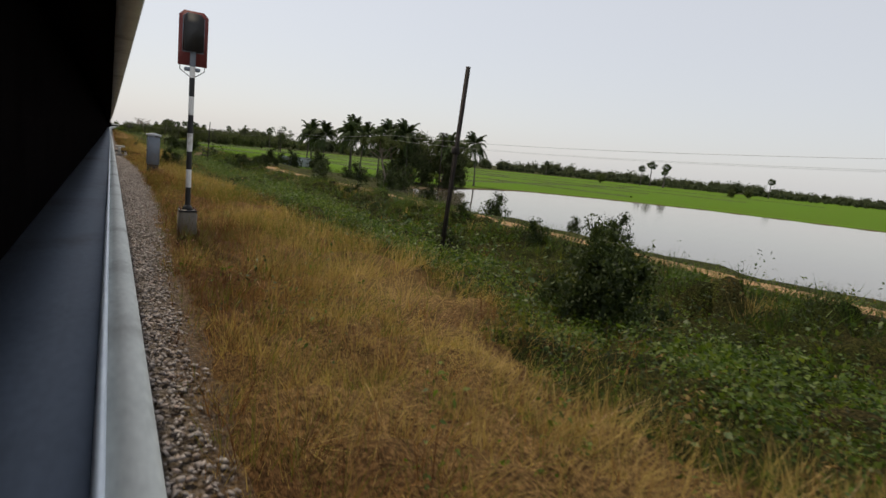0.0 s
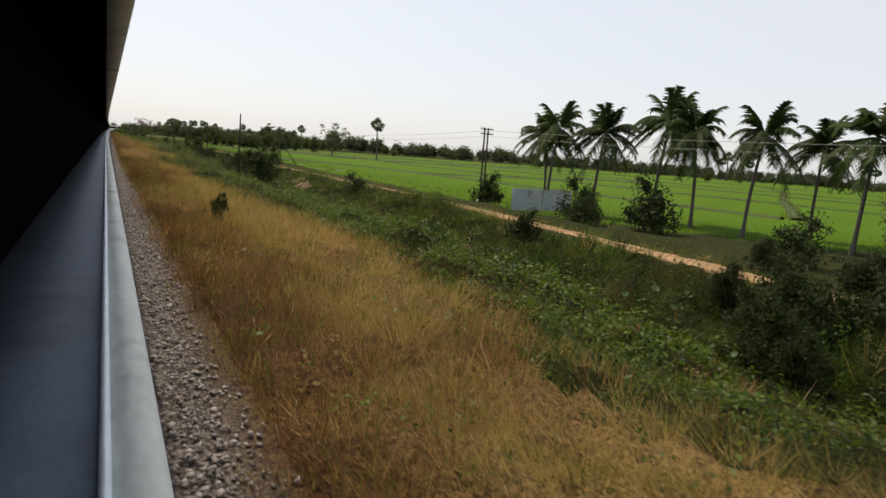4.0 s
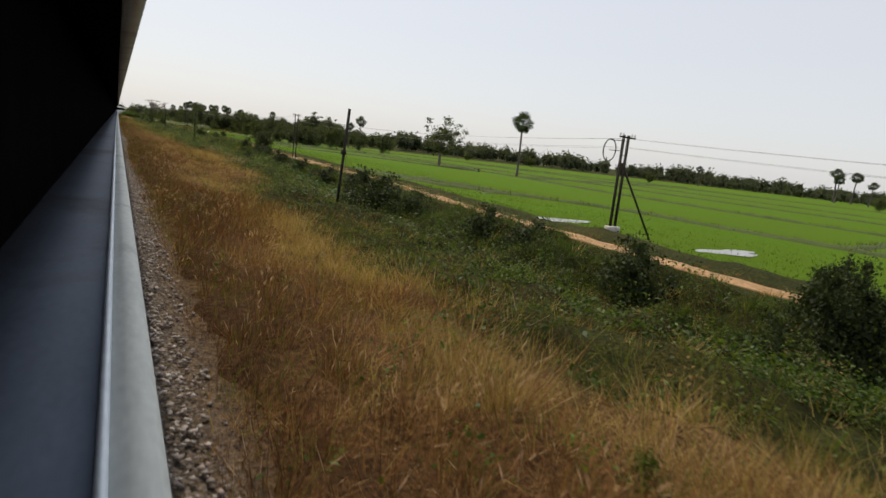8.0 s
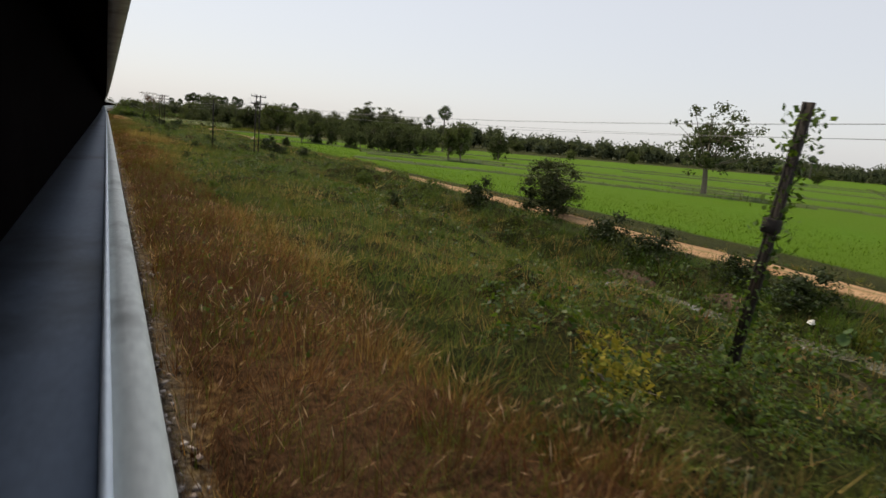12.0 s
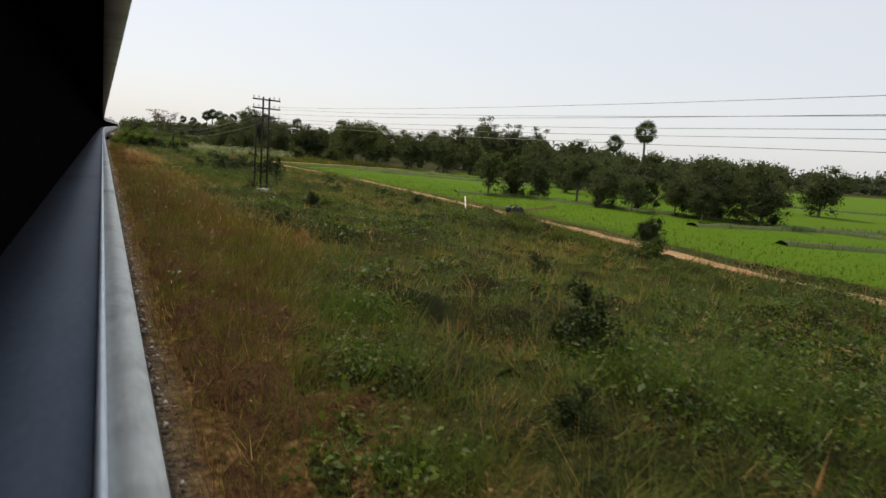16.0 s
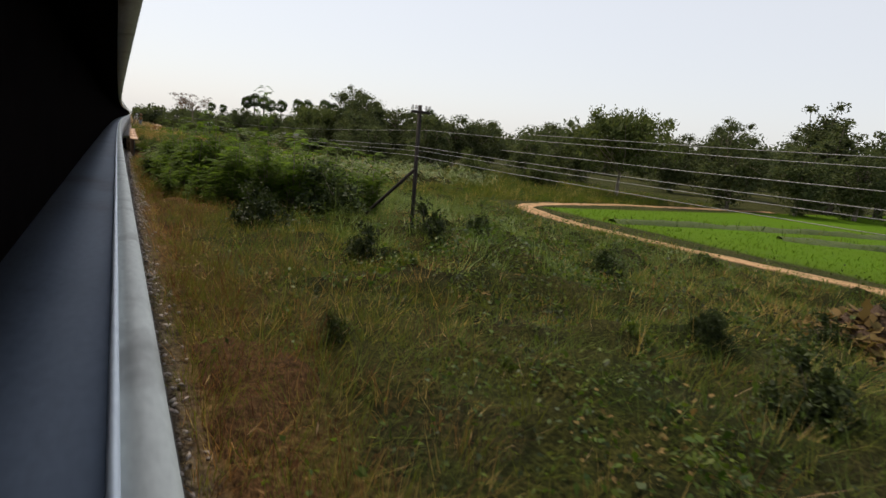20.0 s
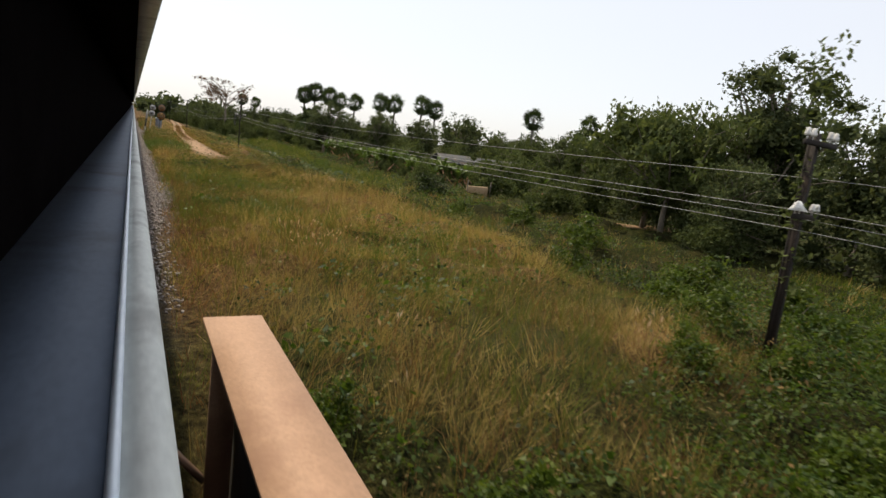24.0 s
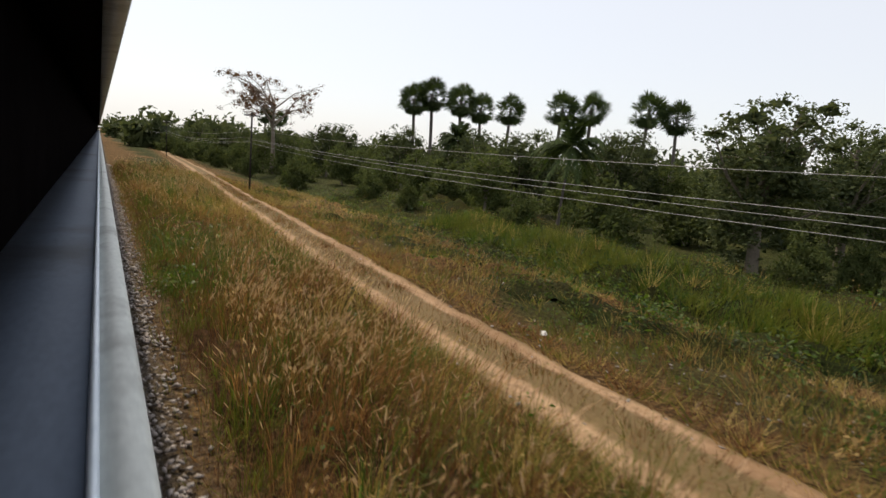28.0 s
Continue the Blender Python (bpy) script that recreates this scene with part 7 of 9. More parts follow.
for x, y, t, w in ((4.0, 46.2, 1.5, 0.8), (15.3, 149, 0.3, 1.3), (15.9, 155.2, 0.1, 1.5), (15.4, 158, 0.2, 1.2), (15.8, 166, 0.0, 1.5), (16.3, 177.5, 0.0, 1.5), (16.0, 183, 0.0, 1.4), (16.8, 193, 0.1, 1.4), (17.0, 203, 0.2, 1.4), (17.9, 212.2, 0.05, 1.7), (18.2, 214.6, -0.05, 1.8), (18.3, 217.8, 0.15, 1.8), (18.6, 220.4, 0.3, 1.6), (18.6, 230, 0.6, 1.1),
                   (8.9, 319, 1.4, 0.8), (10.2, 322, 1.2, 0.8), (12.6, 327, 0.8, 0.8), (14.5, 338, 0.7, 0.8), (13.2, 351, 0.6, 0.8), (7.6, 358, 1.7, 0.8), (16.4, 267.8, 1.1, 0.6), (16.4, 263.8, 0.6, 0.8), (18.9, 263.5, 0.5, 0.9), (10.3, 267, 0.9, 0.8), (10.7, 367.6, 1.3, 0.7), (4.9, 355.6, 1.4, 0.7), (9.3, 354.2, 1.2, 0.6), (11.8, 355.4, 0.8, 0.7), (10.4, 345.8, 0.7, 0.6), (13.8, 345.7, 0.4, 0.7), (6.4, 351.6, 1.1, 0.6), (3.9, 346.4, 1.0, 0.5), (12.5, 318, 0.5, 0.7), (8.0, 303, 0.8, 0.6), (6.2, 290, 0.9, 0.6), (9.0, 281, 0.6, 0.7), (5.4, 276, 0.9, 0.6), (12.4, 285, 0.3, 0.8), (14.5, 296, 0.1, 0.8), (18, 304, -0.1, 0.8), (7.5, 256, 0.8, 0.6), (12.8, 252, 0.4, 0.8), (5.0, 240, 0.9, 0.6), (16, 331, 0.3, 0.9), (17.5, 346, 0.1, 0.9), (19, 322, 0.0, 0.9), (15.2, 310, 0.3, 0.9)):
    B_DARK.place(x, y, t - (0.25 if y > 230 else 0), wide=w * (1.7 if y > 230 else 1))
YELLOW = make_bush(Kind("bush", "small shrub with yellowing leaves in the dry grass", "bush", "bushes"), 1.0, 1.3, 420, 0.08, foliage("yellow_leaf", [(0.14, 0.15, 0.02), (0.26, 0.23, 0.03), (0.36, 0.30, 0.05)], 0.3, 0.4))
YELLOW.place(5.9, 208.2, 1.0)
YELLOW.place(6.4, 209.2, 0.8)
for y, u, h, w in zip(rng.uniform(248, 358, 44), 2.6 + 17 * rng.random(44) ** 1.2, rng.uniform(0.4, 0.9, 44), rng.uniform(0.8, 1.3, 44)):
    x = at_u(u, y)
    if abs(x - float(road_x(y))) > 1.8:
        (B_GREEN if rng.random() < 0.8 else B_DARK).place(x, y, high=h, wide=w)
for y, u, h, w in zip(rng.uniform(-2, 245, 46), rng.uniform(7.5, 15.5, 46), rng.uniform(0.5, 1.1, 46), rng.uniform(0.8, 1.4, 46)):
    (B_GREEN if rng.random() < 0.7 else B_DARK).place(at_u(u, y), y, high=h, wide=w)
for x, y, h, w in ((4.6, 412.6, 0.75, 0.9), (5.6, 411.0, 1.0, 1.0), (4.4, 408.5, 1.6, 1.0), (9.6, 410.5, 1.2, 1.0), (11.8, 414, 1.1, 1.1), (13.2, 411, 1.5, 1.1), (13.5, 416, 1.2, 1.1), (9.9, 412.8, 0.9, 0.9), (11.4, 412.3, 1.0, 0.9), (8.4, 410.2, 0.9, 0.9), (14.6, 412.4, 1.2, 1), (16.4, 416.6, 1.2, 1), (17.6, 413.2, 1.4, 1.1),
                   (7.0, 407, 1.6, 1.1), (5.0, 404, 1.5, 1.0), (11.5, 407, 1.8, 1.1), (4.6, 399, 1.5, 1.0), (8.5, 402, 1.7, 1.1), (15.5, 414, 2.0, 1.1), (17, 418, 1.9, 1.1), (15, 421, 1.7, 1.0), (18.5, 424, 1.8, 1.1), (5.2, 393, 1.4, 1.0), (9, 396, 1.7, 1.1), (20, 430, 1.6, 1.1), (17, 431, 1.3, 1.0)):
    B_GREEN.place(x, y, high=h * 1.35, wide=w * 0.95, label="leafy green bush in the stream gully")
T_NEAR.place(20.2, 226, 2.9, wide=1.35, label="bushy dark tree leaning over the ditch bank")
PALMYRA.place(69.8, 229, 12.3, wide=1.0, label="lone tall fan palm standing in the paddy")
T_SPARSE.place(62.7, 247.9, 10.3, wide=1.1)
for x, y, t in ((378, 324, 18), (388, 318, 17), (349, 308, 13.5), (360, 296, 12), (420, 250, 13), (300, 360, 10)):
    PALMYRA.place(x, y, t, wide=1.25)
for x, y, t, w in ((238, 238, 5.5, 0.9), (255, 170, 6, 1.2), (300, 190, 7, 1.2), (190, 300, 6, 1.2), (110, 380, 7, 1.3), (150, 400, 8, 1.3), (130, 345, 5, 1.2), (175, 360, 7, 1.2)):
    T_ROUND.place(x, y, t, wide=w)
for x, y, t, w in ((35.9, 321.4, 3.2, 1.0), (39.0, 321, 3.0, 1.0)):
    T_SMALL.place(x, y, t, wide=w)
for x, y, t, w in ((41.8, 320.5, 3.6, 0.9), (44.4, 317.3, 4.4, 0.9), (42.6, 312.2, 3.4, 1.0), (43.8, 309.3, 5.2, 0.9), (46.2, 306.5, 5.4, 0.9), (44.5, 302.5, 4.6, 1.0), (48, 304.5, 5.4, 0.9), (49.8, 300.5, 5.2, 0.9), (47.5, 312, 5.6, 0.9), (51, 306, 5.6, 0.9)):
    (T_DYKE if t > 4 and x < 46.3 else T_NEAR).place(x, y, t, wide=w if x < 46.3 else w * 1.2, label="dark tree growing on the paddy dyke")
for x, y, t in ((79.4, 339.6, 10.2), (77, 344, 7.8)):
    PALMYRA.place(x, y, t, wide=1.0)
for kind, rows in ((T_DARK, ((76, 351, 7.8, 1), (71, 357, 8.3, 1), (69, 345, 6, 1), (64, 350, 5.5, 1), (62, 340, 5, 1), (80, 369, 9.5, 1), (80, 396, 9.8, 1), (80, 405, 9.1, 1), (55, 376, 8.0, 1.0), (60, 372, 7.2, 1), (65, 369, 7.5, 1),
                             (60, 431, 8.6, 1), (53, 438.5, 7.6, 1), (52, 464, 8.2, 0.9), (46, 437, 6.6, 1), (46, 480, 9.2, 1), (41, 430, 8.6, 0.9), 
                             (44, 412, 8.5, 1), (66, 415, 9.5, 1), (72, 425, 10, 1), (88, 385, 9, 1), (95, 400, 9, 1), (57, 400, 7.2, 1), (66, 392, 7.5, 1), (48, 400, 6.5, 1), (60, 408, 8, 1), (54, 420, 8.6, 1), (58, 326, 5.2, 1), (62, 331, 6.2, 1), (55, 331, 4.8, 1), (66, 322, 5.8, 1), (70, 315, 6.4, 1), (61, 316, 5.2, 1), (76, 309, 6.4, 1), (68, 335, 7, 1), (48, 425, 8.8, 1), (46, 450, 6.0, 1), (50, 452, 6.6, 1), (56, 450, 7.6, 1), (47, 410, 7.6, 1), (52, 405, 7.8, 1), (92, 430, 11.5, 1.1), (100, 445, 12, 1.1), (108, 462, 12, 1.1), (85, 440, 11, 1), (78, 455, 11, 1), (70, 448, 9, 1), (66, 465, 9.2, 1), (96, 415, 10.5, 1.1))),
                   (T_NEAR, ((36.5, 435.1, 6.2, 1), (33.5, 421.7, 8.0, 1), (33, 417.5, 8.4, 0.9), (30.5, 412.5, 7.0, 1), (39, 421, 8.8, 1), (36, 405, 7.4, 1), (29.5, 406.5, 5.2, 1.1), (34.5, 428.5, 8.6, 1.0), (31, 418, 6.4, 1), (40, 414, 8.4, 1), (27.5, 411, 3.6, 1.2), (33, 434, 6.4, 1), (27.5, 424, 4.8, 1))),
                   (T_COLUMN, ((76, 362.7, 10.8, 1.1), (73.4, 378, 10.9, 1.0), (76.5, 372, 9.6, 1.2), (70, 374, 8.6, 1.2))),
                   (T_SPREAD, ((30, 430, 7.4, 0.8), (47, 383.1, 7.9, 0.95), (40, 445.3, 5.4, 0.8))),
                   (T_TALL, ((34.4, 427.2, 11.6, 1.1), (33, 418.7, 8.8, 1.0), (75, 391, 9.8, 1.0), (82, 384, 9.4, 1), (29.3, 489.5, 6.9, 1.15), (37.5, 489.7, 6.7, 1.0))),
                   (T_ROUND, ((60, 489, 10.2, 1), (60, 500, 9.6, 1), (62, 494, 9.8, 1), (60, 482, 9, 1), (58, 474, 7.8, 1), (40, 510, 7.2, 1), (38, 519, 6.0, 1), (45, 558, 8, 1), (36, 537, 7.4, 1), (36, 556, 7, 1), (39.5, 542, 7.2, 0.9), (27, 506, 4.9, 1.0),
                              (77, 502, 11.3, 1), (91, 480, 10, 1), (70, 470, 8.5, 1), (50, 510, 5.8, 1), (48, 522, 6.5, 1), (55, 545, 7.5, 1), (32, 560, 6, 1), (28, 575, 6, 1), (40, 455, 5.0, 1), (50, 460, 6.2, 1), (46, 468, 6.8, 1), (42, 474, 6.0, 1), (30, 520, 4.4, 1), (27, 530, 4.6, 1), (25, 552, 5, 1)))):
    for x, y, t, w in rows:
        kind.place(x, y, t + (1.6 if kind is T_ROUND and y > 500 else 0), wide=w)
for x, y, t in ((34, 512, 6.8), (38, 505, 7.4), (42, 498, 7.6), (46, 492, 7.8), (33, 530, 7.4), (50, 486, 8.2), (36, 520, 7.4), (40, 530, 8.0), (44, 520, 8.2), (48, 512, 8.6), (52, 504, 8.6), (56, 496, 8.8), (31, 545, 7.4), (35, 550, 7.8), (29, 560, 7.4), (27, 572, 7.2), (24, 590, 7.2)):
    T_DARK.place(x, y, t, wide=rng.uniform(0.85, 1.1))
for x, y, t in ((42.9, 540.7, 11.9), (40.8, 541.5, 11.0), (45.2, 537.5, 11.3), (47.2, 536, 10.4), (49.8, 533.5, 10.6), (56.3, 526.5, 11.3), (54.0, 529, 11.2), (60.4, 521.5, 11.6), (62.5, 519, 10.8), (83.2, 494, 11.2), (64, 487, 9.8), (38, 600, 9.5), (44, 610, 9.5)):
    PALMYRA.place(x, y, t + 0.4, wide=1.0)
for x, y, t in ((30, 502.3, 6.3), (72, 484, 8.5), (78, 478, 8.5), (86, 470, 8), (38, 526, 7.2)):
    COCO[0].place(x, y, t)
for x, y, t, w in ((28.6, 497.4, 2.8, 0.9), (33, 505, 2.2, 1), (24, 448, 1.6, 0.8), (29, 446, 2.2, 1), (34, 450, 2.6, 1), (27, 436, 2.0, 1), (31, 428, 2.4, 1), (26, 424, 1.4, 1), (35, 440, 2.6, 1), (23.5, 510, 1.2, 0.7), (24, 517, 1.4, 0.8),
                   (21.5, 528, 1.6, 0.8), (20.5, 540, 1.8, 0.9), (34, 496, 2.4, 1), (36, 478, 2.6, 1), (38, 466, 2.8, 1), (36, 458, 2.4, 1), (27, 415, 1.4, 1), (26, 406, 1.6, 1), (31, 400, 1.8, 1), (37, 396, 2.0, 1), (44, 392, 2.2, 1), (20, 556, 2, 1), (18, 570, 2.2, 1),
                   (30, 515, 2.4, 1), (33, 524, 2.6, 1), (30, 535, 2.6, 1), (29, 546, 2.4, 1), (43, 495, 2.8, 1), (46, 502, 2.8, 1), (27, 462, 1.6, 0.8), (29, 476, 1.8, 0.8), (26, 486, 1.4, 0.8), (31, 484, 2.0, 0.9), (25, 500, 1.6, 0.8), (29, 508, 2.0, 0.9), (27, 522, 2.4, 0.9), (24, 534, 2.2, 0.9), (26, 545, 2.8, 1), (23, 556, 2.6, 1), (34, 470, 2.6, 1), (22, 575, 3, 1), (19, 590, 3, 1)):
    B_BIG.place(x, y, t, wide=w)
for i in range(64):
    y = rng.uniform(450, 482)
    x = np.interp(y, [450, 470, 482], [26, 24.5, 26]) + 9 * rng.random() ** 1.3
    if y < 480 or x > 27:
        BANANA[i % 2].place(x, y, high=rng.uniform(2.6, 3.6))
for i in range(16):
    y = rng.uniform(454, 486)
    B_BIG.place(24.5 + 6 * rng.random(), y, rng.uniform(0.7, 1.4), wide=0.6)
for x, y in ((33, 462), (31, 470), (35, 447), (31, 453), (29.5, 451), (32.5, 455), (28, 449.5), (30, 456.5)):
    BANANA[1].place(x, y, high=3.3)
for u, y, t, k in ((4.6, 361.7, 4.5, 0), (6.9, 361.3, 2.7, 1), (7.8, 361.0, 2.7, 1), (8.6, 360.8, 2.6, 1), (3.4, 359.6, 2.7, 1), (4.2, 359.2, 3.0, 1), (5.0, 358.9, 3.2, 1), (3.0, 359.9, 2.2, 1), (2.3, 361.6, 3.4, 1), (3.0, 362.0, 3.6, 1), (2.0, 362.6, 3.0, 1), (3.6, 361.2, 3.2, 1), (4.4, 361.0, 2.8, 1), (5.4, 359.8, 2.9, 1), (6.2, 360.3, 2.8, 1), (4.6, 359.6, 2.3, 1), (1.8, 360.4, 2.0, 1), (5.8, 361.6, 2.7, 1),
                   (1.9, 365.8, 3.1, 1), (2.5, 366.8, 2.8, 1), (1.8, 367.6, 2.2, 1), (2.6, 373.5, 2.4, 1), (3.4, 376.5, 2.5, 1), (2.4, 379, 2.2, 1)):
    FEATHER[k].place(at_u(u, y), y, t, wide=0.95 if k else 0.6)
for u, y, h in zip(rng.uniform(1.0, 2.3, 20), rng.uniform(359.2, 372, 20), rng.uniform(0.8, 1.7, 20)):
    FEATHER[1].place(at_u(u, y), y, high=h, wide=rng.uniform(1.1, 1.6))
for u, y, h in ((2.1, 359.4, 1.0), (2.6, 359.1, 1.2), (3.1, 358.9, 1.1), (2.8, 359.8, 1.5), (2.2, 360.2, 1.3), (3.5, 358.7, 1.0), (1.8, 359.0, 0.7), (2.4, 358.6, 0.8)):
    FEATHER[1].place(at_u(u, y), y, high=h, wide=1.3)
for u, y, h in zip(rng.uniform(2.4, 8.5, 26), rng.uniform(359.0, 364.5, 26), rng.uniform(1.2, 2.3, 26)):
    FEATHER[1].place(at_u(u, y), y, high=h, wide=rng.uniform(1.1, 1.5))
for i in range(12):
    y = rng.uniform(358.5, 381)
    FEATHER[1].place(at_u(rng.uniform(1.5, 4.2), y), y, high=rng.uniform(0.8, 1.5), wide=rng.uniform(1.2, 1.7))


# ---- far woods, as one belt of many small crowns ----
def far_wood(rows, name, label, mat, leaf):
    P, S = [], []
    for x0, y0, x1, y1, n, h0, h1 in rows:
        f = rng.random(n)
        cx, cy = x0 + (x1 - x0) * f + rng.normal(0, 9, n), y0 + (y1 - y0) * f + rng.normal(0, 9, n)
        hh = rng.uniform(h0, h1, n) * (1 + 0.25 * smooth_noise(cx, cy, 35, 61))
        for a, b, h in zip(cx, cy, hh):
            k = 130
            d = rng.normal(0, 1, (k, 3))
            d /= np.linalg.norm(d, axis=1)[:, None]
            P.append(np.array([a, b, -1 + h * 0.5]) + d * np.array([h * 0.42, h * 0.42, h * 0.5]) * rng.uniform(0.3, 1, (k, 1)))
            S.append(np.where(np.arange(k) < 22, h * 0.5, h * 0.13))
            P[-1][:22] = (P[-1][:22] + (a, b, -1 + h * 0.38)) / 2
    P, S = np.vstack(P), np.concatenate(S) * leaf
    me = leaf_slips(P, S, mat, 0.8)
    tagged(new(name, me), label, "woods", kind="stuff")


# first belt wears the haze-toned leaves
far_wood([(120, 430, 330, 420, 130, 6, 11), (330, 420, 560, 330, 150, 7, 12), (560, 330, 700, 120, 230, 6, 11), (700, 120, 760, -200, 200, 6, 11), (300, 430, 720, 100, 260, 4, 6.5), (760, -200, 700, -500, 60, 7, 12)], "far_woods", "line of woods beyond the paddies, haze painted into its leaves", M_FAR, 1.0)
far_wood([(14, 600, 60, 620, 26, 5, 9), (12, 680, 110, 640, 50, 6, 10), (100, 560, 130, 430, 50, 6, 10), (20, 820, 160, 760, 60, 7, 12), (95, 450, 130, 540, 30, 6, 10), (-40, 950, 80, 900, 50, 7, 12), (90, 410, 125, 420, 16, 6, 9)], "far_woods", "dark mixed wood ahead along the railway", M_DARK, 1.0)


# ---- telegraph poles and wires ----
def lean_pose(x, y, z, lx=0.0, ly=0.0, turn=0.0):
    return Matrix.Translation((x, y, z)) @ Matrix.Rotation(lx, 4, "Y") @ Matrix.Rotation(-ly, 4, "X") @ Matrix.Rotation(turn, 4, "Z")


def rail_section(h, w=0.09, d=0.11):
    """An upright old rail: foot, web and head."""
    sh = Shape()
    sh.box((0, -d / 2, h / 2), (w, 0.018, h))
    sh.box((0, -0.005, h / 2), (0.022, d - 0.03, h))
    sh.box((0, d / 2, h / 2), (w * 0.55, 0.032, h))
    return sh


def insulator(parent, x, z, y=0.0):
    sh = Shape().tube([(0, 0, 0), (0, 0, 0.06)], 0.009, 5).tube([(0, 0, 0.05), (0, 0, 0.08), (0, 0, 0.11), (0, 0, 0.15), (0, 0, 0.165)], [0.04, 0.046, 0.034, 0.034, 0.015], 8)
    part("insulator", sh, M_INSUL, parent, at=Matrix.Translation((x, y, z)))


def rail_post(x, y, top, lx=0.0, ly=0.0, clamp=0.6, brackets=False, creeper=False):
    z = gz(x, y) - 0.3
    h = top - z
    ob = thing("rail_post", lean_pose(x, y, z, lx, ly), "leaning post made of an old rusty rail", "post", "rail posts along the ditch")
    part("post", rail_section(h), M_POLE, ob)
    sh = Shape().box((0, 0.02, h * clamp), (0.17, 0.2, 0.2), bevel=0.02).box((0.09, 0, h * clamp - 0.05), (0.05, 0.12, 0.06))
    part("clamp", sh, M_POLE, ob)
    if brackets:
        for s, zz in ((-1, 1.55), (-1, 1.95)):
            turn = Euler((0, 0.5 if zz > 1.8 else 0, 0)).to_matrix()
            part("bracket", Shape().box((s * 0.3, 0, zz), (0.55, 0.06, 0.09), turn), M_POLE, ob)
    if creeper:
        k = 700
        zz = h * rng.uniform(0.25, 0.98, k)
        me = leaf_cards(rng.normal(0.05, 0.13, k), rng.normal(0, 0.12, k), zz, rng.uniform(0.06, 0.13, k), M_WEED, 0.8)
        part("creeper", me, None, ob, "green creeper")
    return ob


for x, y, t, lx, ly, br, cr in ((8.5, 14.52, 5.6, 0.0, -0.08, False, False), (8.5, 61.9, 4.42, 0.0, -0.24, True, False), (8.5, 112.6, 4.7, 0.0, -0.12, False, False), (8.5, 159.05, 4.13, 0.0, -0.13, False, False),
                                (8.5, 208.55, 3.86, 0.0, -0.085, False, True), (8.9, 256.3, 4.25, 0.0, -0.03, False, False)):
    rail_post(x, y, t, lx, ly, 0.62, br, cr)


def telegraph_pole(x, y, top, arms, third=0.0, strut=None, single=False, base=True, lx=0.0, label=""):
    """A pole of two old rails tied by rungs, with cross arms and porcelain insulators."""
    z = gz(x, y) - 0.25
    h = top - z
    ob = thing("telegraph_pole", lean_pose(x, y, z, lx, 0.02), label or "telegraph pole of two rusty rails with cross arms", "telegraph pole", "telegraph poles")
    gap = 0.0 if single else 0.17
    for s in ((0,) if single else (-1, 1)):
        part("post", rail_section(h), M_POLE, ob, at=Matrix.Translation((s * gap, 0, 0)))
    if not single:
        for k in range(1, 9):
            part("rung", Shape().box((0, 0, h * k / 10), (0.36, 0.035, 0.03)), M_POLE, ob)
    for dz, half in arms:
        arm = part("crossarm", Shape().box((0, -0.1, h - dz), (half * 2, 0.07, 0.075), bevel=0.008), M_POLE, ob)
        for px in (-half * 0.93, -half * 0.55, half * 0.55, half * 0.93):
            insulator(arm, px, h - dz + 0.035, -0.1)
    if third:
        part("side_post", rail_section(third + 0.25, 0.09, 0.1), M_POLE, ob, at=Matrix.Translation((-0.52, -0.05, 0)))
    if strut:
        sx, sy, frac = strut
        a, b = np.array((0, 0, h * frac)), np.array((sx - x, sy - y, gz(sx, sy) - z - 0.2))
        part("strut", Shape().tube([a, b], 0.055, 6), M_POLE, ob)
    if base:
        part("footing", Shape().box((0, 0, 0.3), (0.75, 0.45, 0.32), bevel=0.04), M_CONC, ob, "pale concrete footing")
    return ob


A2 = [(0.12, 0.62), (0.5, 0.62)]
A3 = [(0.15, 0.75), (0.62, 0.75), (1.1, 0.75)]
telegraph_pole(24.5, 4, 5.0, A2)
telegraph_pole(37.0, 65.3, 6.4, A2, single=True, label="slim telegraph pole standing in the pond's edge")
telegraph_pole(27.1, 108.0, 5.3, A2)
telegraph_pole(22.9, 157.4, 4.75, [(0.12, 0.55)], strut=(25.6, 157.0, 0.72), label="telegraph pole of two rails propped by a strut")
telegraph_pole(19.5, 206.4, 4.9, [(0.12, 0.5)])
telegraph_pole(12.3, 255.6, 4.95, [(0.15, 0.62), (0.75, 0.62)], lx=0.02)
telegraph_pole(9.2, 305.5, 5.2, A3, third=3.9, lx=0.01, label="tall telegraph pole of rails with three cross arms")
telegraph_pole(9.5, 355.5, 4.0, [(0.2, 0.3)], single=True, base=False, strut=(8.9, 359.2, 0.56), label="single rail telegraph pole propped by a strut")
POLE = telegraph_pole(11.6, 412.7, 3.85, [(0.15, 0.4), (1.2, 0.3)], single=True, base=False, label="single rail telegraph pole leaning over the reeds")
part("dish", Shape().tube([(-0.22, -0.1, 2.66), (-0.22, -0.1, 2.74), (-0.22, -0.1, 2.80)], [0.13, 0.06, 0.02], 10), M_WHITE, POLE, "white conical shade")
k = 420
part("creeper", leaf_cards(rng.normal(0.0, 0.13, k), rng.normal(0, 0.13, k), rng.uniform(1.4, 5.2, k), rng.uniform(0.06, 0.14, k), M_LEAF, 0.8), None, POLE, "dark creeper")
telegraph_pole(12.6, 461.8, 4.9, [(1.7, 0.45)], single=True, base=False, label="dark single telegraph pole with a low cross arm by the track")
telegraph_pole(13.4, 511, 4.7, [(0.2, 0.45)], single=True, base=False)
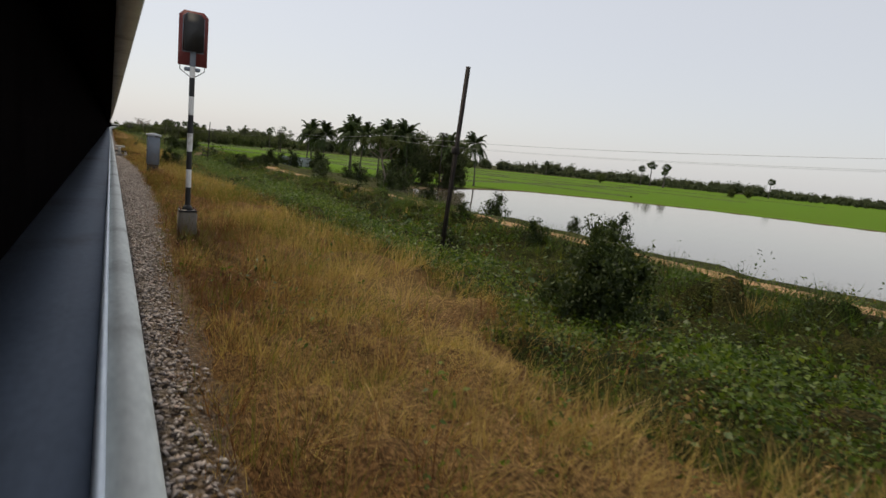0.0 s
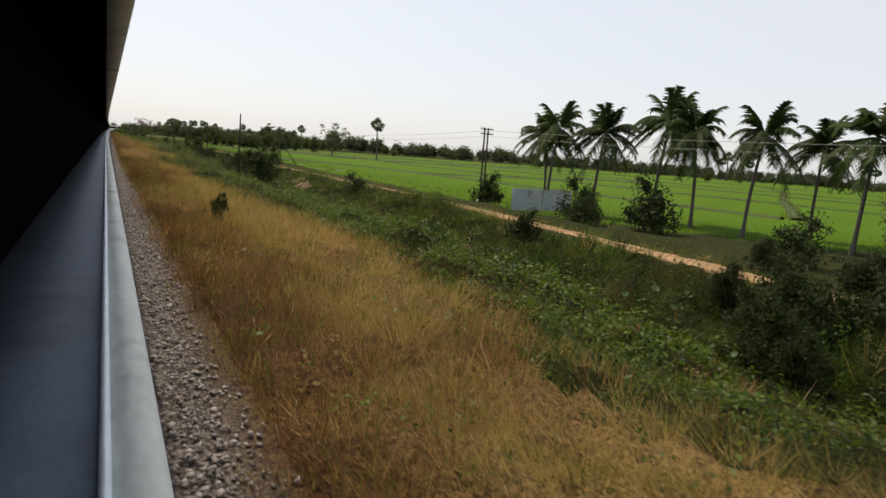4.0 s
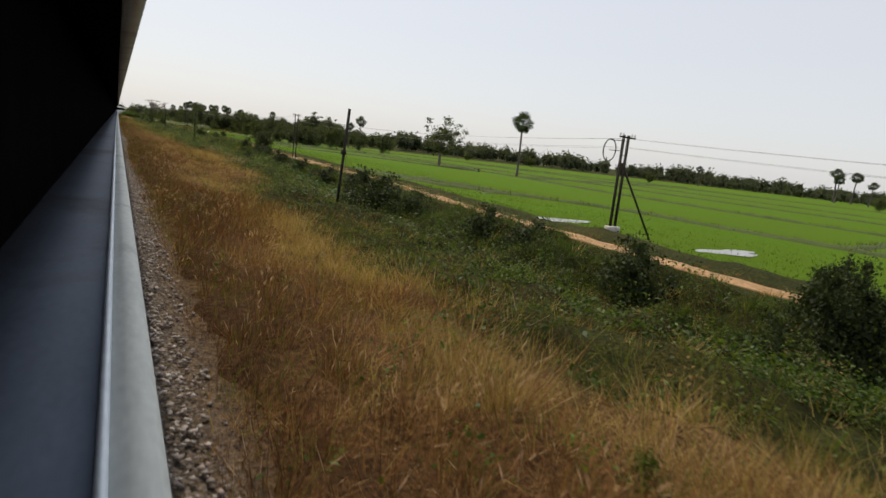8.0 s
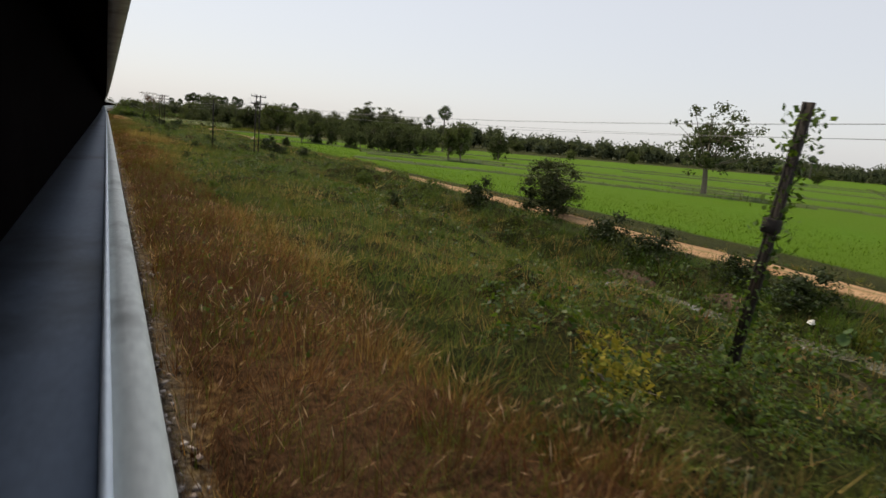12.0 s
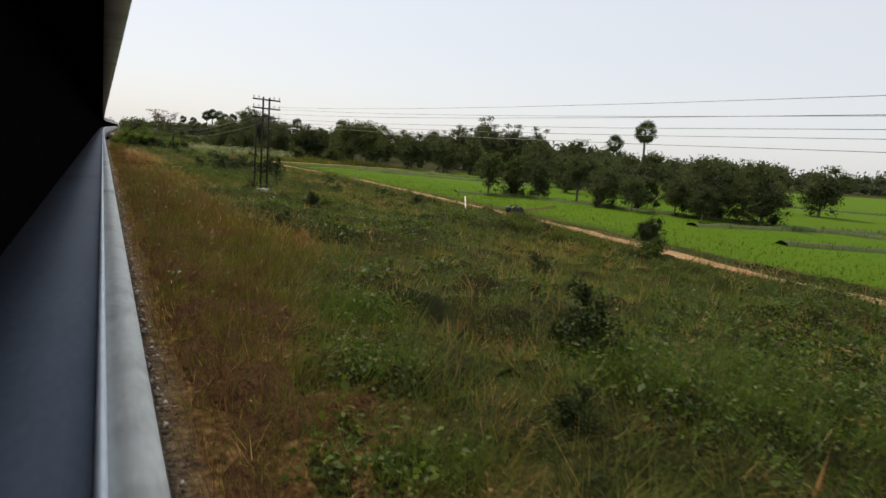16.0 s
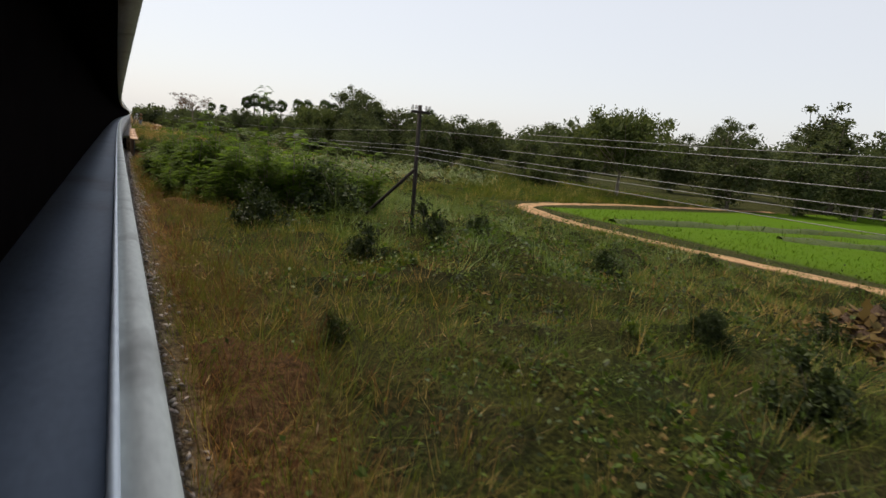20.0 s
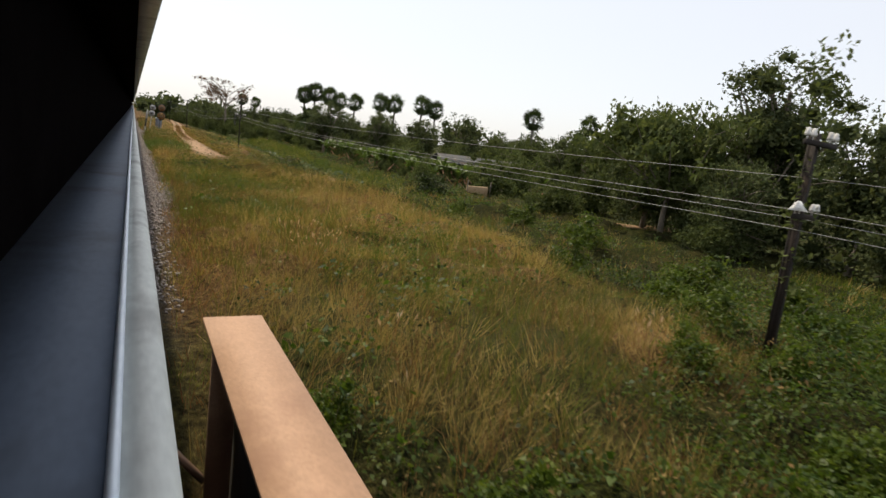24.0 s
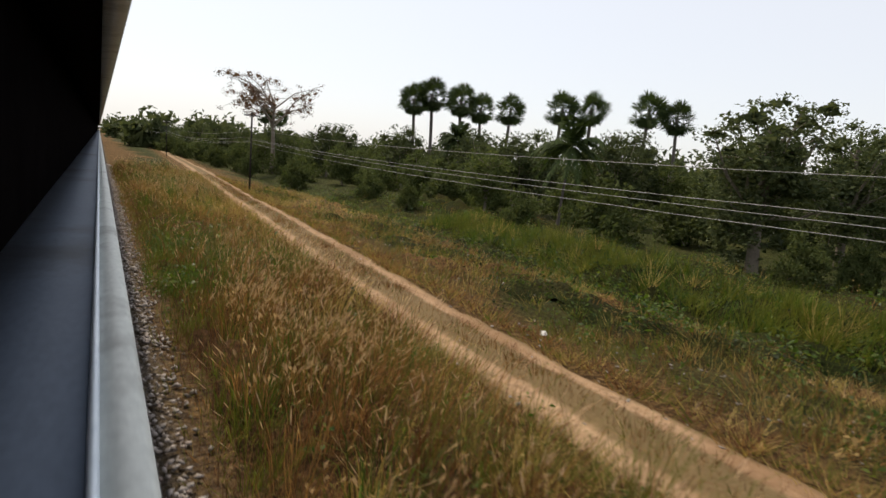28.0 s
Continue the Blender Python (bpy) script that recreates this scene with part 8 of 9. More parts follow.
telegraph_pole(14.8, 561, 4.7, [(0.2, 0.45)], single=True, base=False)
telegraph_pole(16.3, 611, 4.7, [(0.2, 0.45)], single=True, base=False)

# loops of spare cable on the propped pole
k = np.linspace(0, 2 * np.pi, 25)
sh = Shape().tube(np.c_[np.full(25, 21.8), 157.4 + 0.42 * np.cos(k), 3.9 + 0.55 * np.sin(k)], 0.03, 5, False).tube([(21.8, 157.4, 4.4), (22.9, 157.4, 4.45)], 0.02, 5).tube([(21.8, 157.4, 3.9), (22.8, 157.4, 3.95)], 0.02, 5)
tagged(new("cable_coil", sh.mesh("cable_coil", M_BLACK)), "coil of black spare cable hanging from a pole", "cable")
k = np.linspace(0, 2 * np.pi, 25)
sh = Shape().tube(np.c_[np.full(25, 12.2), 461.9 + 0.35 * np.cos(k), 2.75 + 0.4 * np.sin(k)], 0.03, 5, False).tube([(12.2, 461.9, 3.1), (12.6, 461.8, 3.2)], 0.02, 5)
tagged(new("cable_coil", sh.mesh("cable_coil", M_BLACK)), "coil of black spare cable hanging from a pole", "cable")

RUN = [(24.5, -46, 4.5), (24.5, 4, 4.5), (24.6, 54, 4.5), (27.1, 108, 4.7), (22.9, 157.4, 4.2), (19.5, 206.4, 4.3), (12.3, 255.6, 4.05), (9.2, 305.5, 3.95), (9.5, 355.5, 2.68), (11.6, 412.7, 2.6), (12.6, 461.8, 3.1), (13.4, 511, 3.1), (14.8, 561, 3.4), (16.3, 611, 3.6), (18, 661, 3.6)]
SAG = [0.42, 0.42, 0.42, 0.6, 0.7, 0.6, 0.4, 0.6, 0.3, 0.3, 0.5, 0.5, 0.4, 0.4]


def wire(dx, dz0, dz1, first, last, r=0.005):
    """One wire from pole to pole; it hangs dz0 from the run's height at first and dz1 further on."""
    pts = []
    for k in range(first, last):
        (ax, ay, az), (bx, by, bz) = RUN[k], RUN[k + 1]
        for f in np.arange(0, 1, 0.1):
            y = ay + (by - ay) * f
            pts.append((ax + (bx - ax) * f + dx, y, az + (bz - az) * f + np.interp(y, [206, 300], [dz0, dz1]) - 4 * SAG[k] * f * (1 - f)))
    sh = Shape().tube(pts, r, 4, False)
    tagged(new("telegraph_wire", sh.mesh("telegraph_wire", M_WIRE)), "thin sagging telegraph wire between the poles", "wire", "telegraph wires")


for dx, dz0, dz1 in ((-0.3, 0.35, 0.14), (0.28, 0.40, 0.0), (-0.2, -0.05, -0.14), (0.3, -0.08, 0.62)):
    wire(dx, dz0, dz1, 0, 14)
wire(-0.5, 0.45, 0.35, 6, 8)
wire(0.45, 0.8, 0.75, 6, 8)


# ---- railway signal seen from behind ----
M_CONC_S = surface("mossy_concrete", (0.10, 0.09, 0.075), (0.20, 0.18, 0.15), 3, 50, 0.9, stains=(0.06, 0.05, 0.04))


def signal(x, y):
    z = gz(x, y) + 0.22
    ob = thing("railway_signal", pose(x, y, z), "railway signal with striped mast and dark red head", "signal")
    part("plinth", Shape().box((0, 0, 0.1), (0.4, 0.4, 0.74), bevel=0.03), M_CONC_S, ob, "stained concrete plinth")
    foot = part("base_plate", Shape().box((0, 0, 0.49), (0.4, 0.4, 0.04), bevel=0.008).tube([(0, 0, 0.5), (0, 0, 0.62)], [0.14, 0.075], 10), M_BLACK, ob)
    for sx in (-1, 1):
        for sy in (-1, 1):
            part("bolt", Shape().tube([(sx * 0.16, sy * 0.16, 0.5), (sx * 0.16, sy * 0.16, 0.57)], 0.022, 6), M_BOLT, foot)
    z0 = 0.62
    for k in range(8):
        z1 = z0 + (0.42 if k < 7 else 0.25)
        part("mast_band", Shape().tube([(0, 0, z0), (0, 0, z1)], 0.06, 12, False), M_BLACK if k % 2 == 0 else M_WHITE, ob, "black painted band" if k % 2 == 0 else "white painted band", True)
        z0 = z1
    part("bracket", Shape().box((0, 0.06, z0 - 0.06), (0.34, 0.16, 0.08), bevel=0.02).box((0, 0.0, z0 + 0.22), (0.12, 0.06, 0.5), bevel=0.01), M_GREY, ob, "grey steel bracket")
    hz = z0 + 0.02
    c, w, hh = 0.1, 0.31, 1.2
    head = part("backboard", Shape().prism([(-w, hz), (w, hz), (w, hz + hh - c), (w - c, hz + hh), (-w + c, hz + hh), (-w, hz + hh - c)], 0.03, 0.07), M_RED, ob, "dull red board with clipped corners")
    part("lamp_case", Shape().prism([(-0.2, hz + 0.32), (0.2, hz + 0.32), (0.2, hz + 1.04), (0.13, hz + 1.12), (-0.13, hz + 1.12), (-0.2, hz + 1.04)], -0.16, 0.03), M_BLACK, head, "black lamp case")
    fr = Shape()
    for a, b in (((-0.22, 0.3), (-0.22, 1.06)), ((0.22, 0.3), (0.22, 1.06)), ((-0.22, 0.3), (0.22, 0.3)), ((-0.22, 1.06), (-0.14, 1.14)), ((0.22, 1.06), (0.14, 1.14)), ((-0.14, 1.14), (0.14, 1.14))):
        fr.tube([(a[0], 0.02, hz + a[1]), (b[0], 0.02, hz + b[1])], 0.014, 5)
    part("frame", fr, M_GREY, head, "grey edging")
    for s in (-1, 1):
        part("stay", Shape().tube([(s * 0.05, 0, hz - 0.25), (s * 0.26, 0.05, hz - 0.1), (s * 0.27, 0.05, hz + 0.15)], 0.01, 5), M_BLACK, ob)
    return ob


signal(1.66, 14.9)


# ---- trackside cabinets ----
# lid paler than the body: sun glare on its top put into the colour
M_LID = surface("sunlit_lid_paint", (0.44, 0.47, 0.50), (0.54, 0.57, 0.60), 2, 60, 0.5, 0.1, bump_s=0.08, stains=(0.26, 0.26, 0.26))


def cabinet(x, y, w, d, h, roof, plinth, label, mat, lx=0.0):
    z = gz(x, y)
    ob = thing("relay_cabinet", lean_pose(x, y, z, lx, 0), label, "cabinet")
    part("plinth", Shape().box((0, 0, plinth / 2 - 0.06), (w * 0.92, d * 0.92, plinth + 0.12), bevel=0.02), M_CONC_SHADE, ob, "stained concrete plinth, darkened for its shade")
    body = part("body", Shape().box((0, 0, plinth + h / 2), (w, d, h), bevel=0.015), mat, ob)
    for s in (-1, 1):
        part("corner_strip", Shape().box((s * (w / 2 - 0.02), -d / 2 - 0.004, plinth + h / 2), (0.045, 0.012, h * 0.96)), M_GREY, body)
    part("door", Shape().box((-w / 2 - 0.006, 0, plinth + h / 2), (0.02, d * 0.88, h * 0.94), bevel=0.006), mat, ob)
    part("handle", Shape().box((-w / 2 - 0.03, -d * 0.25, plinth + h * 0.48), (0.035, 0.05, 0.12), bevel=0.01).tube([(-w / 2 - 0.045, -d * 0.25, plinth + h * 0.5), (-w / 2 - 0.045, -d * 0.25 + 0.09, plinth + h * 0.47)], 0.012, 6), M_BLACK, ob, "dark lever handle")
    for k in range(3):
        part("hinge", Shape().tube([(-w / 2 - 0.015, d * 0.43, plinth + h * (0.2 + 0.3 * k)), (-w / 2 - 0.015, d * 0.43, plinth + h * (0.2 + 0.3 * k) + 0.09)], 0.014, 6), M_GREY, ob)
    top = plinth + h
    ov = 0.07
    part("roof", Shape().prism([(-w / 2 - ov, top + 0.005), (w / 2 + ov, top + 0.005), (w / 2 + ov, top + 0.1), (0.06, top + roof), (-0.06, top + roof), (-w / 2 - ov, top + 0.1)], -d / 2 - ov, d / 2 + ov), M_LID, ob, "hipped lid, painted pale for the sun on it")
    return ob


# stained concrete, its tones lowered to near black to paint the shade
M_CONC_SHADE = surface("stained_shaded_concrete", (0.022, 0.02, 0.019), (0.055, 0.052, 0.047), 3, 50, 0.9, stains=(0.04, 0.035, 0.03))
cabinet(2.32, 38.72, 0.64, 0.72, 1.66, 0.18, 0.5, "tall grey steel relay cabinet with a pale lid", M_GREY, 0.01)
cabinet(6.95, 472.9, 0.52, 0.5, 1.12, 0.18, 0.35, "grey steel trackside cabinet with a white lid", M_GREY)

# ---- concrete cable stand on the ballast ----
ob = thing("concrete_stand", pose(0.9, 56.75, 0.5), "pale concrete cable stand on the ballast shoulder", "concrete stand")
part("beam", Shape().box((0.0, 0.1, 0.80), (0.70, 0.42, 0.17), bevel=0.015), M_CONC, ob)
part("front_post", Shape().box((-0.05, -0.3, 0.3), (0.2, 0.18, 0.78), bevel=0.012), M_CONC, ob)
part("post_cap", Shape().box((-0.05, -0.3, 0.70), (0.27, 0.2, 0.07), bevel=0.02), M_WHITE, ob, "worn white cap")
part("tie", Shape().box((0.0, -0.05, 0.42), (0.9, 0.14, 0.12), bevel=0.01), M_CONC_SHADE, ob)
for px, py, pz, sx, sy in ((-0.40, 0.05, 0.3, 0.18, 0.24), (0.44, -0.05, 0.22, 0.2, 0.2), (0.40, 0.28, 0.4, 0.18, 0.18)):
    part("block", Shape().box((px, py, pz / 2 - 0.05), (sx, sy, pz + 0.1), bevel=0.012), M_CONC, ob)
tagged(new("marker_stone", Shape().box((0, 0, 0), (0.2, 0.14, 0.08), bevel=0.015).mesh("marker_stone", M_CONC)), "small pale stone block by the ballast", "stone").location = (1.75, 46.6, gz(1.75, 46.6) + 0.08)


# ---- signs ----
def letters(text, size, mat, parent, m, name="lettering"):
    cu = bpy.data.curves.new(name, "FONT")
    cu.body, cu.size, cu.align_x, cu.align_y, cu.extrude, cu.offset = text, size, "CENTER", "CENTER", 0.006, 0.006
    tmp = bpy.data.objects.new(name, cu)
    scene.collection.objects.link(tmp)
    me = bpy.data.meshes.new_from_object(tmp.evaluated_get(bpy.context.evaluated_depsgraph_get()))
    bpy.data.objects.remove(tmp)
    me.materials.clear()
    me.materials.append(mat)
    ob = new(name, me)
    ob.parent, ob.matrix_local = parent, m
    return ob


def disc(r, n, y0, y1, a0=0.0, cx=0.0, cz=0.0):
    return Shape().prism([(cx + r * math.cos(a0 + 2 * math.pi * k / n), cz + r * math.sin(a0 + 2 * math.pi * k / n)) for k in range(n)], y0, y1)


# stained white, greyed to paint the shade on the backlit boards
M_BACKLIT_WHITE = surface("backlit_white_paint", (0.36, 0.35, 0.335), (0.47, 0.46, 0.44), 6, 60, 0.6, bump_s=0.1, stains=(0.30, 0.28, 0.25))
# brighter amber paints the light coming through the lower disc
M_AMBER_BACKLIT = surface("backlit_amber_face", (0.25, 0.125, 0.028), (0.35, 0.18, 0.045), 6, 60, 0.5, bump_s=0.1, stains=(0.25, 0.14, 0.05))
FACE = Matrix.Rotation(radians(90), 4, "X")
z = gz(6.2, 470.55)
ob = thing("speed_sign", lean_pose(6.02, 470.55, z, 0.09, 0), "railway speed boards 105 and 90 on one post", "sign")
part("post", Shape().box((0, 0.05, 1.25), (0.075, 0.06, 2.9), bevel=0.006), M_CONC, ob, "grey weathered post")
part("post_foot", Shape().box((0, 0.05, 0.16), (0.085, 0.07, 0.34)), M_BLACK, ob)
zc = 2.92 - z
up = part("octagon_board", disc(0.31, 8, -0.005, 0.012, radians(22.5), 0, zc), M_BLACK, ob, "black-edged octagon board")
part("board_face", disc(0.258, 8, -0.012, -0.004, radians(22.5), 0, zc), M_BACKLIT_WHITE, up, "white face, greyed for its shaded side")
letters("105", 0.24, M_BLACK, up, Matrix.Translation((0, -0.014, zc)) @ FACE)
zc = 2.37 - z
M_YEL = surface("yellowed_paint", (0.42, 0.34, 0.20), (0.55, 0.47, 0.30), 5, 60, 0.6, bump_s=0.1)
lo = part("lower_board", disc(0.275, 16, -0.03, -0.013, 0, 0, zc), M_YEL, ob, "round board with yellowed edge")
part("board_face", disc(0.262, 16, -0.037, -0.029, 0, 0, zc), M_BACKLIT_WHITE, lo, "white face, greyed for its shaded side")
letters("90", 0.27, M_BLACK, lo, Matrix.Translation((0, -0.056, zc)) @ FACE)

ob = thing("kilometre_post", lean_pose(5.62, 470.75, gz(5.62, 470.75), 0.10, 0), "white and black banded concrete post", "post")
part("lower_band", Shape().box((0, 0, 0.2), (0.16, 0.14, 0.8), bevel=0.012), M_BACKLIT_WHITE, ob)
part("black_band", Shape().box((0, 0, 1.0), (0.16, 0.14, 0.8), bevel=0.012), M_BLACK, ob)
part("upper_band", Shape().box((0, 0, 1.75), (0.16, 0.14, 0.7), bevel=0.012), M_BACKLIT_WHITE, ob)
part("tip", Shape().add([(-0.1, -0.085, 2.1), (0.1, -0.085, 2.1), (0.1, 0.085, 2.1), (-0.1, 0.085, 2.1), (0, 0, 2.2)], [(3, 2, 1, 0)], [(0, 1, 4), (1, 2, 4), (2, 3, 4), (3, 0, 4)]), M_BACKLIT_WHITE, ob)
z = gz(6.6, 466.56)
ob = thing("disc_sign", lean_pose(6.55, 466.56, z, 0.06, 0), "two weathered orange-brown discs with black rims on a post", "sign")
part("post", Shape().tube([(0, 0.04, -0.2), (0, 0.04, 3.0 - z)], 0.028, 8), M_BLACK, ob)
for zc, nm in ((2.96 - z, "upper_disc"), (2.25 - z, "lower_disc")):
    r = 0.33 if nm == "upper_disc" else 0.35
    dk = part(nm, disc(r, 28, 0.0, 0.02, 0, 0.05, zc), M_BLACK, ob, "disc with black rim")
    part("disc_face", disc(r - 0.045, 28, -0.008, 0.001, 0, 0.05, zc), M_AMBER_BACKLIT if nm == "lower_disc" else M_SIGNBACK, dk, "weathered face, light through it painted amber" if nm == "lower_disc" else "weathered brown face")
    if nm == "lower_disc":
        letters("50", 0.50, M_BLACK, dk, Matrix.Translation((0.05, -0.016, zc)) @ FACE)
    else:
        for bx, bz, bw, bh in ((-0.08, 0, 0.035, 0.24), (0.08, 0, 0.035, 0.24), (0, 0.11, 0.19, 0.035)):
            part("letter_bar", Shape().box((0.05 + bx, -0.011, zc + bz), (bw, 0.006, bh)), M_BLACK, dk)

# ---- steel girder bridge over the gully ----
ob = thing("girder_bridge", pose(0, 0, 0), "brown painted plate girder bridge with bolted joints", "bridge")
GZ0 = 1.45
JOINTS = (386.8, 392.25, 397.7, 403.15, 408.6)
for y0, y1 in zip((382.0,) + JOINTS, JOINTS + (412.6,)):
    part("top_flange", sweep([(0.53, GZ0 - 0.035), (0.975, GZ0 - 0.035), (0.975, GZ0), (0.53, GZ0)], y0 + 0.02, y1 - 0.02, (y1 - y0 - 0.04) / 4), M_GIRDER, ob, "smooth brown flange plate")
# black web: shade below the flange put into the colour
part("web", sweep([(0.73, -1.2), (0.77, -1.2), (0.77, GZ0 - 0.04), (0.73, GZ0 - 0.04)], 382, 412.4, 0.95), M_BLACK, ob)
part("lower_flange", sweep([(0.55, -1.25), (0.95, -1.25), (0.95, -1.2), (0.55, -1.2)], 382, 412.4, 0.95), M_GIRDER, ob)
bolt = Shape().tube([(0, 0, 0), (0, 0, 0.010)], 0.032, 8).tube([(0, 0, 0.010), (0, 0, 0.038)], 0.022, 6).mesh("bolt", M_BOLT)
for yj in JOINTS:
    pl = part("cover_plate", sweep([(0.535, GZ0 + 0.002), (0.97, GZ0 + 0.002), (0.97, GZ0 + 0.018), (0.535, GZ0 + 0.018)], yj + 0.03, yj + 1.0, 0.2425), M_GIRDER, ob, "bolted joint plate")
    for uu in (0.59, 0.68, 0.82, 0.91):
        for k in range(8):
            yy = yj + 0.10 + k * 0.116
            part("bolt", bolt, None, pl, at=Matrix.Translation((at_u(uu, yy), yy, GZ0 + 0.016)))
for k in range(13):
    yy = 383 + k * 2.42
    part("stiffener", Shape().box((at_u(0.63, yy), yy, GZ0 - 0.75), (0.18, 0.025, 1.36), bevel=0.004).box((at_u(0.40, yy), yy, GZ0 - 0.9), (0.4, 0.10, 0.03), Euler((0, 0.9, 0)).to_matrix()), M_GIRDER, ob)
# deck colour holds the shade beside the girder
part("inner_deck", sweep([(-3.2, 0.1), (0.3, 0.1), (0.3, 0.36), (-3.2, 0.36)], 382, 417, 1.0), M_INNER, ob, "deck under the track, shade put into its black")
# abutments share the shade-darkened concrete
part("abutment", Shape().box((at_u(-1.5, 414.6), 414.6, -0.95), (3.4, 2.2, 2.4), bevel=0.08), M_CONC_SHADE, ob, "weathered concrete abutment, darkened for its shade")
part("abutment", Shape().box((at_u(-0.4, 381.2), 381.2, -0.8), (3.4, 2.4, 2.2), bevel=0.08), M_CONC_SHADE, ob, "weathered concrete abutment, darkened for its shade")

# ---- farm things ----
ob = thing("tin_fence", pose(28.6, 102.0, gz(28.6, 102.0), 0, 0, 0), "weathered corrugated tin fence beside the track", "fence")
for s, w in ((-1.45, 2.75), (1.45, 2.75)):
    xs = np.linspace(-w / 2, w / 2, 56)
    yw = 0.03 * np.sin(xs * 40)
    v = np.vstack([np.c_[xs + s, yw, np.full(56, 0.15)], np.c_[xs + s, yw, np.full(56, 1.75)], np.c_[xs + s, yw + 0.004, np.full(56, 0.15)], np.c_[xs + s, yw + 0.004, np.full(56, 1.75)]])
    q = [(k, k + 1, 57 + k, 56 + k) for k in range(55)] + [(113 + k, 112 + k, 168 + k, 169 + k) for k in range(55)]
    part("sheet", Shape().add(v, q), M_TIN, ob, "corrugated tin sheet")
for px in (-2.8, 0, 2.8):
    part("fence_post", Shape().tube([(px, 0.08, -0.3), (px, 0.08, 1.8)], 0.05, 6), M_BARK, ob)

ob = thing("hand_tractor", pose(24.2, 301.5, gz(24.2, 301.5), 0, 0, -20), "rusty two-wheeled hand tractor with long handles", "tractor")
part("engine", Shape().box((0, 0, 0.55), (0.8, 0.5, 0.4), bevel=0.05).box((-0.5, 0, 0.6), (0.3, 0.4, 0.3), bevel=0.04), M_BLACK, ob, "oily black engine")
for s in (-1, 1):
    w = Shape()
    a = np.linspace(0, 2 * np.pi, 17)
    w.tube(np.c_[0.42 * np.cos(a), np.full(17, s * 0.42), 0.42 + 0.42 * np.sin(a)], 0.05, 6, False)
    for b in a[:-1:4]:
        w.tube([(0, s * 0.42, 0.42), (0.4 * math.cos(b), s * 0.42, 0.42 + 0.4 * math.sin(b))], 0.02, 4, False)
    part("wheel", w, M_BLACK, ob)
    part("handle_bar", Shape().tube([(0.3, s * 0.2, 0.6), (1.6, s * 0.25, 0.75), (2.6, s * 0.3, 0.95)], 0.03, 6), M_SIGNBACK, ob)
ob = new("bamboo_pole", Shape().tube([(21.8, 303.6, gz(21.8, 303.6) + 0.1), (23.3, 306.2, 0.05)], 0.05, 7).mesh("bamboo_pole", M_STRAWB := surface("pale_bamboo", (0.45, 0.42, 0.33), (0.58, 0.55, 0.45), 6, 40, 0.6)))
tagged(ob, "pale bamboo pole sticking out of the weeds", "pole")
ob = thing("field_post", pose(21.1, 321.5, gz(21.1, 321.5)), "thin wooden post in the weeds", "post")
part("stake", Shape().tube([(0, 0, -0.2), (0.03, 0, 1.3)], 0.04, 6), M_BARK, ob)

ob = thing("shed", pose(37, 460.5, gz(37, 460.5), 0, 0, 84), "long low farm shed with a dark ribbed roof among bananas", "shed")
M_ROOF = surface("dark_ribbed_roof", (0.035, 0.04, 0.042), (0.07, 0.075, 0.078), 2, 30, 0.9, 0.0, stains=(0.12, 0.09, 0.06))
for sg in (-1, 1):
    slope = part("roof", Shape().prism([(0, 2.74), (sg * 2.2, 1.9), (sg * 2.2, 1.84), (0, 2.68)], -5, 5), M_ROOF, ob, "dark ribbed roof slope")
    for k in range(26):
        part("rib", Shape().box((sg * 1.1, -4.8 + k * 0.385, 2.335), (2.3, 0.07, 0.05), Euler((0, sg * 0.365, 0)).to_matrix()), M_ROOF, slope)
for sx in (-1.9, 1.9):
    for sy in (-4.6, 0, 4.6):
        part("shed_post", Shape().tube([(sx, sy, -0.3), (sx, sy, 1.95)], 0.07, 6), M_BARK, ob)
M_SAND = surface("bare_sand", (0.30, 0.21, 0.12), (0.40, 0.29, 0.17), 1.5, 40, 0.95)
ob = thing("earth_wall", pose(26.2, 443.6, gz(26.2, 443.6)), "low sandy mud wall behind the bushes", "wall")
part("wall_face", Shape().box((0, 0, 0.2), (1.8, 0.25, 0.8), bevel=0.05), M_SAND, ob)
for px in (-1.0, 1.0):
    part("stake", Shape().tube([(px, -0.2, -0.2), (px, -0.2, 1.0)], 0.04, 6), M_BARK, ob)


def heap(x, y, sx, sy, h, mat, name, label, category):
    """A lumpy low mound."""
    k, n = 7, 14
    V = [(0, 0, h)]
    for i in range(1, k):
        for j in range(n):
            a, f = j * 2 * math.pi / n, i / (k - 1)
            w = 1 + 0.22 * rng.normal()
            V.append((math.cos(a) * sx * f * (1 + 0.1 * rng.normal()), math.sin(a) * sy * f, h * (1 - f ** 1.6) * w - 0.08 * (i == k - 1)))
    T = [(0, 1 + j, 1 + (j + 1) % n) for j in range(n)]
    Q = [(1 + (i - 1) * n + j, 1 + i * n + j, 1 + i * n + (j + 1) % n, 1 + (i - 1) * n + (j + 1) % n) for i in range(1, k - 1) for j in range(n)]
    ob = tagged(new(name, Shape().add(V, Q, T).mesh(name, mat)), label, category)
    ob.location = (x, y, gz(x, y))


M_MUD = surface("dug_brown_mud", (0.10, 0.06, 0.035), (0.20, 0.125, 0.075), 4, 30, 0.95, bump_s=0.8, dist=0.05, stains=(0.06, 0.045, 0.03))
M_MUD_D = surface("twiggy_earth", (0.05, 0.03, 0.018), (0.11, 0.065, 0.038), 7, 40, 0.95, bump_s=1.0, dist=0.08)
heap(15.2, 345.4, 1.2, 1.4, 0.7, M_MUD_D, "earth_mound", "heap of bare brown earth in the weeds", "earth heap")
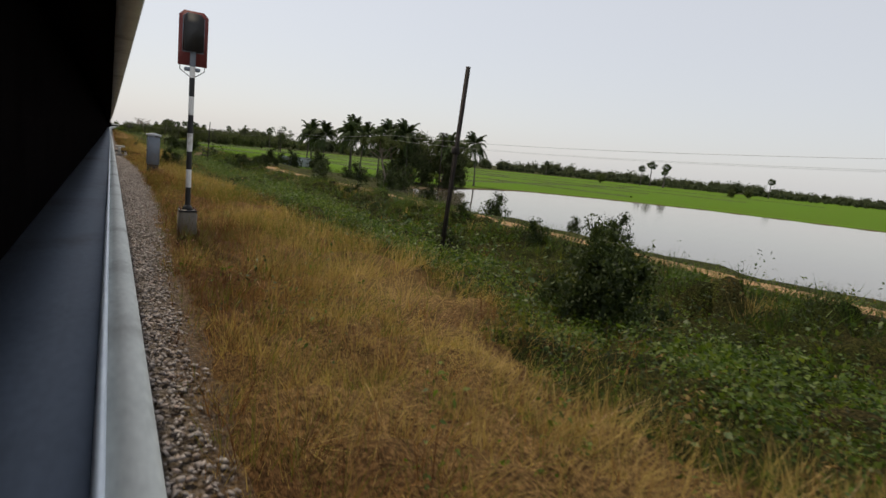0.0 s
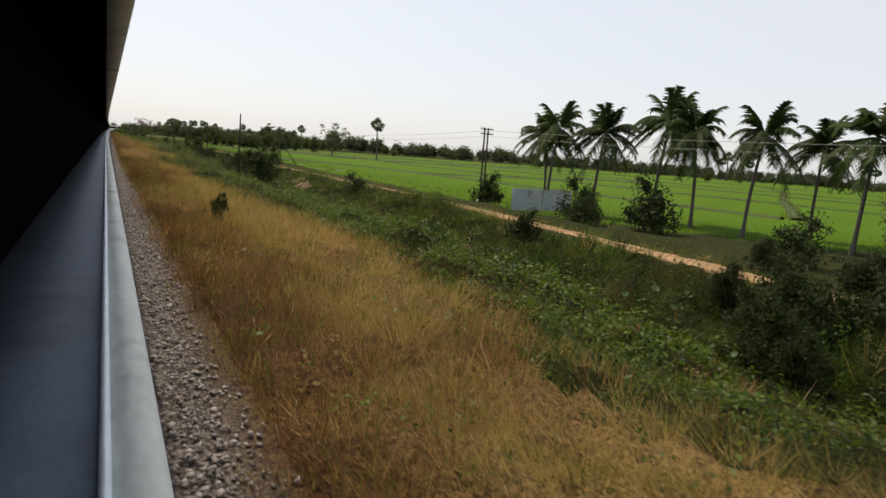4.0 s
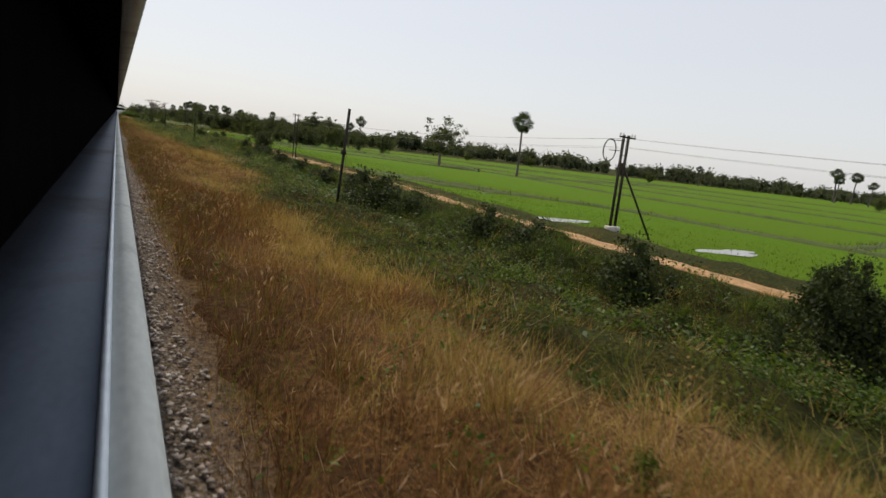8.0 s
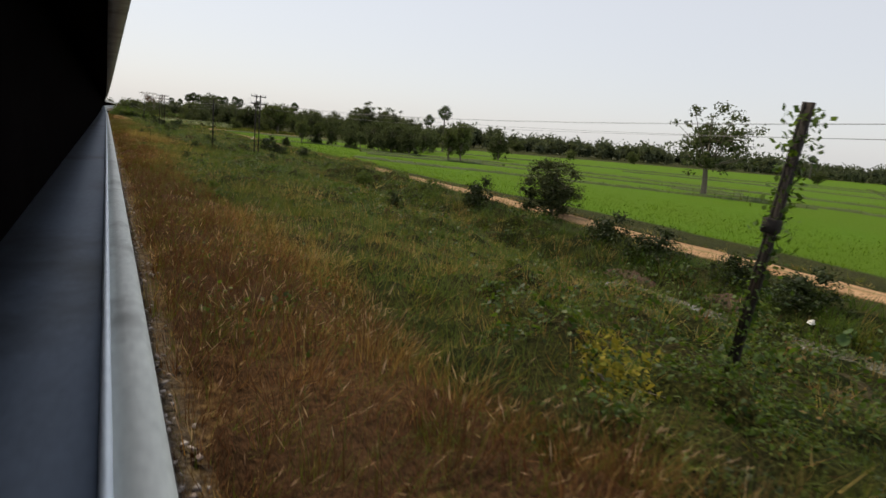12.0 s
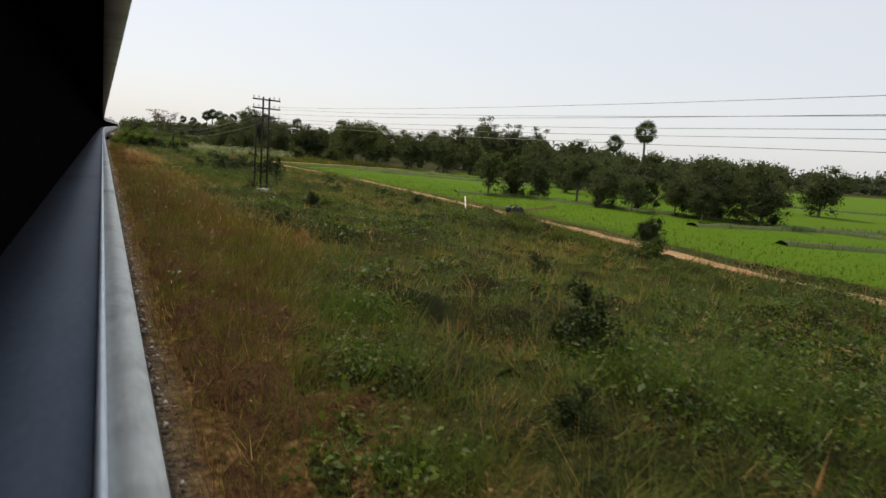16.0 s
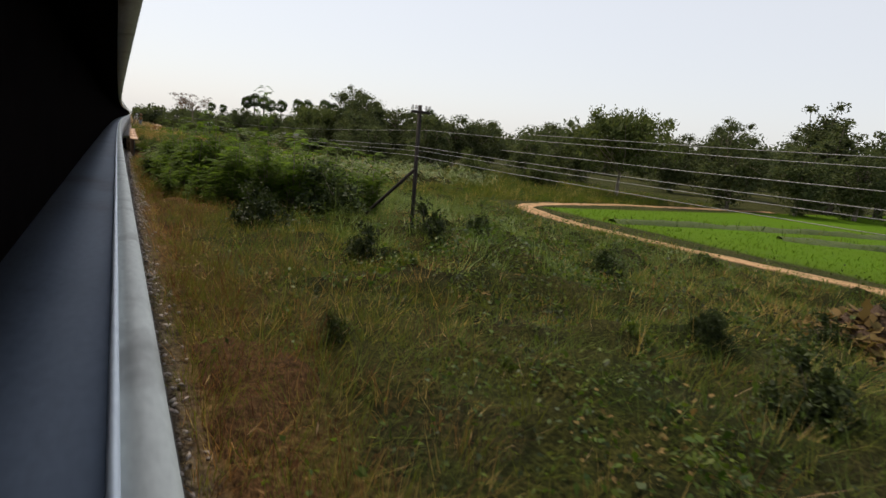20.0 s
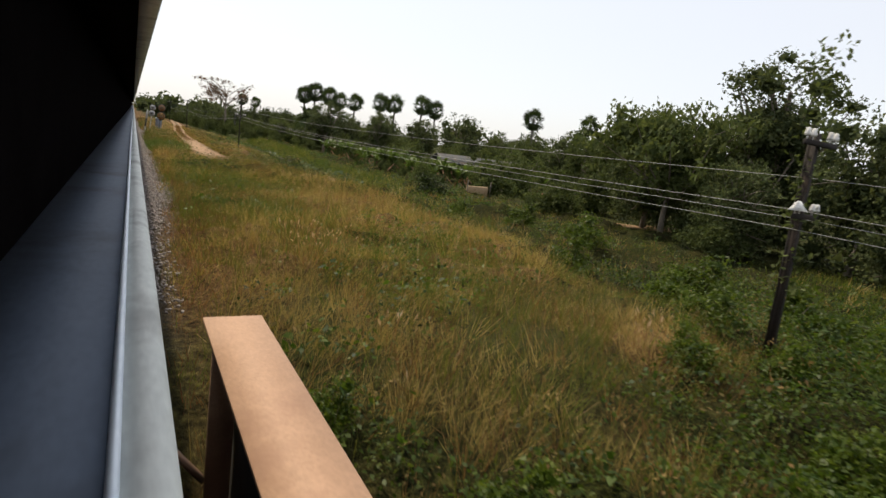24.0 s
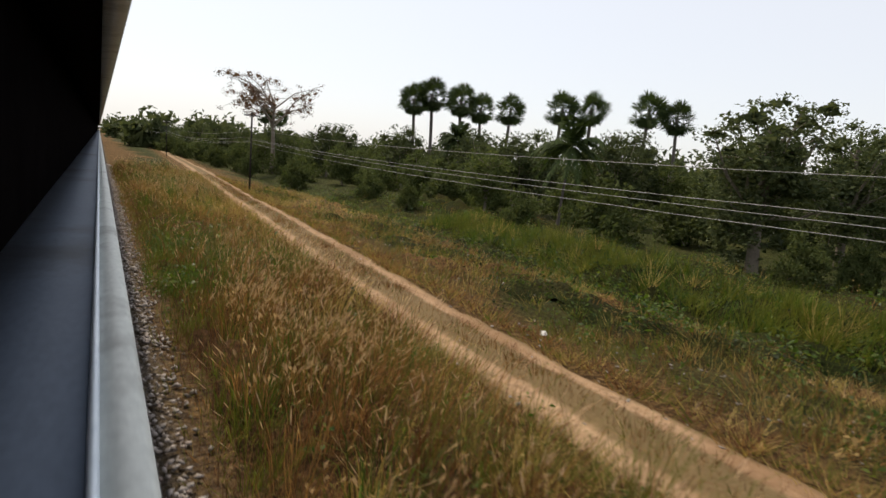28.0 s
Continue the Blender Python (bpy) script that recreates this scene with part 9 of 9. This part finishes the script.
heap(17.0, 213.6, 0.5, 1.8, 0.32, M_MUD_D, "mud_bank", "dark twiggy mud bank beside the ditch", "mud bank")
heap(16.7, 217.4, 0.4, 1.4, 0.25, M_MUD_D, "mud_bank", "dark twiggy mud bank beside the ditch", "mud bank")
heap(14.8, 116.5, 1.3, 1.8, 0.5, M_MUD, "mud_bank", "bare mud bank beside the ditch", "mud bank")
heap(15.6, 120.5, 1.2, 1.6, 0.55, M_MUD, "mud_bank", "bare mud bank beside the ditch", "mud bank")
heap(0.9, 56.7, 0.6, 0.9, 0.24, M_BED, "stone_heap", "low heap of track stones round the concrete stand", "stone heap")
a, r = rng.uniform(0, 6.28, 700), np.sqrt(rng.random(700))
x, y = 0.9 + np.cos(a) * r * 0.62, 56.7 + np.sin(a) * r * 0.95
tagged(new("heap_stones", stones_mesh("heap_stones", x, y, 0.47 + 0.23 * (1 - r ** 1.6), rng.uniform(0.025, 0.055, 700), M_STONE)), "crushed stones heaped round the concrete stand", "ballast", kind="stuff")
k = 500
a, r = rng.uniform(0, 6.28, k), np.sqrt(rng.random(k))
x, y = 15.2 + np.cos(a) * r * 1.25, 345.4 + np.sin(a) * r * 1.45
tagged(new("cut_straw", leaf_cards(x, y, ground_z(x, y) * 0 + gz(15.2, 345.4) + 0.72 * (1 - r ** 1.6) + 0.02, rng.uniform(0.12, 0.4, k), M_BROWNLEAF, 0.5)), "cut dry stalks thrown over the earth heap", "straw", kind="stuff")


# ---- litter ----
def litter(x, y, size, label):
    sh = Shape()
    a = np.arange(9) * 2 * np.pi / 9
    r = size * rng.uniform(0.6, 1.1, 9)
    top = np.c_[np.cos(a) * r * 0.55, np.sin(a) * r * 0.4, size * rng.uniform(0.25, 0.5, 9)]
    low = np.c_[np.cos(a) * r, np.sin(a) * r * 0.7, np.zeros(9) - 0.02]
    sh.add(np.vstack([low, top, [[0, 0, size * 0.45]]]), [(k, (k + 1) % 9, 9 + (k + 1) % 9, 9 + k) for k in range(9)], [(9 + k, 9 + (k + 1) % 9, 18) for k in range(9)])
    ob = tagged(new("plastic_bag", sh.mesh("plastic_bag", M_WHITE)), label, "litter")
    ob.location = (x, y, float(canopy_z(np.array([x]), np.array([y]))[0]) + 0.03)


for x, y, size in ((6.45, 121.6, 0.14), (11.5, 483.0, 0.1), (11.3, 446.4, 0.09), (16.6, 211.4, 0.16)):
    litter(x, y, size, "crumpled white plastic bag lying in the grass")

# thin stays beside the leaning post
for dx in (0.35, 0.75):
    sh = Shape().tube([(8.5, 158.75, 2.7), (8.6 + dx, 158.6, gz(8.6 + dx, 158.6))], 0.008, 4)
    tagged(new("stay_wire", sh.mesh("stay_wire", M_BLACK)), "thin slack stay wire beside a leaning post", "wire")
